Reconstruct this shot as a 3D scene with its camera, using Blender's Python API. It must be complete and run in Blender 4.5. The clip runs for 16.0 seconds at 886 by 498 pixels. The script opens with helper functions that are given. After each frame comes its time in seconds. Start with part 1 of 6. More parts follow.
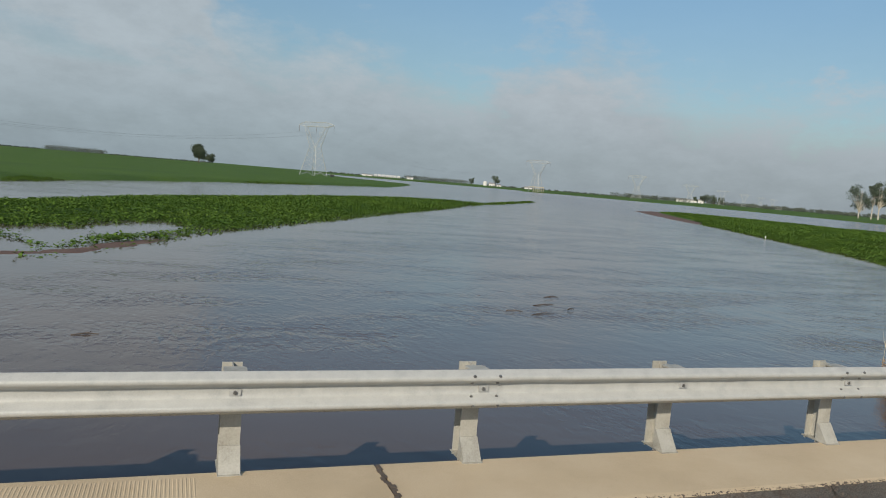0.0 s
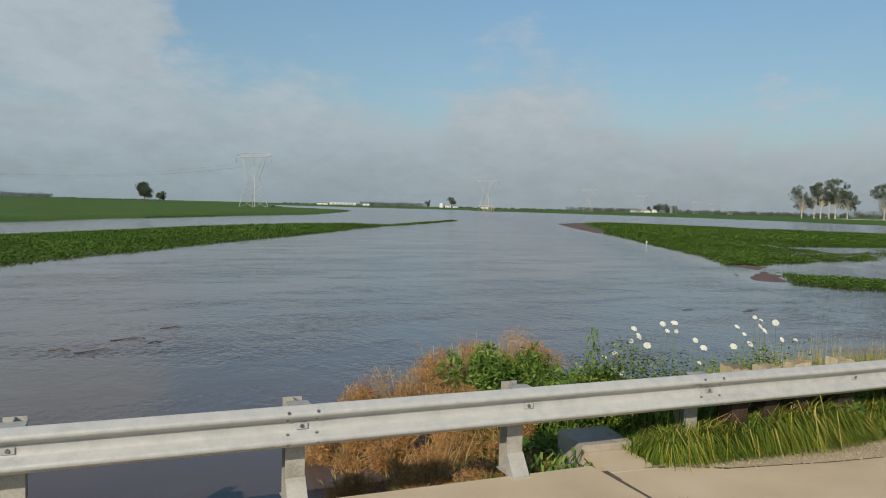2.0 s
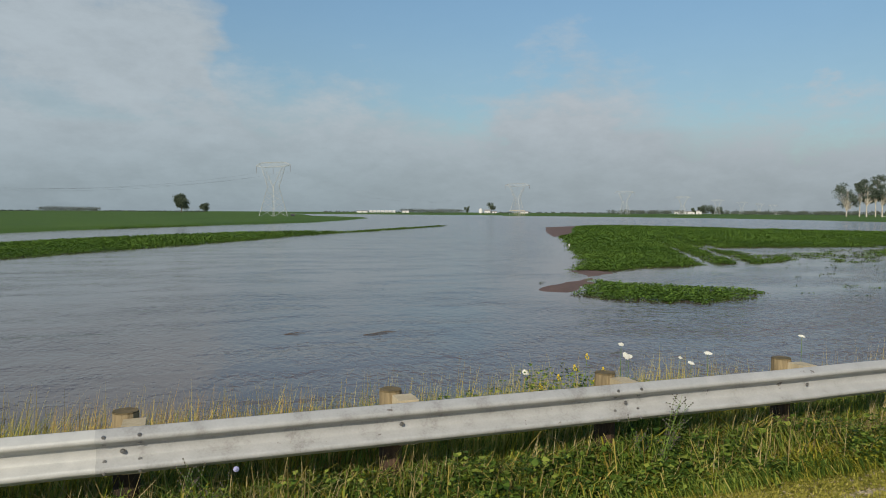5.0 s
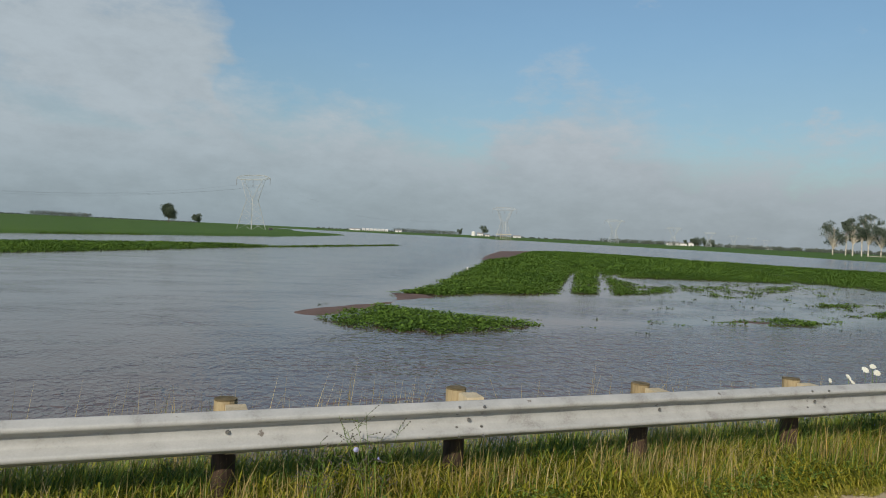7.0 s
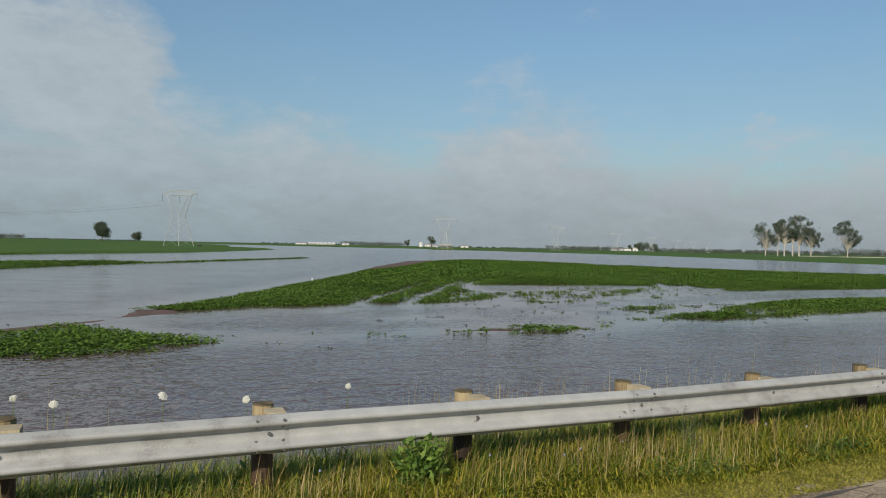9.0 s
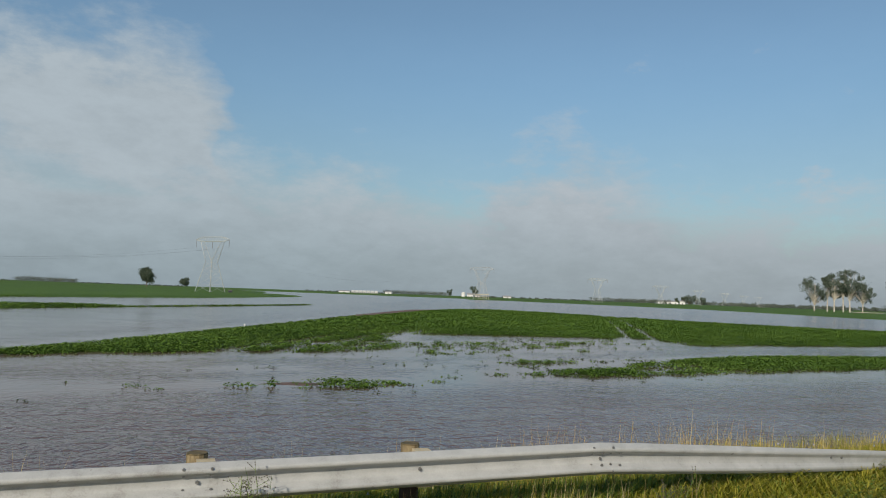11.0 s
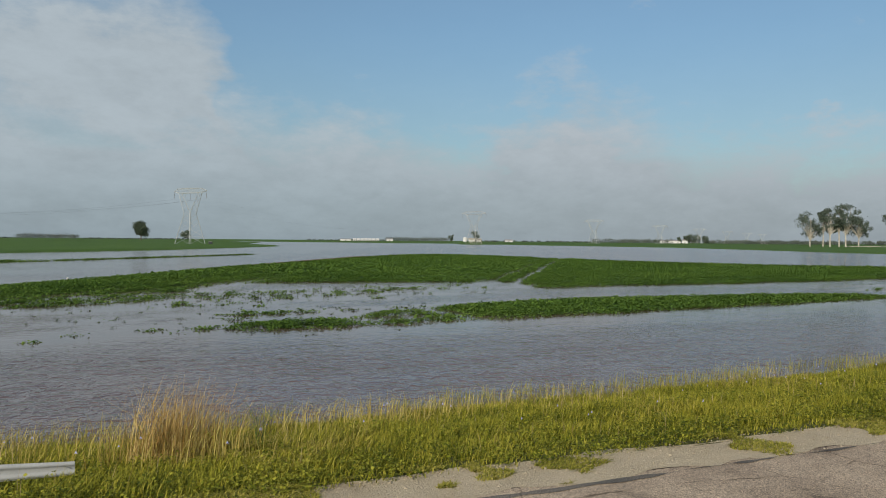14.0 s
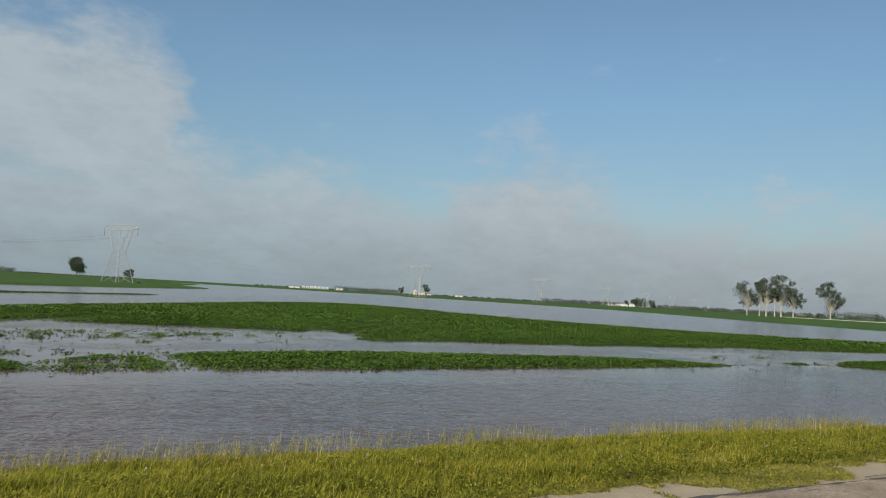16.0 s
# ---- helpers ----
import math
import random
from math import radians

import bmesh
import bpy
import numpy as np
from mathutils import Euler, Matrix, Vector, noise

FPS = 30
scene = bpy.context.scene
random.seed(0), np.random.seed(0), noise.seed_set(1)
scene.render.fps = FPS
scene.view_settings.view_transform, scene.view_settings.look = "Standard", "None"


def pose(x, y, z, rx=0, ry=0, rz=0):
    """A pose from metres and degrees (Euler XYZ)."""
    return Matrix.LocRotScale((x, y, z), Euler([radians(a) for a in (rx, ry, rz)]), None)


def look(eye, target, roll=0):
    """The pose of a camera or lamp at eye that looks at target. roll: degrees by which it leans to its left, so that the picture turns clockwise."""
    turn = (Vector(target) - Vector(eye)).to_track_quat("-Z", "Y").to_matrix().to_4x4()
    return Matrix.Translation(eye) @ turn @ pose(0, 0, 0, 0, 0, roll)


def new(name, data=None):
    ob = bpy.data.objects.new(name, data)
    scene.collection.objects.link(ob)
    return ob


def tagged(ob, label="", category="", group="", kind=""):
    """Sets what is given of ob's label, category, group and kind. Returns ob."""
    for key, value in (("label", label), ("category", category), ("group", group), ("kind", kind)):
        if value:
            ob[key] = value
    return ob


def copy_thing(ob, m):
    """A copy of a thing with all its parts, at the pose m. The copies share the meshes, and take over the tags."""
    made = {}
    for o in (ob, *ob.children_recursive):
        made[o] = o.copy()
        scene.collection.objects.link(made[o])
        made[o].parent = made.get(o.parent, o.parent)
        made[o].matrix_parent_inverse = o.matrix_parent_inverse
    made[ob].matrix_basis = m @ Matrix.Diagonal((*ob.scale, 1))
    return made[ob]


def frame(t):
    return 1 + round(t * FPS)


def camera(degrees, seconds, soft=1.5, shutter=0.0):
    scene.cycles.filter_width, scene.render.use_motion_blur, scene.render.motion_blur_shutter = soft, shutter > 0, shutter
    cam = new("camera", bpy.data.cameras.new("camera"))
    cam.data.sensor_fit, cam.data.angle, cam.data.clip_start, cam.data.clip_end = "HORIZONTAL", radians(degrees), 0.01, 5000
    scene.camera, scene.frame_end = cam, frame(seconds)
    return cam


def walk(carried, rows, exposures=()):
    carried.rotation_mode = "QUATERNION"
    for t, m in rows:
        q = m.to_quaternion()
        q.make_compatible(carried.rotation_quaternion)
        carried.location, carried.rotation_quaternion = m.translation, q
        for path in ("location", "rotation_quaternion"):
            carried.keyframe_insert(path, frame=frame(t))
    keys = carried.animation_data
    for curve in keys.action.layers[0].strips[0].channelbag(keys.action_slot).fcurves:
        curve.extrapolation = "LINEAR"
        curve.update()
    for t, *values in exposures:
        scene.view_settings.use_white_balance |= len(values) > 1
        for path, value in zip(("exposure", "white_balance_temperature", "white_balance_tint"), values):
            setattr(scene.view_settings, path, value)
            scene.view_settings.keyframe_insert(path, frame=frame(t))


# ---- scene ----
EXPOSURE = 0.0
cam = camera(60.76, 16.0, soft=1.0)
# seconds, x, y, z, turn to the left, tilt up, lean
PATH = [
    (0, -0.467, 0.010, 2.157, -19.774, -5.109, 4.736),
    (0.5, 1.684, -0.051, 2.173, -22.337, -3.626, 2.896),
    (1, 3.879, -0.096, 2.183, -22.809, -3.181, 2.059),
    (1.5, 6.179, -0.105, 2.193, -23.786, -2.629, 1.286),
    (2, 8.357, -0.079, 2.194, -22.445, -3.209, 1.443),
    (2.5, 10.530, -0.028, 2.178, -22.104, -3.348, 1.026),
    (3, 12.692, 0.016, 2.170, -21.787, -4.221, -0.135),
    (3.5, 14.839, 0.057, 2.179, -20.635, -4.618, 0.283),
    (5.8, 24.874, 0.082, 2.168, -17.494, -1.940, 1.389),
    (6, 25.750, 0.073, 2.167, -16.924, -2.007, 2.408),
    (6.5, 27.826, 0.042, 2.162, -16.628, -1.610, 3.829),
    (7, 30.097, -0.023, 2.144, -19.264, -1.177, 2.741),
    (7.5, 32.353, -0.066, 2.141, -22.847, 0.087, 1.268),
    (8, 34.510, -0.071, 2.150, -24.041, 0.530, 0.583),
    (8.2, 35.377, -0.073, 2.155, -23.791, 0.245, 0.730),
    (10.3, 44.507, -0.089, 2.174, -19.947, -0.143, 2.586),
    (10.5, 45.330, -0.072, 2.167, -19.097, 1.153, 2.546),
    (11, 47.387, -0.017, 2.166, -19.265, 3.479, 2.059),
    (11.5, 49.439, 0.027, 2.175, -19.272, 3.991, 1.923),
    (12, 51.499, 0.060, 2.170, -17.945, 3.337, 1.689),
    (12.5, 53.600, 0.078, 2.203, -18.940, 1.407, 0.493),
    (13, 55.709, 0.081, 2.240, -20.376, 0.246, 0.424),
    (13.5, 57.665, 0.078, 2.265, -19.771, -0.087, 0.538),
    (14, 59.754, 0.067, 2.251, -18.862, -0.644, 0.475),
    (14.5, 61.880, 0.051, 2.235, -19.484, 0.319, 1.081),
    (15, 64.127, 0.034, 2.222, -21.138, 1.230, 1.729),
    (15.5, 66.231, 0.017, 2.210, -20.801, 2.214, 2.649),
    (16, 68.401, -0.001, 2.217, -22.144, 3.492, 3.244),
]
walk(cam, [(t, pose(x, y, z, 90 + tilt, 0, turn) @ pose(0, 0, 0, 0, 0, lean)) for t, x, y, z, turn, tilt, lean in PATH],
     exposures=[(0.0, EXPOSURE), (16.0, EXPOSURE)])

# ---- sky and sun ----
SUN_UP, SUN_AZ = 28.5, 221.0      # degrees above the horizon; from +y towards +x
SUN_DIR = Vector((math.sin(radians(SUN_AZ)) * math.cos(radians(SUN_UP)), math.cos(radians(SUN_AZ)) * math.cos(radians(SUN_UP)), math.sin(radians(SUN_UP))))
sun = new("sun", bpy.data.lights.new("sun", "SUN"))
sun.data.energy, sun.data.angle, sun.data.color = 4.0, radians(0.6), (1.0, 0.89, 0.72)
sun.matrix_world = look(SUN_DIR * 100, (0, 0, 0))


def make_world():
    world = bpy.data.worlds.new("sky")
    scene.world = world
    world.use_nodes = True
    nt = world.node_tree
    nt.nodes.clear()

    def node(kind, **values):
        n = nt.nodes.new(kind)
        for key, value in values.items():
            n.inputs[key].default_value = value
        return n

    def calc(op, a, b=None, c=None):
        n = nt.nodes.new("ShaderNodeMath")
        n.operation = op
        for k, v in enumerate((a, b, c)):
            if v is None:
                continue
            if isinstance(v, (int, float)):
                n.inputs[k].default_value = v
            else:
                nt.links.new(v, n.inputs[k])
        return n.outputs[0]

    def smooth(v, lo, hi, a=0.0, b=1.0):
        n = nt.nodes.new("ShaderNodeMapRange")
        n.interpolation_type = "SMOOTHSTEP"
        for k, x in zip(("From Min", "From Max", "To Min", "To Max"), (lo, hi, a, b)):
            n.inputs[k].default_value = x
        nt.links.new(v, n.inputs["Value"])
        return n.outputs[0]

    coord = nt.nodes.new("ShaderNodeTexCoord")
    split = nt.nodes.new("ShaderNodeSeparateXYZ")
    nt.links.new(coord.outputs["Generated"], split.inputs[0])
    sky = nt.nodes.new("ShaderNodeTexSky")
    sky.sky_type, sky.sun_disc = "NISHITA", False
    sky.sun_elevation, sky.sun_rotation = radians(SUN_UP), radians(SUN_AZ)
    sky.air_density, sky.dust_density, sky.ozone_density = 1.0, 0.5, 1.0
    up = calc("MULTIPLY", calc("ARCSINE", split.outputs["Z"]), 57.2958)          # degrees above the horizon
    az = calc("MULTIPLY", calc("ARCTAN2", split.outputs["X"], split.outputs["Y"]), 57.2958)
    stretched = nt.nodes.new("ShaderNodeVectorMath")
    stretched.operation = "MULTIPLY"
    stretched.inputs[1].default_value = (1, 1, 2.2)
    nt.links.new(coord.outputs["Generated"], stretched.inputs[0])

    def cloud_noise(scale, detail, rough):
        n = node("ShaderNodeTexNoise", Scale=scale, Detail=detail, Roughness=rough)
        nt.links.new(stretched.outputs[0], n.inputs["Vector"])
        return n.outputs["Fac"]

    big, fine = cloud_noise(3.2, 5.0, 0.55), cloud_noise(11.0, 7.0, 0.62)
    curl, shreds = cloud_noise(5.5, 4.0, 0.5), cloud_noise(27.0, 6.0, 0.65)
    # a tall bank of thin cloud at one side, a lower uneven bank along the rest of the horizon
    bent = calc("ADD", az, calc("ADD", calc("MULTIPLY", calc("SUBTRACT", curl, 0.5), 8.0), calc("MULTIPLY", calc("SUBTRACT", fine, 0.5), 6.0)))
    skyline = nt.nodes.new("ShaderNodeValToRGB")
    skyline.color_ramp.interpolation = "EASE"
    heights = ((-180, 14), (-60, 19), (-13, 16.6), (-3, 17.6), (0.5, 16.8), (3.2, 10.0), (6, 9.2), (13, 9.4), (18, 7.6), (21.5, 7.4), (24.5, 9.8), (28.5, 11.0), (33, 9.7), (36.5, 7.5), (44, 7.0), (50, 6.6), (180, 14))
    stops = skyline.color_ramp.elements
    while len(stops) < len(heights):
        stops.new(0.5)
    for stop, (turn, height) in zip(stops, heights):
        stop.position, stop.color = (turn + 180) / 360, (height / 40, height / 40, height / 40, 1)
    nt.links.new(calc("DIVIDE", calc("ADD", bent, 180.0), 360.0), skyline.inputs[0])
    top = calc("MULTIPLY", skyline.outputs[0], 40.0)
    top = calc("ADD", top, calc("MULTIPLY", calc("SUBTRACT", fine, 0.5), 8.0))
    top = calc("ADD", top, calc("MULTIPLY", calc("SUBTRACT", shreds, 0.5), 5.0))
    under = calc("SUBTRACT", top, up)
    bank = smooth(under, -3.6, 5.0)
    wisps = calc("MULTIPLY", smooth(fine, 0.57, 0.78), smooth(big, 0.47, 0.62, 0.0, 0.45))
    thin = calc("MAXIMUM", smooth(calc("ADD", calc("MULTIPLY", big, 0.6), calc("MULTIPLY", fine, 0.4)), 0.36, 0.52, 0.62, 1.0), smooth(up, 5.5, 8.0, 1.0, 0.0))
    veil = smooth(up, 6.0, 16.0, 0.2, 0.07)
    cover = calc("MINIMUM", calc("MAXIMUM", calc("ADD", calc("MULTIPLY", bank, thin), wisps), veil), 0.94)
    haze = smooth(up, -1.0, 8.5, 1.0, 0.0)

    white = node("ShaderNodeMix")
    white.data_type = "RGBA"
    white.inputs[6].default_value, white.inputs[7].default_value = (4.90, 5.60, 6.08, 1), (3.22, 3.98, 4.54, 1)
    nt.links.new(haze, white.inputs[0])
    shade = nt.nodes.new("ShaderNodeMix")
    shade.data_type, shade.blend_type = "RGBA", "MULTIPLY"
    shade.inputs[0].default_value = 0.9
    nt.links.new(white.outputs[2], shade.inputs[6])
    tone = smooth(calc("ADD", calc("MULTIPLY", fine, 0.6), calc("MULTIPLY", shreds, 0.4)), 0.3, 0.7, 0.9, 1.08)
    nt.links.new(tone, shade.inputs[7])
    warm = nt.nodes.new("ShaderNodeMix")       # the cloud bank turns faintly pink to the right
    warm.data_type, warm.blend_type = "RGBA", "MULTIPLY"
    warm.inputs[7].default_value = (1.055, 1.0, 0.99, 1)
    nt.links.new(smooth(az, 4.0, 42.0), warm.inputs[0])
    nt.links.new(shade.outputs[2], warm.inputs[6])
    mix = nt.nodes.new("ShaderNodeMix")
    mix.data_type = "RGBA"
    nt.links.new(cover, mix.inputs[0])
    tint = nt.nodes.new("ShaderNodeMix")       # morning air, a little greener than the model's blue
    tint.data_type, tint.blend_type = "RGBA", "MULTIPLY"
    tint.inputs[0].default_value, tint.inputs[7].default_value = 1.0, (0.87, 1.06, 1.09, 1)
    even = nt.nodes.new("ShaderNodeMix")       # the blue hardly pales towards the cloud
    even.data_type, even.blend_type = "RGBA", "MULTIPLY"
    even.inputs[0].default_value = 1.0
    nt.links.new(sky.outputs[0], even.inputs[6])
    nt.links.new(smooth(up, 4.0, 19.0, 0.80, 1.10), even.inputs[7])
    nt.links.new(even.outputs[2], tint.inputs[6])
    nt.links.new(tint.outputs[2], mix.inputs[6])
    nt.links.new(warm.outputs[2], mix.inputs[7])
    back = node("ShaderNodeBackground", Strength=0.084)
    nt.links.new(mix.outputs[2], back.inputs[0])
    out = nt.nodes.new("ShaderNodeOutputWorld")
    nt.links.new(back.outputs[0], out.inputs[0])


make_world()

# ---- materials ----
def material(name, colors, scale=4.0, rough=0.8, metal=0.0, bump=0.0, bump_scale=None, fine=0.0, fine_scale=60.0, vary=0.0, detail=6.0,
             translucent=0.0, squash=(1, 1, 1), specular=0.4, rough_vary=0.1, per="object", chips=None):
    """A surface whose colour runs over the given stops with noise at two scales, and differs from piece to piece by vary."""
    m = bpy.data.materials.new(name)
    m.use_nodes = True
    nt = m.node_tree
    nodes, links = nt.nodes, nt.links
    bsdf = nodes["Principled BSDF"]
    tex = nodes.new("ShaderNodeTexCoord")
    geo = nodes.new("ShaderNodeNewGeometry")
    mapping = nodes.new("ShaderNodeMapping")
    mapping.inputs["Scale"].default_value = squash
    links.new(geo.outputs["Position"], mapping.inputs[0])

    def noise_at(s, d=detail):
        n = nodes.new("ShaderNodeTexNoise")
        n.inputs["Scale"].default_value, n.inputs["Detail"].default_value, n.inputs["Roughness"].default_value = s, d, 0.6
        links.new(mapping.outputs[0], n.inputs["Vector"])
        return n.outputs["Fac"]

    broad = noise_at(scale)
    ramp = nodes.new("ShaderNodeValToRGB")
    stops = ramp.color_ramp.elements
    while len(stops) < len(colors):
        stops.new(0.5)
    for k, c in enumerate(colors):
        stops[k].position = 0.3 + 0.4 * k / max(1, len(colors) - 1)
        stops[k].color = (*c, 1)
    value = broad
    if fine:
        grain = noise_at(fine_scale, 3.0)
        mixer = nodes.new("ShaderNodeMix")
        mixer.inputs[0].default_value = fine
        links.new(broad, mixer.inputs[2])
        links.new(grain, mixer.inputs[3])
        value = mixer.outputs[0]
    if vary:
        if per == "island":
            rnd = geo.outputs["Random Per Island"]
        else:
            rnd = nodes.new("ShaderNodeObjectInfo").outputs["Random"]
        add = nodes.new("ShaderNodeMath")
        add.operation = "MULTIPLY_ADD"
        links.new(rnd, add.inputs[0])
        add.inputs[1].default_value = vary
        sub = nodes.new("ShaderNodeMath")
        sub.operation = "SUBTRACT"
        links.new(value, sub.inputs[0])
        sub.inputs[1].default_value = vary / 2
        links.new(sub.outputs[0], add.inputs[2])
        value = add.outputs[0]
    links.new(value, ramp.inputs[0])
    colour = ramp.outputs[0]
    if chips:
        size, share, tone = chips
        mask = nodes.new("ShaderNodeMapRange")
        mask.inputs["From Min"].default_value, mask.inputs["From Max"].default_value, mask.inputs["To Max"].default_value = share, share + 0.03, 0.85
        links.new(noise_at(size, 5.0), mask.inputs[0])
        worn = nodes.new("ShaderNodeMix")
        worn.data_type, worn.inputs[7].default_value = "RGBA", (*tone, 1)
        links.new(mask.outputs[0], worn.inputs[0])
        links.new(colour, worn.inputs[6])
        colour = worn.outputs[2]
    links.new(colour, bsdf.inputs["Base Color"])
    bsdf.inputs["Metallic"].default_value = metal
    bsdf.inputs["Specular IOR Level"].default_value = specular
    rr = nodes.new("ShaderNodeMapRange")
    rr.inputs["To Min"].default_value, rr.inputs["To Max"].default_value = rough - rough_vary, min(1, rough + rough_vary)
    links.new(broad, rr.inputs[0])
    links.new(rr.outputs[0], bsdf.inputs["Roughness"])
    if bump:
        b = nodes.new("ShaderNodeBump")
        b.inputs["Strength"].default_value, b.inputs["Distance"].default_value = 1.0, bump
        links.new(noise_at(bump_scale or scale * 4), b.inputs["Height"])
        links.new(b.outputs[0], bsdf.inputs["Normal"])
    if translucent:
        tr = nodes.new("ShaderNodeBsdfTranslucent")
        links.new(ramp.outputs[0], tr.inputs[0])
        mx = nodes.new("ShaderNodeMixShader")
        mx.inputs[0].default_value = translucent
        links.new(bsdf.outputs[0], mx.inputs[1])
        links.new(tr.outputs[0], mx.inputs[2])
        links.new(mx.outputs[0], nodes["Material Output"].inputs[0])
    return m


STEEL = material("galvanised_steel", [(0.38, 0.39, 0.385), (0.47, 0.475, 0.46), (0.53, 0.535, 0.515)], 9, 0.55, 0.12, 0.0006, 60, 0.35, 90, vary=0.12)
OLD_STEEL = material("weathered_galvanised_steel", [(0.27, 0.265, 0.255), (0.375, 0.38, 0.375), (0.42, 0.425, 0.42), (0.47, 0.475, 0.465)], 5, 0.6, 0.08, 0.001, 40, 0.3, 60, vary=0.15, chips=(7.0, 0.685, (0.12, 0.10, 0.085)))
BOLT = material("bolt_steel", [(0.18, 0.18, 0.18), (0.36, 0.36, 0.35)], 40, 0.45, 0.8)
CONCRETE = material("concrete", [(0.44, 0.345, 0.225), (0.56, 0.445, 0.30), (0.63, 0.52, 0.37)], 1.3, 0.9, 0, 0.002, 80, 0.45, 120, vary=0.1)
DARK_CONCRETE = material("old_shaded_concrete", [(0.20, 0.17, 0.14), (0.36, 0.32, 0.26), (0.46, 0.41, 0.34)], 3, 0.92, 0, 0.004, 60, 0.5, 70)
GRAVEL = material("gravel", [(0.30, 0.235, 0.15), (0.47, 0.385, 0.26), (0.60, 0.50, 0.355)], 1.4, 0.95, 0, 0.02, 45, 0.6, 55, vary=0.25, per="island")
WOOD = material("weathered_wood", [(0.15, 0.115, 0.065), (0.30, 0.235, 0.135), (0.42, 0.345, 0.215)], 6, 0.85, 0, 0.004, 50, 0.4, 60, vary=0.25, squash=(1, 1, 0.12))
WOOD_PALE = material("pale_weathered_wood", [(0.34, 0.27, 0.165), (0.50, 0.42, 0.28), (0.60, 0.52, 0.375)], 6, 0.85, 0, 0.004, 50, 0.4, 60, vary=0.2, squash=(1, 1, 0.12))
SHADED_WOOD = material("shaded_wood", [(0.018, 0.012, 0.008), (0.045, 0.028, 0.018), (0.11, 0.065, 0.04)], 6, 0.8, 0, 0.004, 50, 0.4, 60, vary=0.25, squash=(1, 1, 0.12))
BUD = material("bud", [(0.06, 0.055, 0.045), (0.12, 0.10, 0.085)], 20, 0.8)
WOOD_TOP = material("mossy_wood_end", [(0.05, 0.045, 0.02), (0.13, 0.10, 0.05), (0.22, 0.16, 0.08)], 12, 0.95, 0, 0.004, 60)
GROUND = material("ground", [(0.085, 0.052, 0.042), (0.135, 0.083, 0.066), (0.19, 0.122, 0.096)], 1.5, 0.8, 0, 0.03, 6, 0.4, 20)
CROP = material("crop_leaf", [(0.054, 0.112, 0.018), (0.094, 0.170, 0.027), (0.136, 0.222, 0.041)], 0.12, 0.75, 0, 0, None, 0.45, 3.6, vary=0.26, per="island", translucent=0.2, specular=0.12)
# Darker than CROP: shade between the plants is painted into this green.
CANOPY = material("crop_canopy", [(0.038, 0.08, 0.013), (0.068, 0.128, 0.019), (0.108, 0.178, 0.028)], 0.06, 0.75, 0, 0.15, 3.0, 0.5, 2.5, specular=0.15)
GRASS = material("grass", [(0.095, 0.105, 0.009), (0.270, 0.258, 0.019), (0.45, 0.40, 0.058)], 0.35, 0.7, 0, 0, None, 0.3, 3.0, vary=0.55, per="island", translucent=0.25, specular=0.2)
MAT_GRASS = material("mat_grass", [(0.14, 0.15, 0.02), (0.28, 0.265, 0.04), (0.42, 0.37, 0.09)], 0.8, 0.8, 0, 0, None, 0.3, 5.0, vary=0.4, per="island", translucent=0.2, specular=0.2)
# Kept dark so that its colour gives the shade in gaps between blades.
TURF = material("turf", [(0.04, 0.052, 0.012), (0.09, 0.09, 0.02), (0.16, 0.14, 0.04)], 0.6, 0.95, 0, 0.05, 12, 0.5, 15)
STRAW = material("dry_grass", [(0.20, 0.15, 0.05), (0.36, 0.28, 0.115), (0.50, 0.41, 0.22)], 1.0, 0.8, 0, 0, None, 0.3, 5, vary=0.4, per="island", translucent=0.15)
LUSH = material("lush_grass", [(0.038, 0.078, 0.010), (0.112, 0.182, 0.022), (0.29, 0.345, 0.06)], 0.9, 0.65, 0, 0, None, 0.3, 8, vary=0.5, per="island", translucent=0.25, specular=0.25)
TAWNY = material("tawny_grass", [(0.26, 0.15, 0.035), (0.42, 0.27, 0.075), (0.54, 0.40, 0.16)], 1.0, 0.8, 0, 0, None, 0.3, 5, vary=0.4, per="island", translucent=0.15)
FRESH = material("fresh_grass", [(0.07, 0.095, 0.008), (0.195, 0.215, 0.016), (0.37, 0.36, 0.045)], 0.5, 0.7, 0, 0, None, 0.3, 6.0, vary=0.55, per="island", translucent=0.25, specular=0.2)
RIPE = material("ripe_grass", [(0.26, 0.19, 0.03), (0.42, 0.34, 0.075), (0.54, 0.45, 0.14)], 1.0, 0.8, 0, 0, None, 0.3, 5, vary=0.4, per="island", translucent=0.15)
RUST_WEED = material("dead_brush", [(0.22, 0.10, 0.032), (0.40, 0.21, 0.07), (0.50, 0.31, 0.12)], 1.5, 0.9, 0, 0, None, 0.3, 8, vary=0.4, per="island")
WEED = material("weed_leaf", [(0.05, 0.11, 0.015), (0.12, 0.205, 0.03), (0.22, 0.31, 0.06)], 2.0, 0.65, 0, 0, None, 0.3, 8, vary=0.4, per="island", translucent=0.2)
PETAL = material("white_petal", [(0.70, 0.70, 0.62), (0.82, 0.82, 0.76)], 20, 0.8, translucent=0.2, vary=0.2, per="island")
YELLOW = material("yellow_petal", [(0.70, 0.50, 0.02), (0.85, 0.66, 0.05)], 20, 0.7)
BLUE = material("blue_petal", [(0.26, 0.27, 0.48), (0.40, 0.41, 0.62)], 20, 0.7)
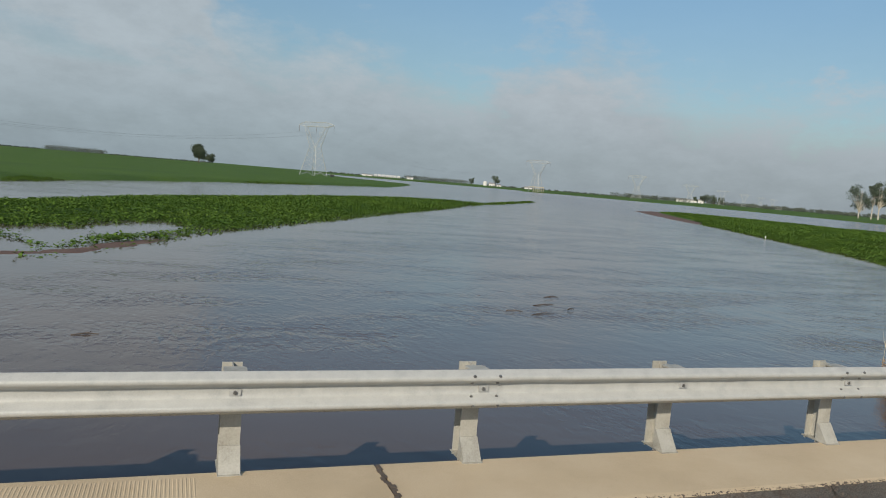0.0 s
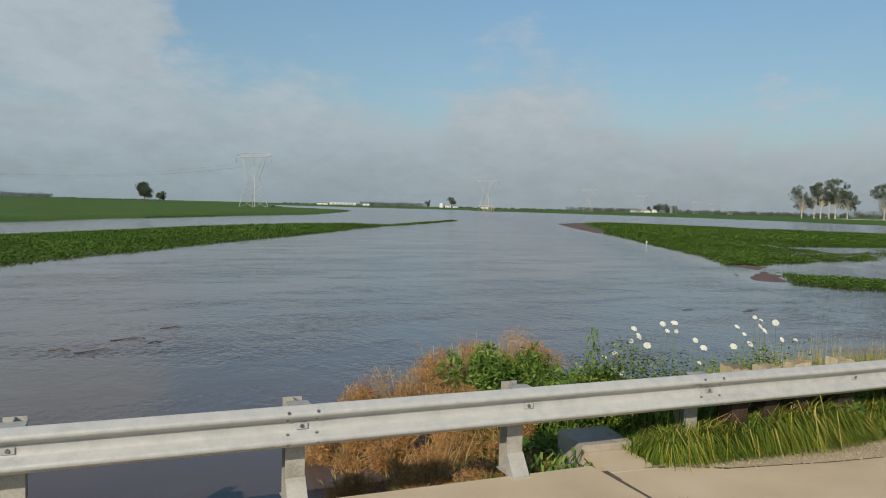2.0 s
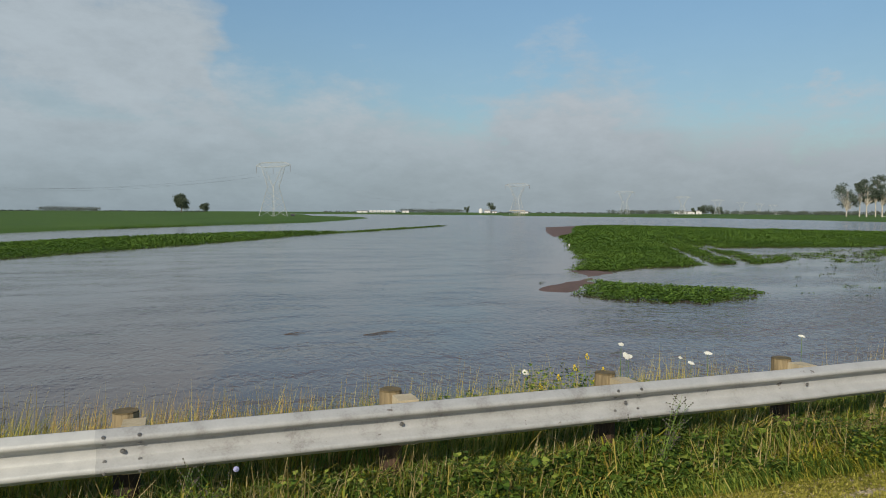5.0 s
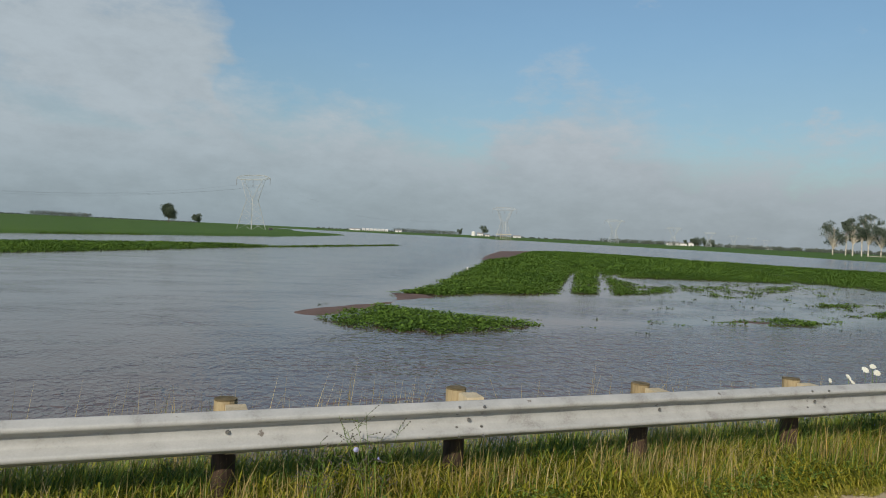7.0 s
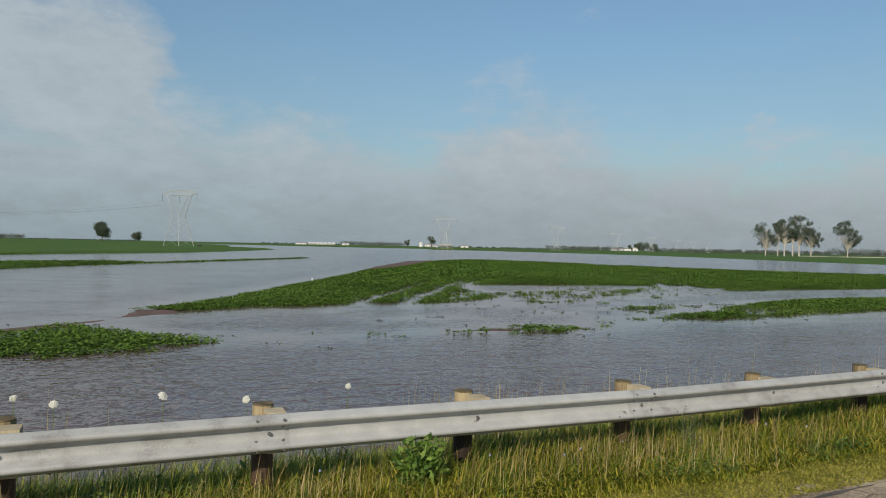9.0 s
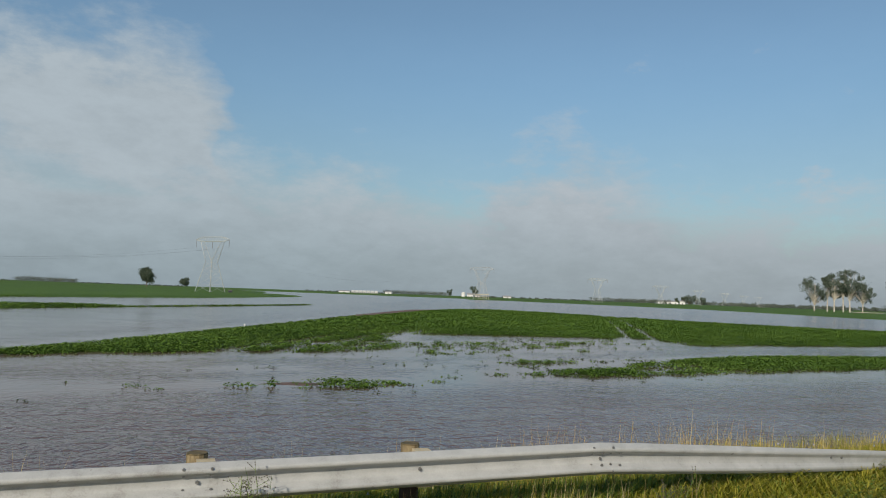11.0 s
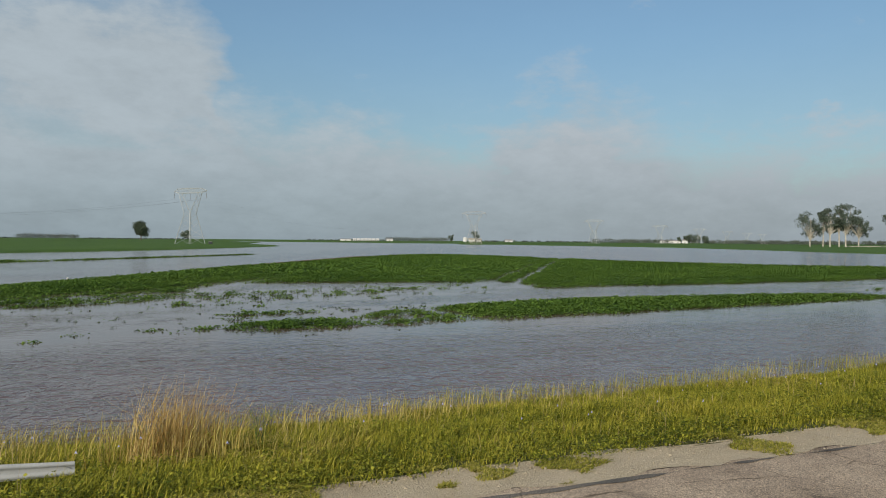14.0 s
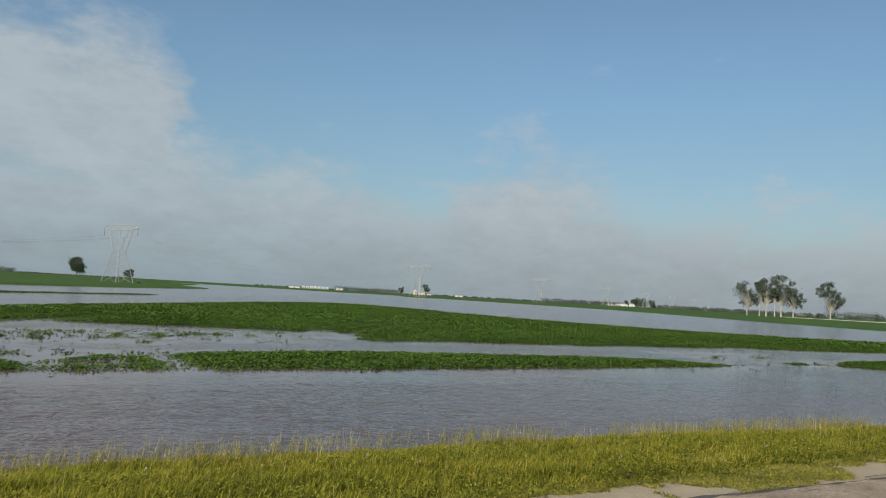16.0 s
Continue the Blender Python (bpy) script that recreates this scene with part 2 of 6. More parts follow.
# Both tree greens are lifted and greyed, putting distance haze into the leaf colour.
TREE_LEAF = material("tree_leaf", [(0.05, 0.072, 0.05), (0.08, 0.108, 0.07), (0.12, 0.148, 0.10)], 0.12, 0.7, 0, 0, None, 0.4, 1.0, vary=0.4, per="island", translucent=0.1, specular=0.2)
GROVE_LEAF = material("grove_leaf", [(0.062, 0.085, 0.066), (0.095, 0.125, 0.095), (0.14, 0.17, 0.13)], 0.12, 0.7, 0, 0, None, 0.4, 1.0, vary=0.4, per="island", translucent=0.1, specular=0.2)
# Distance haze is painted in: this foliage is paler and greyer than near leaves.
HAZED_LEAF = material("hazed_leaf", [(0.08, 0.10, 0.085), (0.10, 0.12, 0.10), (0.13, 0.145, 0.12)], 0.02, 0.85, vary=0.4, per="island", specular=0.1)
BARK = material("pale_bark", [(0.26, 0.23, 0.19), (0.46, 0.42, 0.36), (0.62, 0.58, 0.52)], 0.6, 0.85, 0, 0.03, 3)
DARK_BARK = material("bark", [(0.08, 0.06, 0.045), (0.16, 0.125, 0.09)], 1.0, 0.9, 0, 0.03, 3)
# Steel grey set close to the sky's tone; the haze is in the colour.
PYLON = material("pylon_steel", [(0.38, 0.405, 0.41), (0.46, 0.48, 0.47)], 0.5, 0.6, 0.1)
WIRE = material("wire", [(0.30, 0.31, 0.33), (0.38, 0.39, 0.41)], 0.5, 0.5, 0.6)
INSULATOR = material("insulator", [(0.22, 0.20, 0.19), (0.3, 0.28, 0.26)], 2, 0.4)
WHITE_PAINT = material("white_siding", [(0.58, 0.58, 0.57), (0.70, 0.70, 0.69)], 0.4, 0.7, fine=0.3, fine_scale=3)
ROOF = material("roof", [(0.22, 0.22, 0.23), (0.34, 0.33, 0.33)], 0.4, 0.7)
DARK_PANE = material("dark_opening", [(0.03, 0.035, 0.04), (0.06, 0.065, 0.07)], 1.0, 0.3)
PATH_CLAY = material("clay_bank", [(0.48, 0.43, 0.33), (0.60, 0.55, 0.44)], 0.1, 0.95)
DRIFT = material("driftwood", [(0.07, 0.055, 0.045), (0.15, 0.12, 0.10)], 5, 0.9)


def asphalt_material(name, low, mid, high):
    """Old asphalt: worn pale aggregate, sandy dust, tar-dark patches and a net of cracks."""
    m = bpy.data.materials.new(name)
    m.use_nodes = True
    nt = m.node_tree
    nodes, links = nt.nodes, nt.links
    bsdf = nodes["Principled BSDF"]
    geo = nodes.new("ShaderNodeNewGeometry")

    def noise_at(scale, detail=5.0, rough=0.6):
        n = nodes.new("ShaderNodeTexNoise")
        n.inputs["Scale"].default_value, n.inputs["Detail"].default_value, n.inputs["Roughness"].default_value = scale, detail, rough
        links.new(geo.outputs["Position"], n.inputs["Vector"])
        return n

    def ramp(value, *stops):
        n = nodes.new("ShaderNodeValToRGB")
        while len(n.color_ramp.elements) < len(stops):
            n.color_ramp.elements.new(0.5)
        for e, (p, c) in zip(n.color_ramp.elements, stops):
            e.position, e.color = p, (*c, 1)
        links.new(value, n.inputs[0])
        return n.outputs[0]

    def blend(kind, fac, a, b):
        n = nodes.new("ShaderNodeMix")
        n.data_type, n.blend_type = "RGBA", kind
        for socket, v in ((n.inputs[0], fac), (n.inputs[6], a), (n.inputs[7], b)):
            if isinstance(v, (int, float)):
                socket.default_value = v
            else:
                links.new(v, socket)
        return n.outputs[2]

    worn = ramp(noise_at(0.9).outputs["Fac"], (0.30, low), (0.40, mid), (0.66, high))
    stones = ramp(noise_at(70, 2.0).outputs["Fac"], (0.33, (0.45, 0.45, 0.45)), (0.5, (0.95, 0.95, 0.95)), (0.7, (1.6, 1.55, 1.45)))
    colour = blend("MULTIPLY", 1.0, worn, stones)
    wander = noise_at(3.0, 4.0)
    bent = nodes.new("ShaderNodeMix")
    bent.data_type, bent.inputs[0].default_value = "VECTOR", 0.10
    links.new(geo.outputs["Position"], bent.inputs[4])
    links.new(wander.outputs["Color"], bent.inputs[5])
    cells = nodes.new("ShaderNodeTexVoronoi")
    cells.feature = "DISTANCE_TO_EDGE"
    cells.inputs["Scale"].default_value = 1.1
    links.new(bent.outputs[1], cells.inputs["Vector"])
    open_crack = ramp(cells.outputs["Distance"], (0.0, (0.12, 0.11, 0.09)), (0.007, (0.35, 0.31, 0.26)), (0.016, (1, 1, 1)))
    some = ramp(noise_at(0.7, 3.0).outputs["Fac"], (0.48, (0, 0, 0)), (0.6, (0.8, 0.8, 0.8)))
    links.new(blend("MULTIPLY", some, colour, open_crack), bsdf.inputs["Base Color"])
    bsdf.inputs["Roughness"].default_value, bsdf.inputs["Specular IOR Level"].default_value = 0.9, 0.3
    b = nodes.new("ShaderNodeBump")
    b.inputs["Distance"].default_value = 0.012
    links.new(noise_at(60, 4.0).outputs["Fac"], b.inputs["Height"])
    links.new(b.outputs[0], bsdf.inputs["Normal"])
    return m


ASPHALT = asphalt_material("asphalt", (0.06, 0.055, 0.05), (0.11, 0.10, 0.088), (0.18, 0.16, 0.135))
WORN_PAVING = asphalt_material("worn_paving", (0.17, 0.13, 0.095), (0.36, 0.28, 0.205), (0.48, 0.38, 0.28))
# A darker crop green for the single plants standing in water.
DARK_CROP = material("dark_crop_leaf", [(0.020, 0.036, 0.012), (0.04, 0.072, 0.018), (0.08, 0.125, 0.028)], 0.4, 0.75, vary=0.45, per="island", translucent=0.15, specular=0.15)
POST_STEEL = material("post_steel", [(0.29, 0.275, 0.24), (0.42, 0.41, 0.37), (0.50, 0.49, 0.45)], 7, 0.6, 0.25, 0.0008, 60, 0.4, 70, vary=0.2)


def water_material():
    m = bpy.data.materials.new("muddy_water")
    m.use_nodes = True
    nt = m.node_tree
    nodes, links = nt.nodes, nt.links
    bsdf = nodes["Principled BSDF"]
    geo = nodes.new("ShaderNodeNewGeometry")

    def waves(scale, stretch, turn, detail=3.0, rough=0.5):
        mp = nodes.new("ShaderNodeMapping")
        mp.inputs["Rotation"].default_value = (0, 0, radians(turn))
        mp.inputs["Scale"].default_value = stretch
        links.new(geo.outputs["Position"], mp.inputs[0])
        n = nodes.new("ShaderNodeTexNoise")
        n.inputs["Scale"].default_value, n.inputs["Detail"].default_value, n.inputs["Roughness"].default_value = scale, detail, rough
        n.inputs["Distortion"].default_value = 0.6
        links.new(mp.outputs[0], n.inputs["Vector"])
        return n.outputs["Fac"]

    shelter = nodes.new("ShaderNodeAttribute")      # calm water in the lee of the crop
    shelter.attribute_name = "shelter"
    open_water = nodes.new("ShaderNodeMath")
    open_water.operation = "MULTIPLY_ADD"
    links.new(shelter.outputs["Fac"], open_water.inputs[0])
    open_water.inputs[1].default_value, open_water.inputs[2].default_value = -0.96, 1.0
    mud = waves(0.05, (1, 1, 1), 0, 5.0, 0.6)
    ramp = nodes.new("ShaderNodeValToRGB")
    ramp.color_ramp.elements[0].position, ramp.color_ramp.elements[0].color = 0.35, (0.103, 0.067, 0.058, 1)
    ramp.color_ramp.elements[1].position, ramp.color_ramp.elements[1].color = 0.68, (0.165, 0.109, 0.092, 1)
    links.new(mud, ramp.inputs[0])
    bsdf.inputs["IOR"].default_value = 1.33
    # the channel runs in long lazy swells, the ponded fields in short ripples
    where = nodes.new("ShaderNodeSeparateXYZ")
    links.new(geo.outputs["Position"], where.inputs[0])
    slant = nodes.new("ShaderNodeMath")
    slant.operation, slant.inputs[1].default_value = "MULTIPLY_ADD", -0.35
    links.new(where.outputs["Y"], slant.inputs[0])
    links.new(where.outputs["X"], slant.inputs[2])

    def blend(lo, hi):
        n = nodes.new("ShaderNodeMapRange")
        n.interpolation_type = "SMOOTHSTEP"
        for key, v in zip(("From Min", "From Max", "To Min", "To Max"), (16.0, 36.0, lo, hi)):
            n.inputs[key].default_value = v
        links.new(slant.outputs[0], n.inputs[0])
        return n.outputs[0]

    # the channel's colour is multiplied towards blue; the ponded water stays redder
    channel_tint = nodes.new("ShaderNodeMix")
    channel_tint.data_type, channel_tint.blend_type = "RGBA", "MULTIPLY"
    links.new(blend(1.0, 0.0), channel_tint.inputs["Factor"])
    links.new(ramp.outputs[0], channel_tint.inputs[6])
    channel_tint.inputs[7].default_value = (0.82, 0.98, 1.03, 1)
    links.new(channel_tint.outputs[2], bsdf.inputs["Base Color"])
    # wind gusts roughen some stretches of the water
    gust = waves(0.42, (0.35, 1.0, 1), 12, 7.0, 0.66)
    gr = nodes.new("ShaderNodeMapRange")
    links.new(blend(0.2, 0.7), gr.inputs["To Min"])
    for key, v in zip(("From Min", "From Max", "To Max"), (0.45, 0.60, 1.0)):
        gr.inputs[key].default_value = v
    links.new(gust, gr.inputs[0])
    bsdf.inputs["Roughness"].default_value = 0.11
    force = nodes.new("ShaderNodeMath")
    force.operation = "MULTIPLY"
    links.new(gr.outputs[0], force.inputs[0])
    links.new(open_water.outputs[0], force.inputs[1])
    last = None
    for height, dist in ((waves(1.2, (1.0, 0.6, 1), 6, 2.0), blend(0.072, 0.045)), (waves(2.3, (0.75, 1.0, 1), 14, 2.0), blend(0.0, 0.082)), (waves(6.2, (1.2, 0.65, 1), -8, 1.5), blend(0.036, 0.05)), (waves(0.22, (1, 1.8, 1), 40, 3.0), 0.10)):
        b = nodes.new("ShaderNodeBump")
        if isinstance(dist, float):
            b.inputs["Distance"].default_value = dist
        else:
            links.new(dist, b.inputs["Distance"])
        links.new(force.outputs[0], b.inputs["Strength"])
        links.new(height, b.inputs["Height"])
        if last:
            links.new(last, b.inputs["Normal"])
        last = b.outputs[0]
    links.new(last, bsdf.inputs["Normal"])
    return m


WATER = water_material()

# ---- building tools ----
class Shape:
    """Collects vertices and faces of one mesh."""

    def __init__(self):
        self.verts, self.faces = [], []

    def add(self, verts, faces):
        n = len(self.verts)
        self.verts += [tuple(v) for v in verts]
        self.faces += [tuple(i + n for i in f) for f in faces]
        return self

    def box(self, lo, hi, m=None):
        (a, b, c), (d, e, f) = lo, hi
        v = [Vector(p) for p in ((a, b, c), (d, b, c), (d, e, c), (a, e, c), (a, b, f), (d, b, f), (d, e, f), (a, e, f))]
        if m is not None:
            v = [m @ p for p in v]
        return self.add(v, [(0, 3, 2, 1), (4, 5, 6, 7), (0, 1, 5, 4), (1, 2, 6, 5), (2, 3, 7, 6), (3, 0, 4, 7)])

    def tube(self, points, radii, sides=6, caps=True):
        points = [Vector(p) for p in points]
        rings, n0 = [], len(self.verts)
        for k, p in enumerate(points):
            way = (points[min(k + 1, len(points) - 1)] - points[max(k - 1, 0)]).normalized()
            side = way.cross(Vector((0, 0, 1)))
            side = side.normalized() if side.length > 1e-3 else Vector((1, 0, 0))
            over = side.cross(way)
            r = radii[k] if isinstance(radii, (list, tuple)) else radii
            for s in range(sides):
                a = 2 * math.pi * s / sides
                self.verts.append(tuple(p + r * (math.cos(a) * side + math.sin(a) * over)))
        for k in range(len(points) - 1):
            for s in range(sides):
                a, b = n0 + k * sides + s, n0 + k * sides + (s + 1) % sides
                self.faces.append((a, b, b + sides, a + sides))
        if caps:
            self.faces.append(tuple(n0 + s for s in range(sides))[::-1])
            self.faces.append(tuple(n0 + (len(points) - 1) * sides + s for s in range(sides)))
        return self

    def prism(self, outline, z0, z1):
        n = len(outline)
        v = [(x, y, z0) for x, y in outline] + [(x, y, z1) for x, y in outline]
        return self.add(v, [tuple(range(n))[::-1], tuple(range(n, 2 * n))] + [(k, (k + 1) % n, (k + 1) % n + n, k + n) for k in range(n)])

    def mesh(self, name, mat, smooth=False):
        me = bpy.data.meshes.new(name)
        me.from_pydata(self.verts, [], self.faces)
        me.materials.append(mat)
        if smooth:
            me.polygons.foreach_set("use_smooth", [True] * len(me.polygons))
        me.update()
        return me


def bulk(name, verts, quads, mat, smooth=False):
    """A mesh from arrays: verts (n, 3), faces (m, 3 or 4)."""
    me = bpy.data.meshes.new(name)
    verts, quads = np.asarray(verts, np.float32), np.asarray(quads, np.int32)
    m, k = quads.shape
    me.vertices.add(len(verts))
    me.vertices.foreach_set("co", verts.ravel())
    me.loops.add(m * k)
    me.loops.foreach_set("vertex_index", quads.ravel())
    me.polygons.add(m)
    me.polygons.foreach_set("loop_start", np.arange(m, dtype=np.int32) * k)
    me.polygons.foreach_set("loop_total", np.full(m, k, np.int32))
    if smooth:
        me.polygons.foreach_set("use_smooth", np.ones(m, bool))
    me.materials.append(mat)
    me.update(calc_edges=True)
    return me


def thing(name, label, category, group="", at=(0, 0, 0)):
    ob = new(name)
    ob.location = at
    ob.empty_display_size = 0.2
    return tagged(ob, label, category, group)


def part(name, shape, mat, parent, label="", smooth=False, at=None):
    me = shape if isinstance(shape, bpy.types.Mesh) else shape.mesh(name, mat, smooth)
    ob = new(name, me)
    ob.parent = parent
    if at is not None:
        ob.matrix_basis = at if isinstance(at, Matrix) else Matrix.Translation(at)
    return tagged(ob, label)


def single(name, shape, mat, label, category, kind="", smooth=False, at=(0, 0, 0), group=""):
    me = shape if isinstance(shape, bpy.types.Mesh) else shape.mesh(name, mat, smooth)
    ob = new(name, me)
    ob.location = at
    return tagged(ob, label, category, group, kind)


rng = np.random.default_rng(7)
_lattice = np.random.default_rng(3).random((256, 256))


def grain(x, y, size, shift=0.0):
    """Smooth value noise in 0..1 over the plan, with patches about size metres wide."""
    u, v = np.asarray(x) / size + 57.3 + shift, np.asarray(y) / size + 91.7 + shift * 1.7
    i, j = np.floor(u).astype(int), np.floor(v).astype(int)
    a, b = u - i, v - j
    a, b = a * a * (3 - 2 * a), b * b * (3 - 2 * b)
    g = lambda p, q: _lattice[p % 256, q % 256]
    return (g(i, j) * (1 - a) + g(i + 1, j) * a) * (1 - b) + (g(i, j + 1) * (1 - a) + g(i + 1, j + 1) * a) * b


def cloudy(x, y, size, shift=0.0):
    return 0.55 * grain(x, y, size, shift) + 0.3 * grain(x, y, size / 2.3, shift + 11) + 0.15 * grain(x, y, size / 5.1, shift + 23)


def inside(poly, x, y):
    """Signed distance to a polygon in the plan, positive inside."""
    x, y = np.asarray(x, float), np.asarray(y, float)
    best, odd = np.full(x.shape, 1e18), np.zeros(x.shape, bool)
    for (ax, ay), (bx, by) in zip(poly, poly[1:] + poly[:1]):
        dx, dy = bx - ax, by - ay
        s = np.clip(((x - ax) * dx + (y - ay) * dy) / (dx * dx + dy * dy), 0, 1)
        best = np.minimum(best, (x - ax - s * dx) ** 2 + (y - ay - s * dy) ** 2)
        if dy:
            odd ^= ((ay > y) != (by > y)) & (x < dx * (y - ay) / dy + ax)
    return np.where(odd, 1, -1) * np.sqrt(best)

# ---- the plan: water level, fields, road ----
WATER_Z = -0.71


def road_z(x):
    return -0.10 + 0.10 * np.clip((np.asarray(x, float) - 15) / 12, 0, 1)


def edge_y(x):
    """The outer edge of the paving."""
    return np.interp(x, [-60, 12, 20, 30, 45, 58, 66, 72, 80, 100, 200], [4.68, 4.68, 4.45, 4.4, 5.0, 6.05, 6.55, 7.0, 7.9, 9.0, 9.0])


def shoulder_y(x):
    return np.interp(x, [-60, 12, 13, 15.7, 16.7, 17.5, 18.5, 30, 45, 58, 66, 72, 80, 100, 200], [5.05, 5.05, 5.34, 5.34, 5.2, 4.98, 4.84, 4.88, 5.5, 6.6, 7.2, 7.5, 8.6, 9.7, 9.7])


def shore_y(x):
    """Where the verge meets the water."""
    return np.interp(x, [-60, -20, 9, 12.5, 16, 22, 40, 52, 60, 68, 80, 120, 200], [6, 6, 6.0, 7.6, 8.4, 8.2, 8.6, 10.6, 11.8, 12.6, 14.2, 16, 17])


MAIN_FIELD = [(39.0, 32.6), (46, 45.6), (52, 57), (58.5, 70), (70, 94), (84, 121), (97, 139), (108, 147), (116, 132), (119, 112), (122, 95), (130, 79), (142, 68),
              (165, 61), (240, 56), (240, 47), (126, 47.2), (103, 46), (98, 45), (87.3, 44.2), (82, 43.2), (80.6, 43.6), (81.6, 47), (81, 53), (78.6, 47.6), (78, 50.6), (71.5, 51.4),
              (67.3, 52), (63, 51.6), (60.5, 47.5), (60, 43.5), (59.8, 39.5), (57.2, 37.4), (54.4, 35.7), (52.2, 34.8), (49, 34.8), (47, 33.8), (44.5, 33.8), (41.4, 32)]
NEAR_STRIP = [(56.9, 25.0), (59.7, 24.8), (62.4, 24.2), (65.2, 24.8), (69.5, 25.9), (72.3, 26), (77, 27), (82.5, 28.1), (89.5, 29.5), (95, 30.8), (99.9, 31.9), (99.6, 32.6), (94, 34.6),
              (87, 35.1), (80.5, 35.0), (74, 33.5), (70, 32.2), (66.5, 29.8), (65, 28.2), (61.7, 28.2), (58.3, 26.8)]
NEXT_STRIP = [(106, 33), (112, 31.8), (130, 33), (200, 36), (200, 41), (125, 38), (112, 36)]
ISLAND = [(34.5, 23), (34.9, 25.8), (36, 27.4), (37.2, 27.8), (38.8, 25.9), (39.7, 24.6), (42.1, 23.6), (41.4, 21.8), (39.8, 20.6), (37.3, 19.9), (36, 20.5), (34.8, 21.5)]
SPIT = [(50.3, 22.7), (52.4, 22.3), (54.5, 23.0), (54.3, 23.9), (51.6, 24.0)]
# rows and tufts of half-drowned plants, and inlets: ends, half width
TUFTS = [(60, 41, 70, 41.8, 0.8), (58.9, 36, 63.3, 36.5, 0.45), (62.5, 34.6, 63.8, 34.1, 0.4), (59.8, 39.5, 65.8, 38.2, 0.7), (65, 38.6, 70.5, 41.3, 0.6), (52.4, 34.9, 53.2, 35.1, 0.3), (53.7, 33.3, 54.4, 33.4, 0.35),
         (51, 33.2, 51.5, 33.3, 0.25), (49.8, 27.7, 50.9, 27.8, 0.3), (46.9, 32.1, 47.7, 32.1, 0.3), (71, 46.6, 77, 47.4, 0.7), (60.5, 30.4, 69.8, 32.0, 0.6), (56.6, 29.0, 57.4, 29.3, 0.3), (63, 30.4, 64, 30.3, 0.5),
         (66, 45, 72, 47, 0.5), (72, 39.6, 76, 40.6, 0.3),  (74, 44.2, 79, 44.6, 0.3),
         (54.9, 23.5, 57.6, 24.6, 0.25), (101, 37, 108, 38.6, 0.4), (103, 33.4, 108, 34.6, 0.35), (100, 40.5, 112, 41.6, 0.35), (56.6, 25.3, 60.2, 25.5, 0.4), (58.6, 26.8, 63.4, 30.2, 0.35), (63.6, 36.6, 66, 37.8, 0.4),
         (56, 33.5, 61, 35.2, 0.3), (61, 37.2, 69, 37.6, 0.35), (64, 41.8, 72, 43.6, 0.6), (53.6, 39.0, 59.4, 41.2, 0.75), (60, 41.9, 69, 44.7, 0.85), (69, 44.7, 75, 44.6, 0.55), (61.4, 38.3, 66, 40.0, 0.5), (48.4, 22.9, 51.0, 23.0, 0.24), (45.9, 22.6, 46.5, 22.7, 0.3), (43.4, 21.5, 44.0, 21.8, 0.3), (44.0, 23.0, 44.4, 23.1, 0.3), (64.3, 44.4, 68.5, 42.8, 0.45), (-6.4, 28.2, -4.9, 26.2, 0.75), (-3.9, 28.6, -2.4, 30.2, 0.3)]
INLETS = [(52.4, 41.2, 59.8, 43.2, 0.45), (62, 50.5, 66, 57, 0.35), (55.5, 38.4, 58.5, 41, 0.3), (110, 46.5, 116, 48.5, 0.5), (66, 27.4, 68.2, 27.6, 0.5), (69, 33, 70.4, 27, 0.25), (83, 47, 90, 48.2, 0.3)]
POND = [(-9, 28.8), (-6.1, 30.0), (-4.8, 31.2), (-3.8, 29.8), (-2.8, 33.6), (-0.9, 36.0), (-0.5, 33.2), (-1.7, 30.0), (-3.4, 28.2), (-3.4, 24.6), (-4.9, 23.4), (-9, 22.4)]
LEFT_STRIP = [(-30, 13), (-4.5, 21.6), (-2.2, 25.3), (-0.1, 30.0), (6.9, 41.5), (15.5, 56.7), (27, 75.5), (40.6, 99), (44, 103), (56, 121), (66, 136), (73, 148), (71.5, 149), (64, 137.4), (54, 122.4), (46, 110), (41, 104.5), (36, 106.5), (26, 100), (14.4, 86), (6.5, 73), (2.4, 67),
              (-3.8, 57), (-9, 45), (-40, 26)]
LEFT_FIELD = [(-60, 22), (-13.7, 69), (-4.3, 93), (9.5, 122), (24, 148), (34, 164), (56, 200), (72, 242), (100, 325), (92, 420), (120, 640), (60, 1100), (-900, 1100), (-900, 60)]
RIGHT_FIELD = [(296, 520), (312, 420), (315, 350), (290, 270), (262, 195), (250, 130), (270, 40), (900, 40), (1500, 600), (900, 1150), (420, 1000), (300, 760)]
PYLON_PATCH = [(262, 545), (290, 545), (300, 552), (290, 566), (262, 566)]
FAR_LAND = [(100, 900), (260, 700), (330, 690), (420, 760), (900, 900), (4600, 300), (4600, 4600), (-4600, 4600), (-4600, 900), (-900, 900)]
MUD = [[(33.1, 25.2), (34.6, 23.6), (37.5, 27.4), (37.2, 28.7), (35, 27.4)], [(37.2, 28.5), (37.6, 28.2), (39.9, 30.9), (41.0, 31.6), (41, 33.2), (39.6, 33.6), (38.8, 32), (39.1, 31)],
       [(62, 79), (70, 88), (92, 128), (104, 148), (88, 133), (70, 97)], [(47.0, 23.4), (48.3, 22.9), (51, 23.0), (52.5, 23.2), (51.6, 24.1), (49.4, 23.8)], [(-9, 20.6), (-4.7, 22.1), (-2.9, 23.4), (-0.4, 28.4), (-1.2, 28.6), (-3.6, 24.6), (-4.9, 23.6), (-9, 22.4)]]
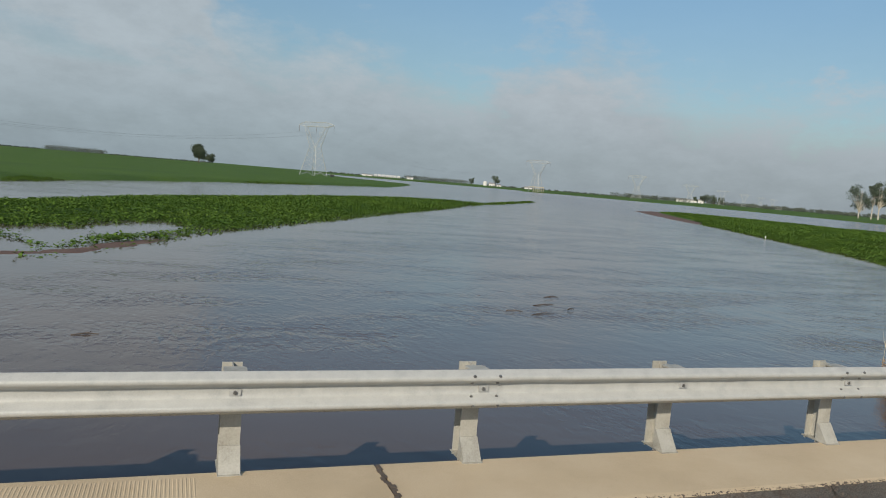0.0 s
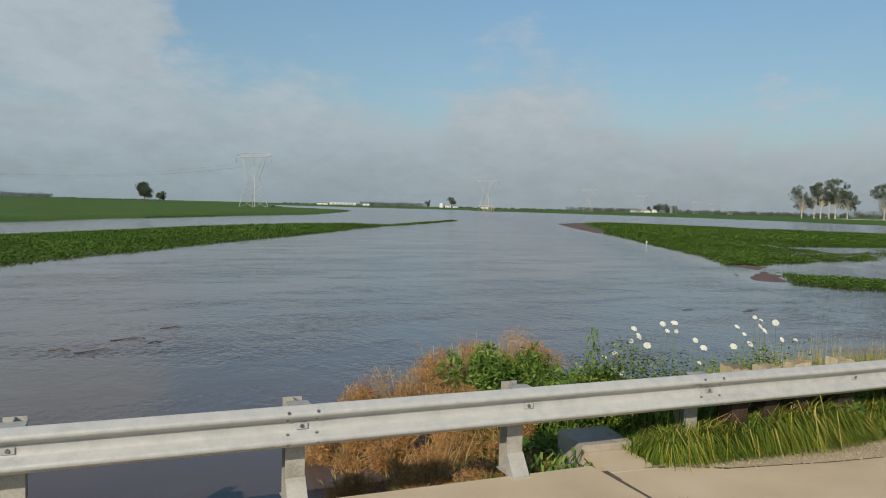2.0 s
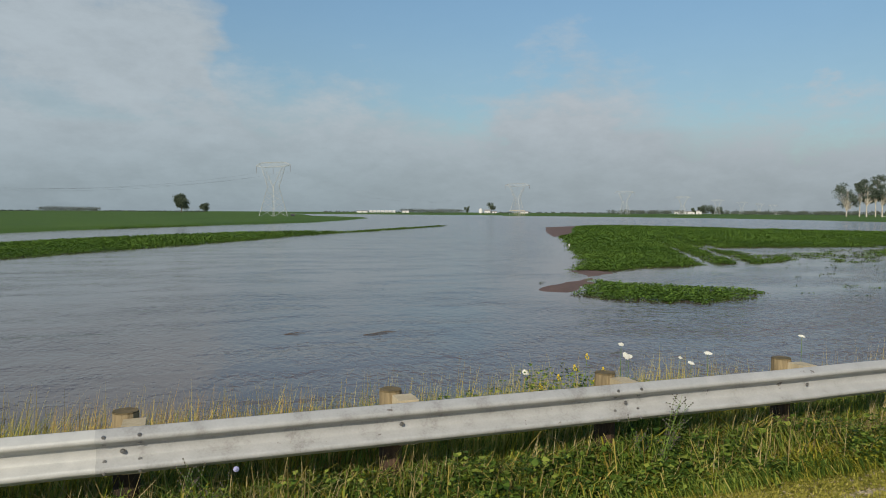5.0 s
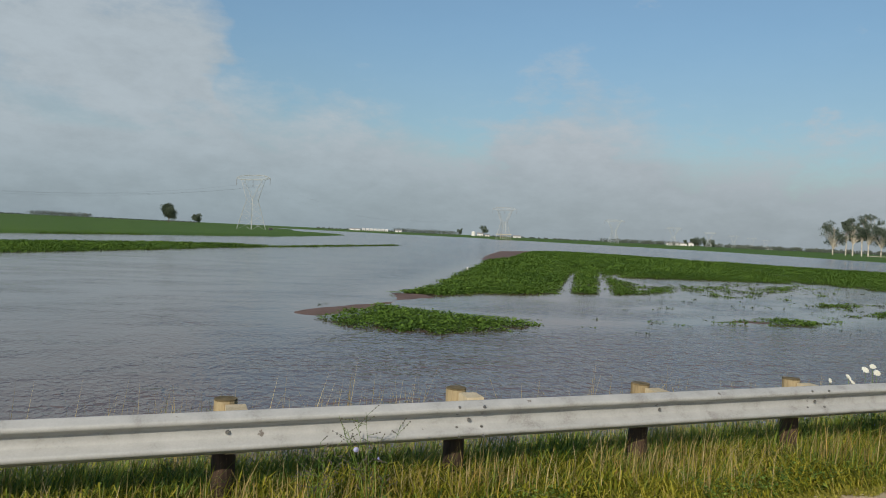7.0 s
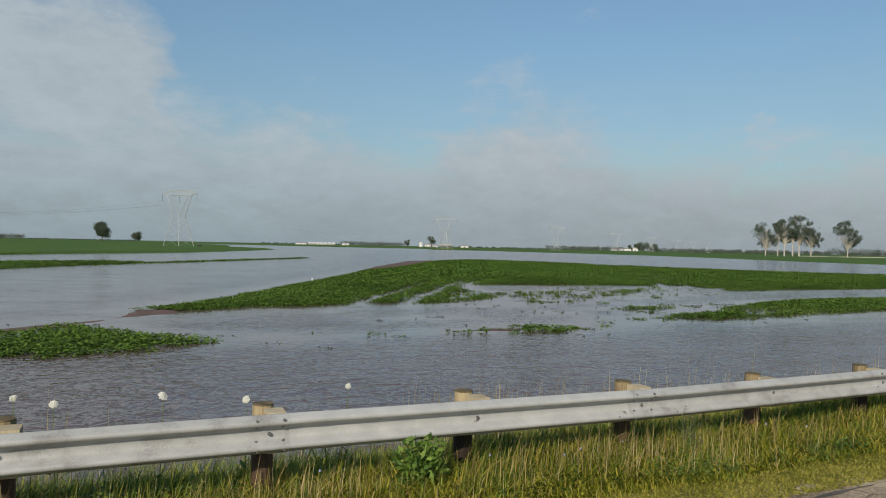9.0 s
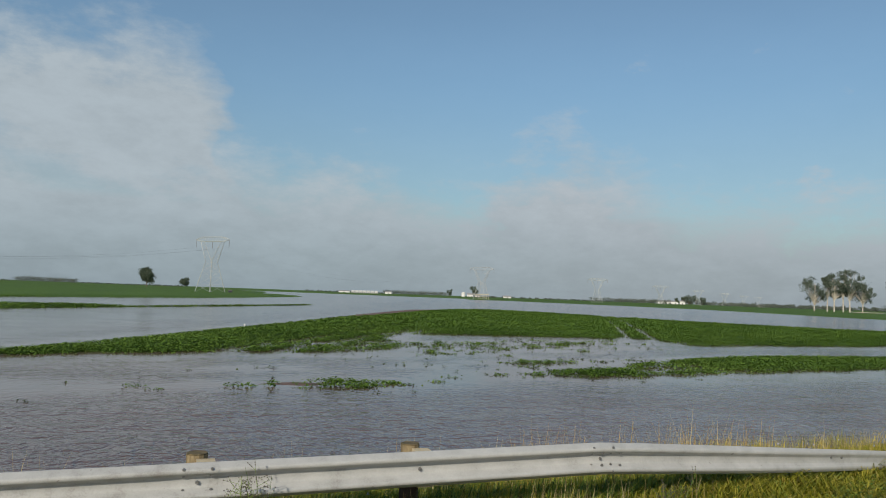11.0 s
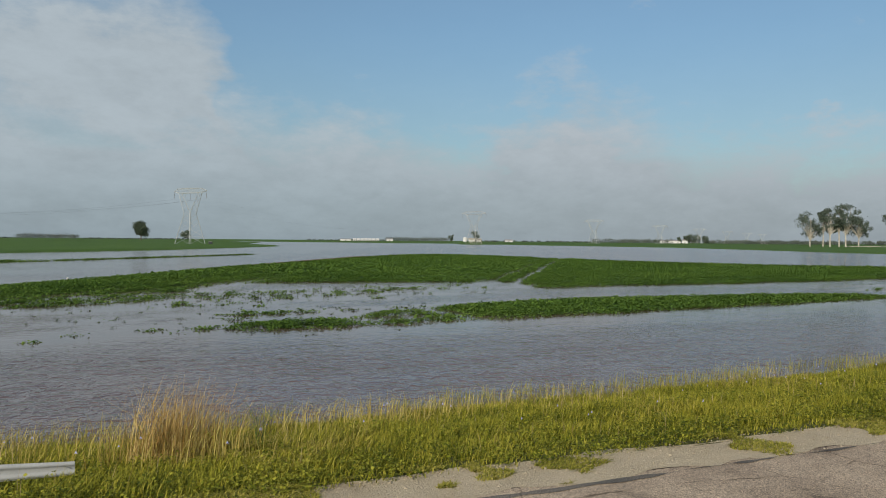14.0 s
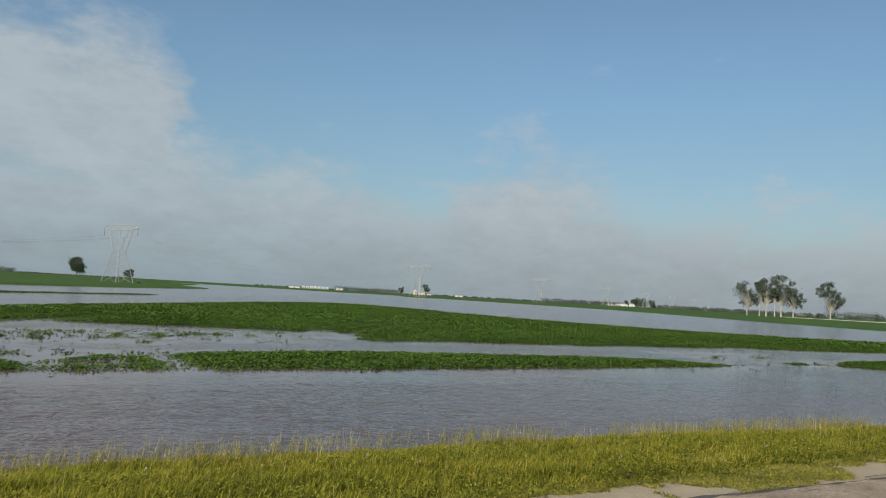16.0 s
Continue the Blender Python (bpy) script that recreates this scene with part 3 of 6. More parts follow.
TRAMS = [((49.0, 34.8), (69, 69), 0.42), ((51.3, 34.4), (72, 70), 0.42), ((78.8, 47.4), (117, 114), 0.2), ((80.6, 46.8), (119, 113), 0.32)]


def tram_gap(x, y):
    """How far outside the wheel tracks a place lies (negative: in a track)."""
    best = np.full(np.shape(x), 99.0)
    for (ax, ay), (bx, by), wide in TRAMS:
        dx, dy = bx - ax, by - ay
        s = np.clip(((x - ax) * dx + (y - ay) * dy) / (dx * dx + dy * dy), 0, 1)
        best = np.minimum(best, np.hypot(x - ax - s * dx, y - ay - s * dy) - wide * np.maximum(0.0, 1 - 1.05 * s))
    return best


def ribbon(rows, x, y):
    """Signed distance from a set of thin bands, positive inside."""
    best = np.full(np.shape(x), -99.0)
    for ax, ay, bx, by, wide in rows:
        dx, dy = bx - ax, by - ay
        s = np.clip(((x - ax) * dx + (y - ay) * dy) / (dx * dx + dy * dy), 0, 1)
        best = np.maximum(best, wide - np.hypot(x - ax - s * dx, y - ay - s * dy))
    return best


def field_depth(x, y):
    """Signed distance from the fields' edges, with ragged shores and drowned hollows."""
    x, y = np.asarray(x, float), np.asarray(y, float)
    ragged = (cloudy(x, y, 4.0) - 0.5) * 3.0
    frayed = (cloudy(x, y, 1.3, 17) - 0.5) * 2.2
    main = inside(MAIN_FIELD, x, y)
    lower = np.clip((56 - y) / 6, 0, 1)
    main = main - 0.3 * lower + (ragged * 0.35 + frayed * 0.35) * np.clip(3 - main, 0.2, 1) * (0.35 + 0.65 * lower)
    main = np.minimum(main, 3 * tram_gap(x, y))
    main = np.minimum(main, -ribbon(INLETS, x, y) + frayed * 0.3)
    strip = inside(NEAR_STRIP, x, y) - 0.35 + frayed * 0.5 - np.clip((66 - x) / 10, 0, 0.5)
    strip = np.minimum(strip, -ribbon(INLETS, x, y) + frayed * 0.3)
    tufts = ribbon(TUFTS, x, y) + (cloudy(x, y, 0.8, 19) - 0.5) * 2.6 - 0.5
    left = inside(LEFT_STRIP, x, y) + ragged * 0.2 + frayed * 0.15
    left = np.minimum(left, -inside(POND, x, y) + frayed * 0.45 - 0.25)
    out = np.maximum.reduce([main, strip, tufts, left, inside(NEXT_STRIP, x, y) + ragged, inside(ISLAND, x, y) + frayed * 0.35 - np.clip((x - 39.5) / 3, 0, 0.35), inside(SPIT, x, y) + frayed * 0.3])
    return np.maximum(out, far_depth(x, y))


def far_depth(x, y):
    ragged = (cloudy(x, y, 4.0) - 0.5) * 3.0
    return np.maximum.reduce([inside(LEFT_FIELD, x, y) + ragged, inside(RIGHT_FIELD, x, y), inside(FAR_LAND, x, y), inside(PYLON_PATCH, x, y)])


def mud_depth(x, y):
    return np.maximum.reduce([inside(p, x, y) for p in MUD])


def ground_z(x, y):
    x, y = np.asarray(x, float), np.asarray(y, float)
    d = field_depth(x, y)
    z = WATER_Z + np.interp(d, [-5, 0.6, 2.5, 4], [-0.55, -0.06, -0.02, 0.10]) + np.clip((d - 40) / 400, 0, 1) * 0.35
    mud = mud_depth(x, y) - 0.22 + (cloudy(x, y, 1.2, 5) - 0.5) * 1.3
    z = np.maximum(z, WATER_Z + np.clip(mud * 0.05, -0.5, 0.045))
    # the road's bank
    sh, wl, top = shoulder_y(x), shore_y(x), road_z(x)
    s = (y - sh) / np.maximum(wl - sh, 0.5)
    bank = np.where(s < 0, top - 0.03, top - 0.03 - (top - WATER_Z) * np.clip(s, 0, 1.9) ** 1.25 + (cloudy(x, y, 1.2, 9) - 0.5) * 0.12 * np.clip(s * 4, 0, 1))
    bridge = np.clip((12.4 - x) / 0.5, 0, 1) * np.clip((x + 30) / 0.5, 0, 1)
    bank = bank * (1 - bridge) + -2.2 * bridge
    back = np.clip((-y - 6) / 6, 0, 1)
    bank = np.where(y < -6, bank - back * 0.9, bank)
    return np.where(y < wl + 4, np.maximum(z * (y > 0) + -5 * (y <= 0), bank), z)


def axis(lo, hi, fine_lo, fine_hi, step, growth):
    line = list(np.arange(fine_lo, fine_hi + step / 2, step))
    for sign, stop in ((1, hi), (-1, lo)):
        p, s = (line[-1] if sign > 0 else line[0]), step
        more = []
        while (p < stop) if sign > 0 else (p > stop):
            s *= growth
            p += sign * s
            more.append(p)
        line = line + more if sign > 0 else more[::-1] + line
    return np.array(line)


def build_ground():
    xs = axis(-4600, 4600, -12, 130, 0.5, 1.09)
    ys = np.concatenate([axis(-4600, 4, 4.0, 18, 0.3, 1.16)[:-1], axis(4, 4600, 18, 60, 0.5, 1.022)[0:]])
    ys = np.unique(np.round(ys, 3))
    ys = ys[np.concatenate([[True], np.diff(ys) > 0.12])]
    X, Y = np.meshgrid(xs, ys)
    Z = ground_z(X, Y)
    n, m = len(xs), len(ys)
    i = np.arange(m - 1)[:, None] * n + np.arange(n - 1)[None]
    quads = np.stack([i, i + 1, i + n + 1, i + n], -1).reshape(-1, 4)
    me = bulk("ground", np.stack([X, Y, Z], -1).reshape(-1, 3), quads, GROUND, True)
    single("ground", me, GROUND, "bare reddish-brown soil and mud under the flooded farm fields", "ground", "structure")


build_ground()


def build_water():
    """A level sheet; each corner knows how far the plants shelter it from the wind."""
    xs, ys = axis(-4700, 4700, -12, 130, 1.0, 1.25), axis(3.0, 4700, 3.0, 62, 0.8, 1.2)
    X, Y = np.meshgrid(xs, ys)
    lee = np.zeros(X.shape)
    for back in (0.8, 2.0, 3.4, 5.0, 6.5, 8.0, 10.0):
        lee = np.maximum(lee, np.clip(field_depth(X, Y + back) * 0.5 + 0.8, 0, 1) * np.clip(1.12 - back / 9, 0, 1))
    lee = np.maximum(lee, np.clip(1.3 + field_depth(X, Y) / 2.5, 0, 1))
    lee *= np.clip((Y - 19) / 4, 0, 1) * np.clip((100 - Y) / 30, 0, 1)
    lee = np.maximum(lee, np.clip((15 - Y) / 7, 0, 0.8) * np.clip((17 - X) / 6, 0, 1))     # behind the bridge
    n, m = len(xs), len(ys)
    i = np.arange(m - 1)[:, None] * n + np.arange(n - 1)[None]
    quads = np.stack([i, i + 1, i + n + 1, i + n], -1).reshape(-1, 4)
    me = bulk("water", np.stack([X, Y, np.full(X.shape, WATER_Z)], -1).reshape(-1, 3), quads, WATER)
    me.attributes.new("shelter", "FLOAT", "POINT").data.foreach_set("value", lee.ravel().astype(np.float32))
    return me


single("water", build_water(), WATER, "rippled brown-grey flood water covering the fields", "water", "structure")


def build_road():
    xs = np.concatenate([[-4500, -1500, -400, -120], np.arange(-60, 121, 2.0), [160, 260, 500, 1500, 4500]])
    v, f = [], []
    for x in xs:
        z = float(road_z(x))
        v += [(x, -6.0, z - 0.02), (x, 0, z + 0.02), (x, float(edge_y(x)), z), (x, float(edge_y(x)), z - 0.3), (x, -6.0, z - 0.3)]
    for k in range(len(xs) - 1):
        for j in range(4):
            a = k * 5 + j
            f.append((a, a + 5, a + 6, a + 1))
    single("road", Shape().add(v, f), ASPHALT, "worn dark asphalt country road", "road", "structure")
    # the paved shoulder, worn pale and sandy, with a crumbling inner edge
    xs = np.arange(18.7, 130, 0.5)
    v, f = [], []
    for x in xs:
        z, a = float(road_z(x)), float(edge_y(x))
        b = a - 1.5 + 0.3 * (float(cloudy(x, 15.0, 1.1)) - 0.5)
        v += [(x, b, z + 0.02 - 0.02 * b / a + 0.0005), (x, b + 0.04, z + 0.02 - 0.02 * b / a + 0.005), (x, a - 0.01, z + 0.005), (x, a + 0.01, z - 0.1)]
    for k in range(len(xs) - 1):
        for j in range(3):
            a = k * 4 + j
            f.append((a, a + 4, a + 5, a + 1))
    single("paved_shoulder", Shape().add(v, f), WORN_PAVING, "pale worn cracked paving along the road's edge", "road shoulder", "structure")
    # tar-dark broken edge between paving and sand
    xs = np.arange(30, 110, 0.12)
    v, f = [], []
    for x in xs:
        z, a = float(road_z(x)), float(edge_y(x)) - 0.16 + 0.22 * (float(cloudy(x, 21.0, 1.6)) - 0.5)
        w = max(0.004, 0.34 * (float(cloudy(x, 27.0, 0.5)) - 0.36))
        h = z + 0.02 - 0.02 * a / float(edge_y(x)) + 0.014
        v += [(x, a - w * 0.6, h - 0.002), (x, a, h), (x, a + w * 0.4, h - 0.002)]
    for k in range(len(xs) - 1):
        for j in range(2):
            p = k * 3 + j
            f.append((p, p + 3, p + 4, p + 1))
    single("broken_edge", Shape().add(v, f), ASPHALT, "dark crumbling edge of the old asphalt", "road edge", "structure")
    # gravel shoulder with a ragged outer edge
    xs = np.arange(12.6, 120, 0.25)
    v, f = [], []
    for x in xs:
        z, a = float(road_z(x)), float(edge_y(x))
        b = float(shoulder_y(x)) + 0.45 * (float(cloudy(x, 3.0, 2.0)) - 0.5) + 0.1
        slab = float(np.interp(x, [12.6, 12.9, 13.3, 14.4, 16.4, 18.4, 18.7], [5.34, 5.32, 5.11, 4.93, 4.75, 4.5, 0]))
        a = max(a, slab)
        c = a - (x > 18.7) * 0.7 * max(0.0, float(cloudy(x, 9.0, 0.55)) - 0.35)
        v += [(x, c, z + 0.009), (x, a + 0.02, z + 0.007), (x, b, z - 0.01), (x, b + 0.15, z - 0.12)]
    for k in range(len(xs) - 1):
        for j in range(3):
            a = k * 4 + j
            f.append((a, a + 4, a + 5, a + 1))
    single("gravel_shoulder", Shape().add(v, f), GRAVEL, "pale crumbling gravel shoulder beside the asphalt", "road shoulder", "structure")
    # loose stones
    r = np.random.default_rng(21)
    n = 22000
    x = np.where(r.random(n) < 0.5, r.uniform(12.8, 30, n), r.uniform(30, 84, n))
    inner = np.maximum(edge_y(x) - 0.15, np.interp(x, [12.8, 13.3, 14.4, 16.4, 18.4, 18.7], [5.3, 5.1, 4.92, 4.74, 4.5, 0]))
    y = inner + np.maximum(0.1, shoulder_y(x) + 0.1 - inner) * r.random(n) ** 0.8
    s = r.uniform(0.003, 0.009, n) * (1 + (r.random(n) < 0.04))
    base = np.array([(-1, -1, -0.4), (1, -0.8, -0.4), (0.9, 1, -0.4), (-0.8, 0.9, -0.4), (-0.3, -0.2, 0.7), (0.5, 0.3, 0.6)], float)
    tri = np.array([(0, 1, 4), (1, 5, 4), (1, 2, 5), (2, 3, 5), (3, 4, 5), (3, 0, 4)])
    a = r.uniform(0, 6.28, n)
    c, d = np.cos(a)[:, None], np.sin(a)[:, None]
    P = np.stack([base[:, 0] * c - base[:, 1] * d, base[:, 0] * d + base[:, 1] * c, np.broadcast_to(base[:, 2], (n, 6))], -1) * s[:, None, None]
    P += np.stack([x, y, road_z(x) + 0.008], -1)[:, None]
    # grit along the foot of the bridge's slab
    g = 5000
    gx, gy = r.uniform(-4, 12.5, g), 4.66 - 0.28 * r.random(g) ** 2.2 + 0.12 * (cloudy(np.linspace(0, 1, g), np.zeros(g), 0.3) - 0.5)
    k = r.integers(0, n, g)
    Q = P[k] - np.stack([x[k], y[k], road_z(x[k]) + 0.008], -1)[:, None] + np.stack([gx, gy, np.full(g, -0.094)], -1)[:, None]
    grit = bulk("grit", Q.reshape(-1, 3), (tri[None] + np.arange(g)[:, None, None] * 6).reshape(-1, 3), DRIFT)
    single("grit", grit, DRIFT, "dark grit and dirt gathered along the bridge's slab", "gravel", "stuff")
    me = bulk("loose_stones", P.reshape(-1, 3), (tri[None] + np.arange(n)[:, None, None] * 6).reshape(-1, 3), GRAVEL)
    single("loose_stones", me, GRAVEL, "loose pale stones scattered over the gravel shoulder", "gravel", "stuff")


build_road()

# ---- bridge edge ----
def build_bridge():
    deck = thing("bridge_deck", "tan concrete bridge edge slab with a weedy cracked joint", "bridge deck")
    joints = [-32.0, -13.1, 1.12, 12.2]
    for a, b in zip(joints, joints[1:]):
        s = Shape()
        steps = np.linspace(a + 0.02, b - 0.02, 24)
        v, f = [], []
        for x in steps:
            e = 0.012 * (float(cloudy(x, 1.0, 0.7)) - 0.5)
            v += [(x, 4.62 + 8 * e, -0.0975), (x, 4.70, -0.088), (x, 5.56, -0.096), (x, 5.59, -0.12 + e), (x, 5.59, -0.65), (x, 4.62, -0.65)]
        for k in range(len(steps) - 1):
            for j in range(6):
                p, q = k * 6 + j, k * 6 + (j + 1) % 6
                f.append((p, p + 6, q + 6, q))
        f += [tuple(range(6))[::-1], tuple(len(v) - 6 + j for j in range(6))]
        part("slab", s.add(v, f), CONCRETE, deck)
    # combed finish on the far slab
    grooves = Shape()
    for k in range(96):
        x = -0.25 - k * 0.028
        grooves.add([(x, 4.74, -0.0885), (x + 0.016, 4.74, -0.0885), (x + 0.016, 5.48, -0.0958), (x, 5.48, -0.0958), (x + 0.005, 4.745, -0.0862), (x + 0.011, 4.745, -0.0862), (x + 0.011, 5.475, -0.0935), (x + 0.005, 5.475, -0.0935)],
                    [(4, 5, 6, 7), (0, 1, 5, 4), (1, 2, 6, 5), (2, 3, 7, 6), (3, 0, 4, 7)])
    part("combed_ridges", grooves, CONCRETE, deck, "combed ridges in the concrete")
    jag = Shape()
    r = random.Random(4)
    y = 4.64
    while y < 5.5:
        x = 1.12 + r.uniform(-0.02, 0.02)
        jag.box((x - 0.012 - 0.014 * r.random(), y, -0.12), (x + 0.016 * r.random() + 0.006, y + 0.05, -0.09 + 0.008 * r.random()))
        y += 0.05
    part("joint_filler", Shape().box((12.17, 4.3, -0.3), (12.24, 5.4, -0.0945)), DRIFT, deck, "dark joint at the bridge's end")
    part("joint_filler", jag, DRIFT, deck, "dark crumbling joint filler")
    # the darker concrete puts the shade under the slab into the beam's colour
    part("beam", Shape().box((-32, 4.2, -1.1), (12.2, 5.35, -0.655)), DARK_CONCRETE, deck, "concrete edge beam, darkened in colour for shade")
    slab = thing("approach_slab", "tan concrete slab at the road's edge past the bridge", "concrete slab")
    # its top rises with the road
    v, f = [], []
    stations = (12.225, 12.9, 13.3, 14.4, 15.0, 16.4, 17.5, 18.66)
    for x in stations:
        outer = float(np.interp(x, [12.225, 12.9, 13.3, 14.4, 16.4, 18.66], [5.34, 5.3, 5.1, 4.92, 4.74, 4.42]))
        for y in (3.0, outer):
            top = float(road_z(x)) + 0.02 * (1 - y / 4.6) + 0.008
            v += [(x, y, top), (x, y, top - 0.3)]
    for k in range(len(stations) - 1):
        a = 4 * k
        f += [(a, a + 4, a + 6, a + 2), (a + 2, a + 6, a + 7, a + 3), (a, a + 1, a + 5, a + 4), (a + 1, a + 3, a + 7, a + 5)]
    n = 4 * (len(stations) - 1)
    f += [(0, 2, 3, 1), (n, n + 1, n + 3, n + 2)]
    part("slab", Shape().add(v, f), CONCRETE, slab)
    wing = thing("wing_wall", "stained concrete wing wall at the bridge's end", "wall")
    part("front_block", Shape().prism([(12.26, 5.36), (12.74, 5.32), (12.78, 5.85), (12.32, 5.88)], -1.6, -0.098), CONCRETE, wing)
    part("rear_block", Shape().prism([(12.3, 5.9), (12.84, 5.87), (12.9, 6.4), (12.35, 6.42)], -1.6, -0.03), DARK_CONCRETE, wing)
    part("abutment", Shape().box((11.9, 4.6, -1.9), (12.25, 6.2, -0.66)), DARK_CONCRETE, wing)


build_bridge()


# ---- guardrail ----
PITCH = 1.905


def rail_y(x):
    return 5.411 + max(0.0, x - 26.4) * 0.049


def rail_z(x):
    """Height of the beam's middle."""
    return 0.55 + 0.085 * min(max((x - 15) / 12, 0), 1) + float(np.interp(x, [38.5, 40.3, 44, 46, 49, 54, 58], [0, -0.01, -0.05, -0.045, -0.035, -0.025, 0]))


PROFILE = [(0.156, 0.010), (0.150, 0.018), (0.120, 0.073), (0.112, 0.081), (0.097, 0.084), (0.084, 0.081), (0.076, 0.073), (0.044, 0.009), (0.034, 0.001), (0.0, 0.0),
           (-0.034, 0.001), (-0.044, 0.009), (-0.076, 0.073), (-0.084, 0.081), (-0.097, 0.084), (-0.112, 0.081), (-0.120, 0.073), (-0.150, 0.018), (-0.156, 0.010)]


def end_state(x):
    """How far the turned-down end has gone, its drop and its flattening, and its swing from the road."""
    u = min(max((x - 51.43) / 7.6, 0), 1)
    return u, 0.75 * u ** 1.15, u


def beam_shape(a, b, lift=0.0, seed=0):
    """A W-beam panel from a to b along the road."""
    steps = max(2, int((b - a) / 0.16))
    v, f, n = [], [], len(PROFILE)
    r = random.Random(seed)
    dents = [(r.uniform(a, b), r.uniform(-0.1, 0.1), r.uniform(0.004, 0.012)) for _ in range(3)]
    for side in (0, 1):
        for k in range(steps + 1):
            x = a + (b - a) * k / steps
            u, drop, flat = end_state(x)
            y0, z0 = rail_y(x) + 1.25 * u ** 1.4, rail_z(x) - drop
            slim = 1 - 0.62 * u ** 2
            for z, d in PROFILE:
                depth = d * (1 - 0.8 * min(1, flat * 1.6)) + 0.02 * min(1, flat * 1.6)
                for dx, dz, amount in dents:
                    depth -= amount * math.exp(-((x - dx) / 0.12) ** 2 - ((z - dz) / 0.05) ** 2)
                v.append((x, y0 - depth - lift + (0.0035 if side else 0), z0 + 0.156 * (1 - slim) + z * slim))
    half = (steps + 1) * n
    for k in range(steps):
        for j in range(n - 1):
            p = k * n + j
            f.append((p, p + 1, p + n + 1, p + n))
            f.append((half + p, half + p + n, half + p + n + 1, half + p + 1))
        for j in (0, n - 1):
            p = k * n + j
            f.append((p, p + n, half + p + n, half + p) if j == 0 else (p, half + p, half + p + n, p + n))
    return Shape().add(v, f)


def hex_head(r, h):
    s = Shape()
    ring = [(r * math.cos(math.pi * k / 4), r * math.sin(math.pi * k / 4)) for k in range(8)]
    v = [(x, 0, z) for x, z in ring] + [(x * 0.75, -h, z * 0.75) for x, z in ring]
    return s.add(v, [tuple(range(8, 16))] + [(k, (k + 1) % 8, 8 + (k + 1) % 8, 8 + k) for k in range(8)])


HEAD = hex_head(0.017, 0.011).mesh("bolt", BOLT)
PLATE = Shape().box((-0.042, -0.006, -0.022), (0.042, 0.001, 0.022)).mesh("washer_plate", OLD_STEEL)


def ragged_post(post, top, ring, low, up, r):
    """A split old post: every side weathered to its own height, with splinters round the top."""
    edge = []
    for (ax, ay), (bx, by) in zip(ring, ring[1:] + ring[:1]):
        parts = 5 if math.hypot(bx - ax, by - ay) > 0.05 else 1
        edge += [(ax + (bx - ax) * k / parts, ay + (by - ay) * k / parts) for k in range(parts)]
    n = len(edge)
    slope = r.uniform(-0.12, 0.12), r.uniform(-0.1, 0.1)
    rim = [up + a * slope[0] + b * slope[1] + r.uniform(-0.016, 0.008) for a, b in edge]
    side = [1 + r.uniform(-0.05, 0.04) for _ in edge]
    v = [(a * s, b * s, low) for (a, b), s in zip(edge, side)] + [(a * s, b * s, h) for (a, b), s, h in zip(edge, side, rim)]
    post.add(v, [(k, (k + 1) % n, (k + 1) % n + n, k + n) for k in range(n)])
    inner = [(a * 0.7, b * 0.7, up + a * slope[0] + b * slope[1] - r.uniform(0.004, 0.012)) for a, b in edge]
    v = [(a * s, b * s, h) for (a, b), s, h in zip(edge, side, rim)] + inner + [(0, 0, up - 0.012)]
    top.add(v, [(k, (k + 1) % n, (k + 1) % n + n, k + n) for k in range(n)] + [(k + n, (k + 1) % n + n, 2 * n) for k in range(n)])


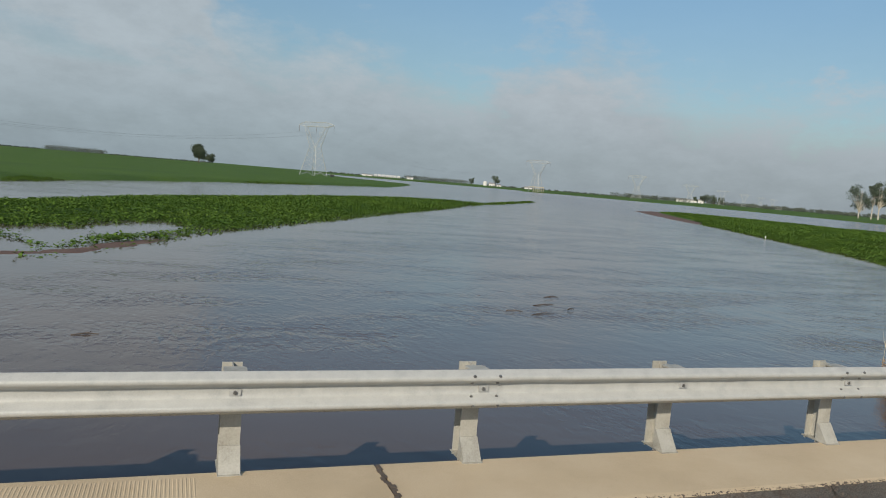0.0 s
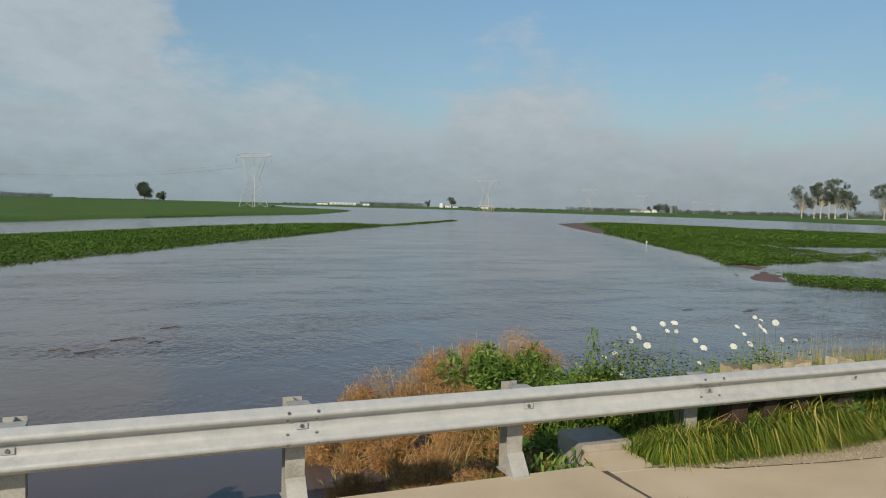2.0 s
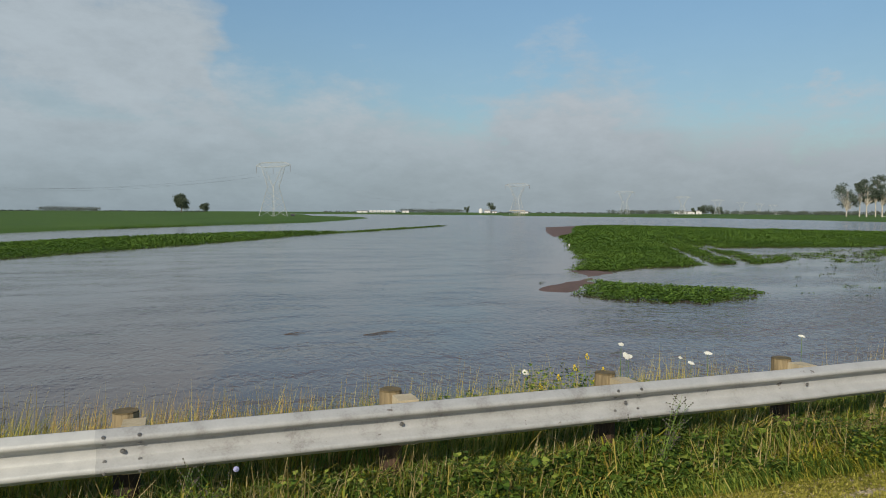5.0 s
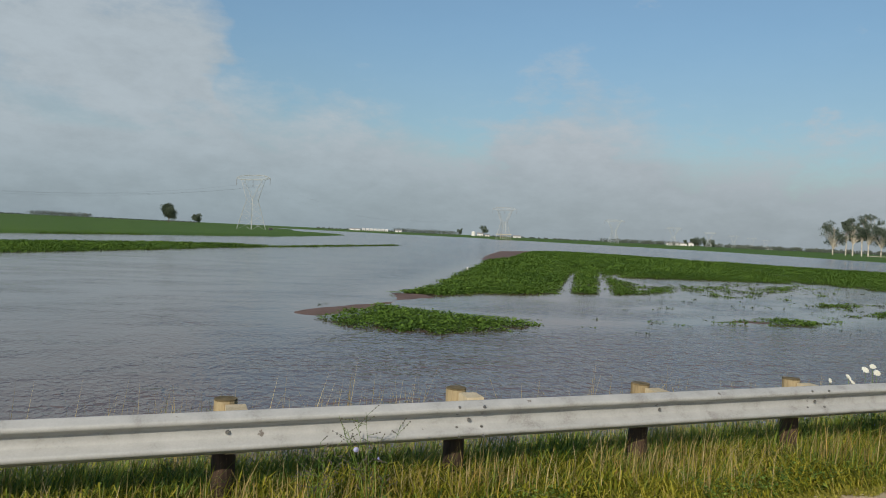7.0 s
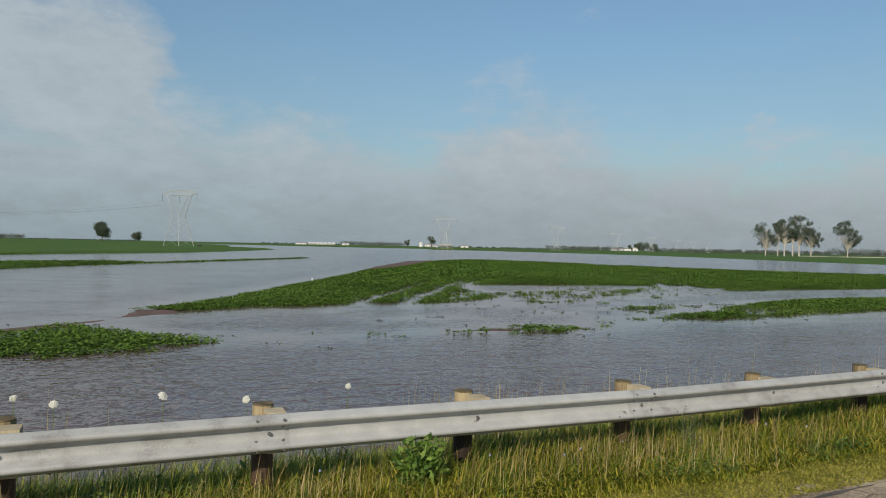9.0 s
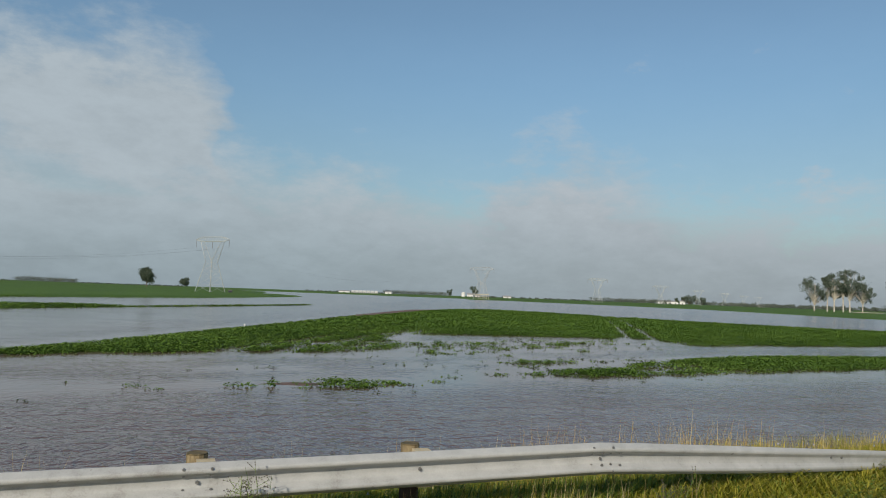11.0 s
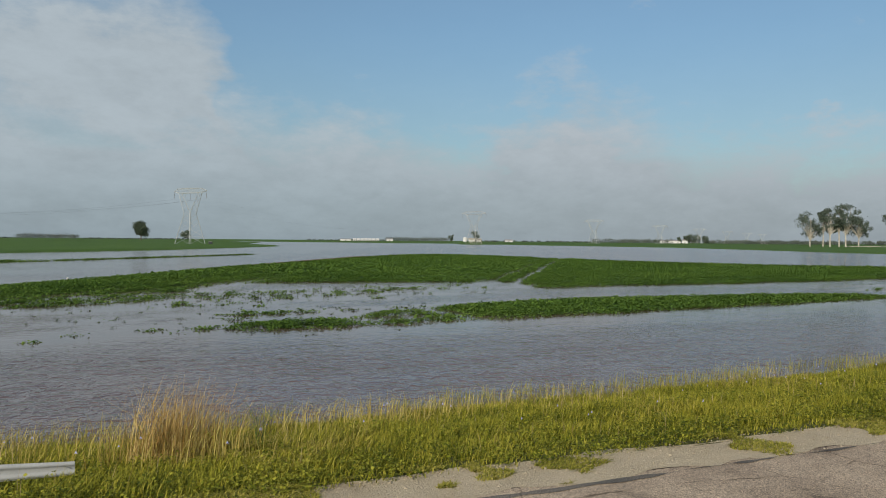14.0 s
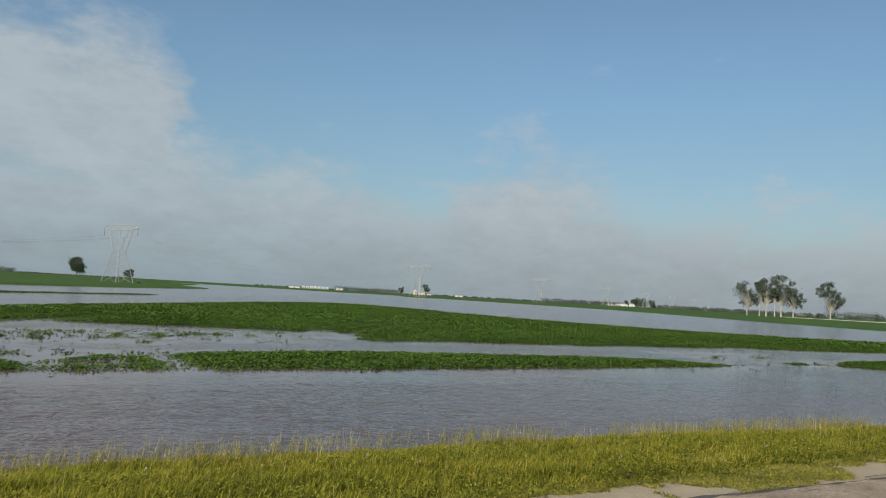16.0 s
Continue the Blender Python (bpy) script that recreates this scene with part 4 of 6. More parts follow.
def build_rail():
    rail = thing("guardrail", "grey galvanised W-beam guardrail on steel and wooden posts", "guardrail")
    last = 27
    # panels lap at every second post, from the bridge to the turned-down end
    splices = list(range(-9, last + 1, 2))
    for i, j in zip(splices, splices[1:]):
        old = i >= 11
        a, b = i * PITCH - (0.16 if i > -9 else 0), j * PITCH + 0.16
        panel = part("rail_panel", beam_shape(a, b, 0.004 * ((i // 2) % 2), i), OLD_STEEL if old else STEEL, rail, "scuffed galvanised beam" if old else "", True)
        for post in (i, i + 1) + ((j,) if j == last else ()):
            x = post * PITCH
            y, z = rail_y(x), rail_z(x)
            if post % 2 == 0:
                part("bolt", HEAD, BOLT, panel, at=(x, y - 0.014, z))
                if post <= 9:
                    part("washer_plate", PLATE, OLD_STEEL, panel, at=(x, y - 0.009, z))
            else:
                part("bolt", HEAD, BOLT, panel, at=(x, y - 0.018, z))
                if post <= 9:
                    part("washer_plate", PLATE, OLD_STEEL, panel, at=(x, y - 0.013, z))
                for dx in (-0.108, 0.108):
                    for dz, d in ((0.118, 0.076), (0.056, 0.03), (-0.056, 0.03), (-0.118, 0.076)):
                        part("bolt", HEAD, BOLT, panel, at=Matrix.Translation((x + dx, y - d - 0.004, z + dz)) @ Matrix.Diagonal((0.8, 1, 0.8, 1)))
    end = part("end_panel", beam_shape(last * PITCH - 0.12, 58.75, 0.006, 77), OLD_STEEL, rail, "twisted end of the beam sloping into the grass", True)
    for dx in (0.0, 0.22, 3.6, 3.82):
        x = last * PITCH + dx
        for dz in (0.06, -0.06):
            u, drop, flat = end_state(x)
            part("bolt", HEAD, BOLT, end, at=(x, rail_y(x) + 1.25 * u ** 1.4 - 0.05 + 0.03 * min(1, flat * 1.6), rail_z(x) - drop + dz))

    # steel posts with base plates and slanted gussets on the bridge
    steel = Shape()
    h = 0.155
    for y0, y1 in ((0.012, 0.022), (0.148, 0.158)):
        steel.box((-0.075, y0, -0.02), (0.075, y1, h + 0.62))
    steel.box((-0.004, 0.022, -0.02), (0.004, 0.148, h + 0.62))
    steel_mesh = steel.mesh("post", POST_STEEL)
    gusset = Shape().add([(-0.078, -0.002, 0.18), (0.078, -0.002, 0.18), (0.078, -0.135, 0.0), (-0.078, -0.135, 0.0), (-0.078, 0.012, 0.18), (0.078, 0.012, 0.18), (0.078, 0.012, 0.0), (-0.078, 0.012, 0.0)],
                         [(0, 3, 2, 1), (0, 1, 5, 4), (0, 4, 7, 3), (1, 2, 6, 5)]).mesh("gusset", POST_STEEL)
    foot = Shape().box((-0.085, -0.14, 0), (0.085, 0.18, 0.010)).mesh("base_plate", POST_STEEL)
    block = Shape().box((-0.06, -0.195, -0.16), (0.06, 0.012, 0.03)).box((-0.075, -0.19, 0.03), (0.09, 0.01, 0.045)).mesh("bracket", POST_STEEL)
    for i in range(-9, 8):
        x = i * PITCH
        base = -0.096 if i < 7 else -0.3
        p = part("post", steel_mesh, STEEL, rail, at=(x, rail_y(x) + 0.2, base))
        part("gusset", gusset, STEEL, p)
        part("base_plate", foot, STEEL, p)
        part("bracket", block, STEEL, p, at=(0, 0, 0.73 if i < 7 else 0.93))
    # wooden posts with blocks
    places = [13.85, 14.26, 14.66, 15.27, 16.20, 17.28, 18.0, 19.1] + [k * PITCH for k in range(11, 27)]
    r = random.Random(9)
    for n, x in enumerate(places):
        square = n < 8
        y, z = rail_y(x) + 0.004, rail_z(x)
        up = z + (0.168 if n >= 8 else 0.15) + r.uniform(-0.015, 0.02)
        wide = 0.1 if square else 0.088
        post, top = Shape(), Shape()
        turn = Matrix.Rotation(r.uniform(-0.08, 0.08), 4, "Z")
        if square:
            ring = [(-wide, -0.09), (-wide + 0.015, -0.1), (wide - 0.015, -0.1), (wide, -0.09), (wide, 0.09), (wide - 0.015, 0.1), (-wide + 0.015, 0.1), (-wide, 0.09)]
        else:
            ring = [(wide * math.cos(k * math.pi / 7), wide * math.sin(k * math.pi / 7)) for k in range(14)]
        ring = [tuple((turn @ Vector((a, b, 0)))[:2]) for a, b in ring]
        low = z - 0.12
        if square:
            ragged_post(post, top, ring, low, up, r)
        else:
            post.prism(ring, low, up)
            top.prism([(a * 0.985, b * 0.985) for a, b in ring], up + 0.001, up + 0.012)
        cy = y + (0.20 if square else 0.30)
        p = part("post", post, WOOD_PALE if square else WOOD, rail, "weathered wooden post", at=(x, cy, 0))
        part("cap", top, WOOD if square else WOOD_TOP, p, "weathered end grain" if square else "dark mossy end grain")
        # the foot's dark brown paints in the shade below the rail
        part("post_foot", Shape().prism([(a * 1.02, b * 1.02) for a, b in ring], -1.0, low), SHADED_WOOD, p, "dark brown lower end, shade under the rail painted in")
        if not square:
            deep = 0.20
            bl = Shape().box((-0.075 + 0.065, -deep / 2, z - 0.17), (0.075 + 0.065, deep / 2, up - 0.012 - r.random() * 0.012))
            part("blockout", bl, WOOD_PALE, p, "pale sawn wooden block", at=(0, -0.2 + 0.01, 0))
    return rail


build_rail()

# ---- crops ----
LEAF = np.array([(0, 0, 0), (0.5, 0.42, 0.10), (0, 1.0, -0.06), (-0.5, 0.42, 0.10)], float)


def leaf_cloud(name, spots, size, leaves, spread, height, mat, seed, label, category):
    """Many small plants in one mesh: each spot (x, y, ground) carries some leaves."""
    r = np.random.default_rng(seed)
    n = len(spots)
    spots = np.repeat(spots, leaves, 0)
    size, height = np.repeat(size, leaves), np.repeat(height, leaves)
    k = len(spots)
    a, tilt = r.uniform(0, 2 * np.pi, k), r.normal(0.1, 0.42, k)
    s = size * r.uniform(0.7, 1.35, k)
    L = LEAF[None] * s[:, None, None]
    ct, st = np.cos(tilt)[:, None], np.sin(tilt)[:, None]
    y = L[..., 1] * ct - L[..., 2] * st
    z = L[..., 1] * st + L[..., 2] * ct
    ca, sa = np.cos(a)[:, None], np.sin(a)[:, None]
    P = np.stack([L[..., 0] * ca - y * sa, L[..., 0] * sa + y * ca, z], -1)
    off = r.normal(0, 1, (k, 2)) * spread
    hz = height * (0.35 + 0.65 * r.random(k) ** 0.6)
    P += np.stack([spots[:, 0] + off[:, 0], spots[:, 1] + off[:, 1], spots[:, 2] + hz], -1)[:, None]
    me = bulk(name, P.reshape(-1, 3), (np.arange(4)[None] + np.arange(k)[:, None] * 4), mat)
    return single(name, me, mat, label, category, "stuff")


def crop_spots(lo, hi, count, seed, least):
    r = np.random.default_rng(seed)
    x, y = r.uniform(lo[0], hi[0], count), r.uniform(lo[1], hi[1], count)
    # sown in rows that run away from the road
    across = 0.866 * x - 0.5 * y
    shift = np.round(across / 0.5) * 0.5 + r.normal(0, 0.09, count) - across
    x, y = x + shift * 0.866, y - shift * 0.5
    d = field_depth(x, y)
    keep = (d > least) & (mud_depth(x, y) < 0.1) & (r.random(count) < np.clip(0.4 + d * 0.8, 0, 1) * np.clip(4.5 * cloudy(x, y, 0.7, 81) - 1.0, 0.12, 1))
    x, y, d = x[keep], y[keep], d[keep]
    return np.stack([x, y, ground_z(x, y)], -1), d


def build_crops():
    green, kind = "dense dark green low crop with broad leaves standing in flood water", "crop"
    for k, (lo, hi, count, leaves, size, least) in enumerate((
            ((33, 19.5), (64, 36.5), 14000, 19, 0.075, -0.15), ((64, 22), (135, 38), 34000, 14, 0.078, -0.15), ((36, 30), (135, 62), 84000, 10, 0.088, -0.15),
            ((45, 62), (150, 150), 80000, 6, 0.15, -0.2), ((135, 30), (200, 70), 9000, 5, 0.24, -0.2),
            ((-14, 18), (30, 80), 60000, 8, 0.10, -0.15), ((10, 60), (72, 152), 36000, 6, 0.15, -0.2))):
        spots, d = crop_spots(lo, hi, count, 50 + k, least)
        if len(spots):
            n = len(spots)
            leaf_cloud("crop_plants", spots, np.full(n, size), leaves, 0.10 + size * 0.5, np.clip(0.09 + d * 0.09, 0.06, 0.20) * np.random.default_rng(k).uniform(0.6, 1.45, n), CROP, 80 + k, green, kind)

    # single drowned plants between the strips
    r = np.random.default_rng(99)
    x, y = r.uniform(43, 80, 5200), r.uniform(24, 50, 5200)
    keep = (cloudy(x, y, 3.2, 33) + 0.35 * (cloudy(x, y, 0.9, 35) - 0.5) > 0.62) & (y > 24 + np.abs(x - 52) * 0.12) & (field_depth(x, y) > -1.6) & (x + 0.6 * y > 76)
    spots = np.stack([x, y, np.full(len(x), WATER_Z - 0.06)], -1)[keep]
    leaf_cloud("drowned_plants", spots, np.full(len(spots), 0.046), 16, 0.05, np.full(len(spots), 0.07), DARK_CROP, 98, "single dark green crop plants standing in the water", kind)

    # stragglers along the ragged edges of the strips
    x, y = r.uniform(33, 125, 60000), r.uniform(19, 52, 60000)
    d = field_depth(x, y)
    keep = (d < 0.1) & (d > -2.2) & (r.random(60000) < 0.10 * np.exp(d * 1.0)) & (cloudy(x, y, 1.7, 87) > 0.5) & (x + y > 62) & ((y < 29) | (x > 50))
    spots = np.stack([x, y, np.full(len(x), WATER_Z - 0.05)], -1)[keep]
    leaf_cloud("drowned_plants", spots, np.full(len(spots), 0.05), 16, 0.055, r.uniform(0.05, 0.10, len(spots)), DARK_CROP, 97, "single dark green crop plants standing in the water", kind)

    # the closed canopy of the fields, an uneven sheet just under the leaf tops
    def canopy(name, xs, ys, margin, tall, label, depth=field_depth):
        X, Y = np.meshgrid(xs, ys)
        D = depth(X, Y) - np.maximum(0, mud_depth(X, Y)) * 3
        G = ground_z(X, Y)
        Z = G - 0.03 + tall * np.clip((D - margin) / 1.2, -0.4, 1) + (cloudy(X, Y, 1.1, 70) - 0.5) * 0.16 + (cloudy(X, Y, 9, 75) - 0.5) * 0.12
        n, m = len(xs), len(ys)
        i = np.arange(m - 1)[:, None] * n + np.arange(n - 1)[None]
        quads = np.stack([i, i + 1, i + n + 1, i + n], -1).reshape(-1, 4)
        good = (D.ravel()[quads] > margin - 0.5).any(1)
        quads = quads[good]
        used = np.unique(quads)
        back = np.full(n * m, -1)
        back[used] = np.arange(len(used))
        me = bulk(name, np.stack([X, Y, Z], -1).reshape(-1, 3)[used], back[quads], CANOPY, True)
        single(name, me, CANOPY, label, "crop", "stuff")

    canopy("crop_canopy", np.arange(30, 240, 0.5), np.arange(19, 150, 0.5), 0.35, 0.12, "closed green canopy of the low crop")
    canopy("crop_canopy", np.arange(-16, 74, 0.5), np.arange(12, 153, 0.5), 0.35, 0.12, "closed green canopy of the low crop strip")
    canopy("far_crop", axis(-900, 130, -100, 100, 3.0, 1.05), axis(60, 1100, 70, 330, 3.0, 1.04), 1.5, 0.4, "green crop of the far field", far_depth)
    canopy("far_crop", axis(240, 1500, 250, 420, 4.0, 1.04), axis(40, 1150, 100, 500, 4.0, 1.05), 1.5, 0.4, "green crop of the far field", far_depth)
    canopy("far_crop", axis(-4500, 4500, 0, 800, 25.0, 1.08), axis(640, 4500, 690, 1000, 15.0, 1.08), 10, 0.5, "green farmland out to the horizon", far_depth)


build_crops()

# ---- verge ----
def build_verge():
    """The grassy bank between shoulder and water, as turf under the blades."""
    xs, ss = np.arange(12.6, 130, 0.4), np.linspace(0, 1.12, 26)
    X = np.repeat(xs[None], len(ss), 0)
    a, b = shoulder_y(X) - 0.05, shore_y(X)
    Y = a + (b - a) * ss[:, None]
    Z = ground_z(X, Y) + 0.022
    n, m = len(xs), len(ss)
    i = np.arange(m - 1)[:, None] * n + np.arange(n - 1)[None]
    quads = np.stack([i, i + 1, i + n + 1, i + n], -1).reshape(-1, 4)
    single("verge", bulk("verge", np.stack([X, Y, Z], -1).reshape(-1, 3), quads, TURF, True), TURF, "grassy roadside bank running down to the flood water", "verge", "structure")


build_verge()


def blades(name, x, y, z, tall, wide, lean, mat, seed, label, category="grass", wind=(0.25, 0.1)):
    """Grass blades as tapered, bending strips of three triangles, all in one mesh."""
    r = np.random.default_rng(seed)
    n = len(x)
    a = r.uniform(0, 2 * np.pi, n)
    dx, dy = np.cos(a), np.sin(a)
    bend = lean * r.gamma(2.0, 0.5, n)
    bx, by = -np.sin(a) * bend + wind[0] * lean, np.cos(a) * bend + wind[1] * lean
    w = wide * r.uniform(0.6, 1.3, n) / 2
    P = np.empty((n, 5, 3))
    for k, (h, o, s) in enumerate(((0, 0, 1), (0, 0, -1), (0.55, 0.3, 0.75), (0.55, 0.3, -0.75), (1, 1, 0))):
        P[:, k, 0] = x + dx * w * s + bx * tall * o
        P[:, k, 1] = y + dy * w * s + by * tall * o
        P[:, k, 2] = z + tall * h * (1 - 0.25 * np.minimum(bend, 1.5) * o)
    tri = np.array([(0, 1, 3), (0, 3, 2), (2, 3, 4)])
    me = bulk(name, P.reshape(-1, 3), (tri[None] + np.arange(n)[:, None, None] * 5).reshape(-1, 3), mat)
    return single(name, me, mat, label, category, "stuff")


def arch(name, x, y, z, reach, mat, seed, label):
    """Broad blades that rise, bend over towards the road and droop at the tip."""
    r = np.random.default_rng(seed)
    n = len(x)
    a = r.normal(-np.pi / 2, 1.5, n)
    dx, dy = np.cos(a), np.sin(a)
    w = r.uniform(0.0035, 0.0075, n)
    rise, droop = reach * r.uniform(0.7, 1.15, n), reach * r.uniform(0.4, 0.95, n)
    P = np.empty((n, 7, 3))
    for k, (o, h, d, s) in enumerate(((0, 0, 0, 0.8), (0, 0, 0, -0.8), (0.2, 0.66, 0.02, 1), (0.2, 0.66, 0.02, -1), (0.56, 0.97, 0.22, 0.8), (0.56, 0.97, 0.22, -0.8), (1, 1.0, 1.0, 0))):
        P[:, k, 0] = x + dx * reach * 1.05 * o - dy * w * s
        P[:, k, 1] = y + dy * reach * 1.05 * o + dx * w * s
        P[:, k, 2] = z + rise * h - droop * d
    tri = np.array([(0, 1, 3), (0, 3, 2), (2, 3, 5), (2, 5, 4), (4, 5, 6)])
    me = bulk(name, P.reshape(-1, 3), (tri[None] + np.arange(n)[:, None, None] * 7).reshape(-1, 3), mat)
    return single(name, me, mat, label, "grass", "stuff")


def scatter(x0, x1, count, seed, s0=0.0, s1=1.0, power=1.0):
    """Places over the verge; s runs from the shoulder (0) to the water (1)."""
    r = np.random.default_rng(seed)
    x = r.uniform(x0, x1, count)
    s = s0 + (s1 - s0) * r.random(count) ** power
    a, b = shoulder_y(x), shore_y(x)
    y = a + (b - a) * s
    return x, y, ground_z(x, y) + 0.01, s, r


def build_grass():
    # the short mixed sward: yellow-green grass, fresh green tufts and tawny seed heads
    for k, (a, b, count) in enumerate(((12.7, 26, 50000), (26, 50, 110000), (50, 72, 210000), (72, 92, 170000), (92, 130, 30000))):
        x, y, z, s, r = scatter(a, b, count, 100 + k, -0.02, 1.02)
        clump = cloudy(x, y, 0.9, 31)
        big = cloudy(x, y, 4.0, 37)
        keep = r.random(count) < np.clip(2.4 * np.maximum(clump, cloudy(x, y, 0.3, 29)) - 0.5, 0.06, 1) * np.clip(s * 14 + 0.15, 0, 1)
        tall = (0.05 + (0.40 if b <= 50 else 0.26) * np.clip(cloudy(x, y, 0.45, 43) - 0.25, 0, 1) * (0.5 + big) + 0.08 * r.random(count)) * np.clip(0.35 + s * 4, 0, 1)
        near_rail = np.clip(1.7 - np.abs(y - np.interp(x, [0, 26.4, 51.4, 59], [5.45, 5.45, 6.6, 7.9])) / 0.45, 0, 1) * (x < 50)
        tall = np.where((x < 50) & (s > 0.08), np.maximum(tall, 0.07 + 0.16 * r.random(count) * (0.6 + clump)), tall)
        tall = np.maximum(tall, near_rail * (0.14 + 0.18 * r.random(count)))
        if k == 0:
            blades("grass", x[keep], y[keep], z[keep], tall[keep], 0.013, 0.5, LUSH, 120, "lush green roadside grass")
            continue
        split = 0.72 if b <= 50 else 0.68
        lot = r.random(count) * 0.6 + cloudy(x, y, 1.4, 47) * 0.8
        for n, (lo, hi, mat, grow, label) in enumerate(((-1, split, FRESH, 0.85, "fresh green tufts in the roadside grass"), (split, split + 0.42, GRASS, 1.0, "yellow-green roadside grass with dry stalks"), (split + 0.42, 9, RIPE, 1.15, "tawny seeding grass in the roadside sward"))):
            pick = keep & (lot >= lo) & (lot < hi)
            blades("grass", x[pick], y[pick], z[pick], tall[pick] * grow, 0.011 if mat is not RIPE else 0.007, 0.75 if a >= 50 else 0.5, mat, 120 + k * 3 + n, label)
    # thinning grass that stands in the water's edge
    x, y, z, s, r = scatter(26, 92, 16000, 136, 0.98, 1.22, 1.6)
    keep = cloudy(x, y, 1.3, 53) > 0.40
    blades("drowned_grass", x[keep], y[keep], np.maximum(z, WATER_Z - 0.05)[keep], r.uniform(0.12, 0.42, int(keep.sum())), 0.007, 0.35, MAT_GRASS, 137, "sparse grass blades standing in the water's edge")
    # creeping broad leaves low in the sward
    x, y, z, s, r = scatter(22, 92, 26000, 138, 0.0, 0.75, 1.5)
    keep = cloudy(x, y, 0.6, 57) > 0.52
    n = int(keep.sum())
    leaf_cloud("creeping_weeds", np.stack([x, y, z], -1)[keep], np.full(n, 0.026), 7, 0.05, r.uniform(0.05, 0.15, n), FRESH, 139, "low creeping green weeds through the sward", "weeds")
    # pale upright straws beside the guardrail's posts
    r = np.random.default_rng(144)
    x = r.uniform(25, 53, 3000)
    y = np.interp(x, [0, 26.4, 51.4, 59], [5.3, 5.3, 6.4, 7.6]) + r.normal(0, 0.14, 3000)
    keep = cloudy(x, y, 0.7, 59) > 0.46
    blades("upright_straws", x[keep], y[keep], ground_z(x, y)[keep], r.uniform(0.3, 0.62, int(keep.sum())), 0.006, 0.14, STRAW, 145, "pale upright straws along the guardrail")
    # arching tufts of long grass from under the guardrail towards the road
    for k, (count, mat, low, high) in enumerate(((56000, LUSH, 0.08, 0.24), (12000, FRESH, 0.08, 0.23), (4000, GRASS, 0.1, 0.26), (1800, RIPE, 0.12, 0.32), (16000, WEED, 0.08, 0.22))):
        r = np.random.default_rng(230 + k)
        x = r.uniform(12.95, 27, count)
        x = x + 0.14 * (np.round(x / 0.17) * 0.17 - x) / 0.17
        lo = shoulder_y(x) + 0.06
        y = lo + np.maximum(0.12, 5.62 - lo) * r.random(count)
        back = np.clip((y - 5.38) / 0.1, 0, 1)
        arch("arching_grass", x, y, ground_z(x, y) + 0.005, r.uniform(low, high, count) * (0.6 + 0.7 * cloudy(x, y, 0.5, 63)) * (1 + 0.9 * back), mat, 234 + k, "long arching grass in tufts under the guardrail")
    # broad leaves among the arching grass
    r = np.random.default_rng(238)
    x = r.uniform(13.4, 28, 2600)
    lo = shoulder_y(x) + 0.04
    y = lo + np.maximum(0.15, 5.6 - lo) * r.random(2600)
    keep = cloudy(x, y, 0.8, 73) > 0.45
    n = int(keep.sum())
    leaf_cloud("broadleaf_weeds", np.stack([x, y, ground_z(x, y)], -1)[keep], r.uniform(0.025, 0.055, n), 12, 0.07, r.uniform(0.12, 0.42, n) * np.clip(0.5 + 1.6 * (y - lo)[keep], 0, 1.1), LUSH, 239, "broad-leaved green weeds among the long grass", "weeds")
    # shorter arching tufts and dark clover along the rest of the guardrail
    for k, (count, mat) in enumerate(((44000, FRESH), (12000, LUSH), (60000, GRASS), (9000, RIPE))):
        r = np.random.default_rng(330 + k)
        x = r.uniform(26, 57, count)
        lo, hi = shoulder_y(x) + 0.03, np.interp(x, [0, 26.4, 51.4, 59], [6.1, 6.1, 7.3, 8.4])
        y = lo + (hi - lo) * r.random(count)
        arch("arching_grass", x, y, ground_z(x, y) + 0.005, r.uniform(0.09, 0.24, count) * (0.5 + cloudy(x, y, 0.6, 65)) * np.interp(y - lo, [0, 0.5, 1.4], [0.7, 1.3, 1.9]), mat, 334 + k, "short arching grass in tufts before the guardrail")
    r = np.random.default_rng(338)
    x = r.uniform(20, 56, 9000)
    y = shoulder_y(x) + 0.02 + (np.interp(x, [0, 26.4, 51.4, 59], [5.5, 5.5, 6.7, 7.9]) - shoulder_y(x)) * r.random(9000) ** 1.4
    keep = cloudy(x, y, 0.7, 69) > 0.46
    n = int(keep.sum())
    leaf_cloud("clover", np.stack([x, y, ground_z(x, y)], -1)[keep], np.full(n, 0.024), 9, 0.05, r.uniform(0.08, 0.26, n), WEED, 339, "dark green clover along the guardrail's foot", "weeds")
    # lush long grass by the bridge's end
    x, y, z, s, r = scatter(13.0, 22, 7000, 140, 0.02, 0.5)
    keep = r.random(len(x)) < np.clip(1.3 - (x - 14) / 8, 0.1, 1)
    tall = r.uniform(0.15, 0.32, len(x)) * np.clip(0.5 + s * 3, 0, 1)
    blades("long_grass", x[keep], y[keep], z[keep], tall[keep], 0.012, 0.35, LUSH, 141, "long arching dark green grass under the guardrail", wind=(0.1, -0.4))
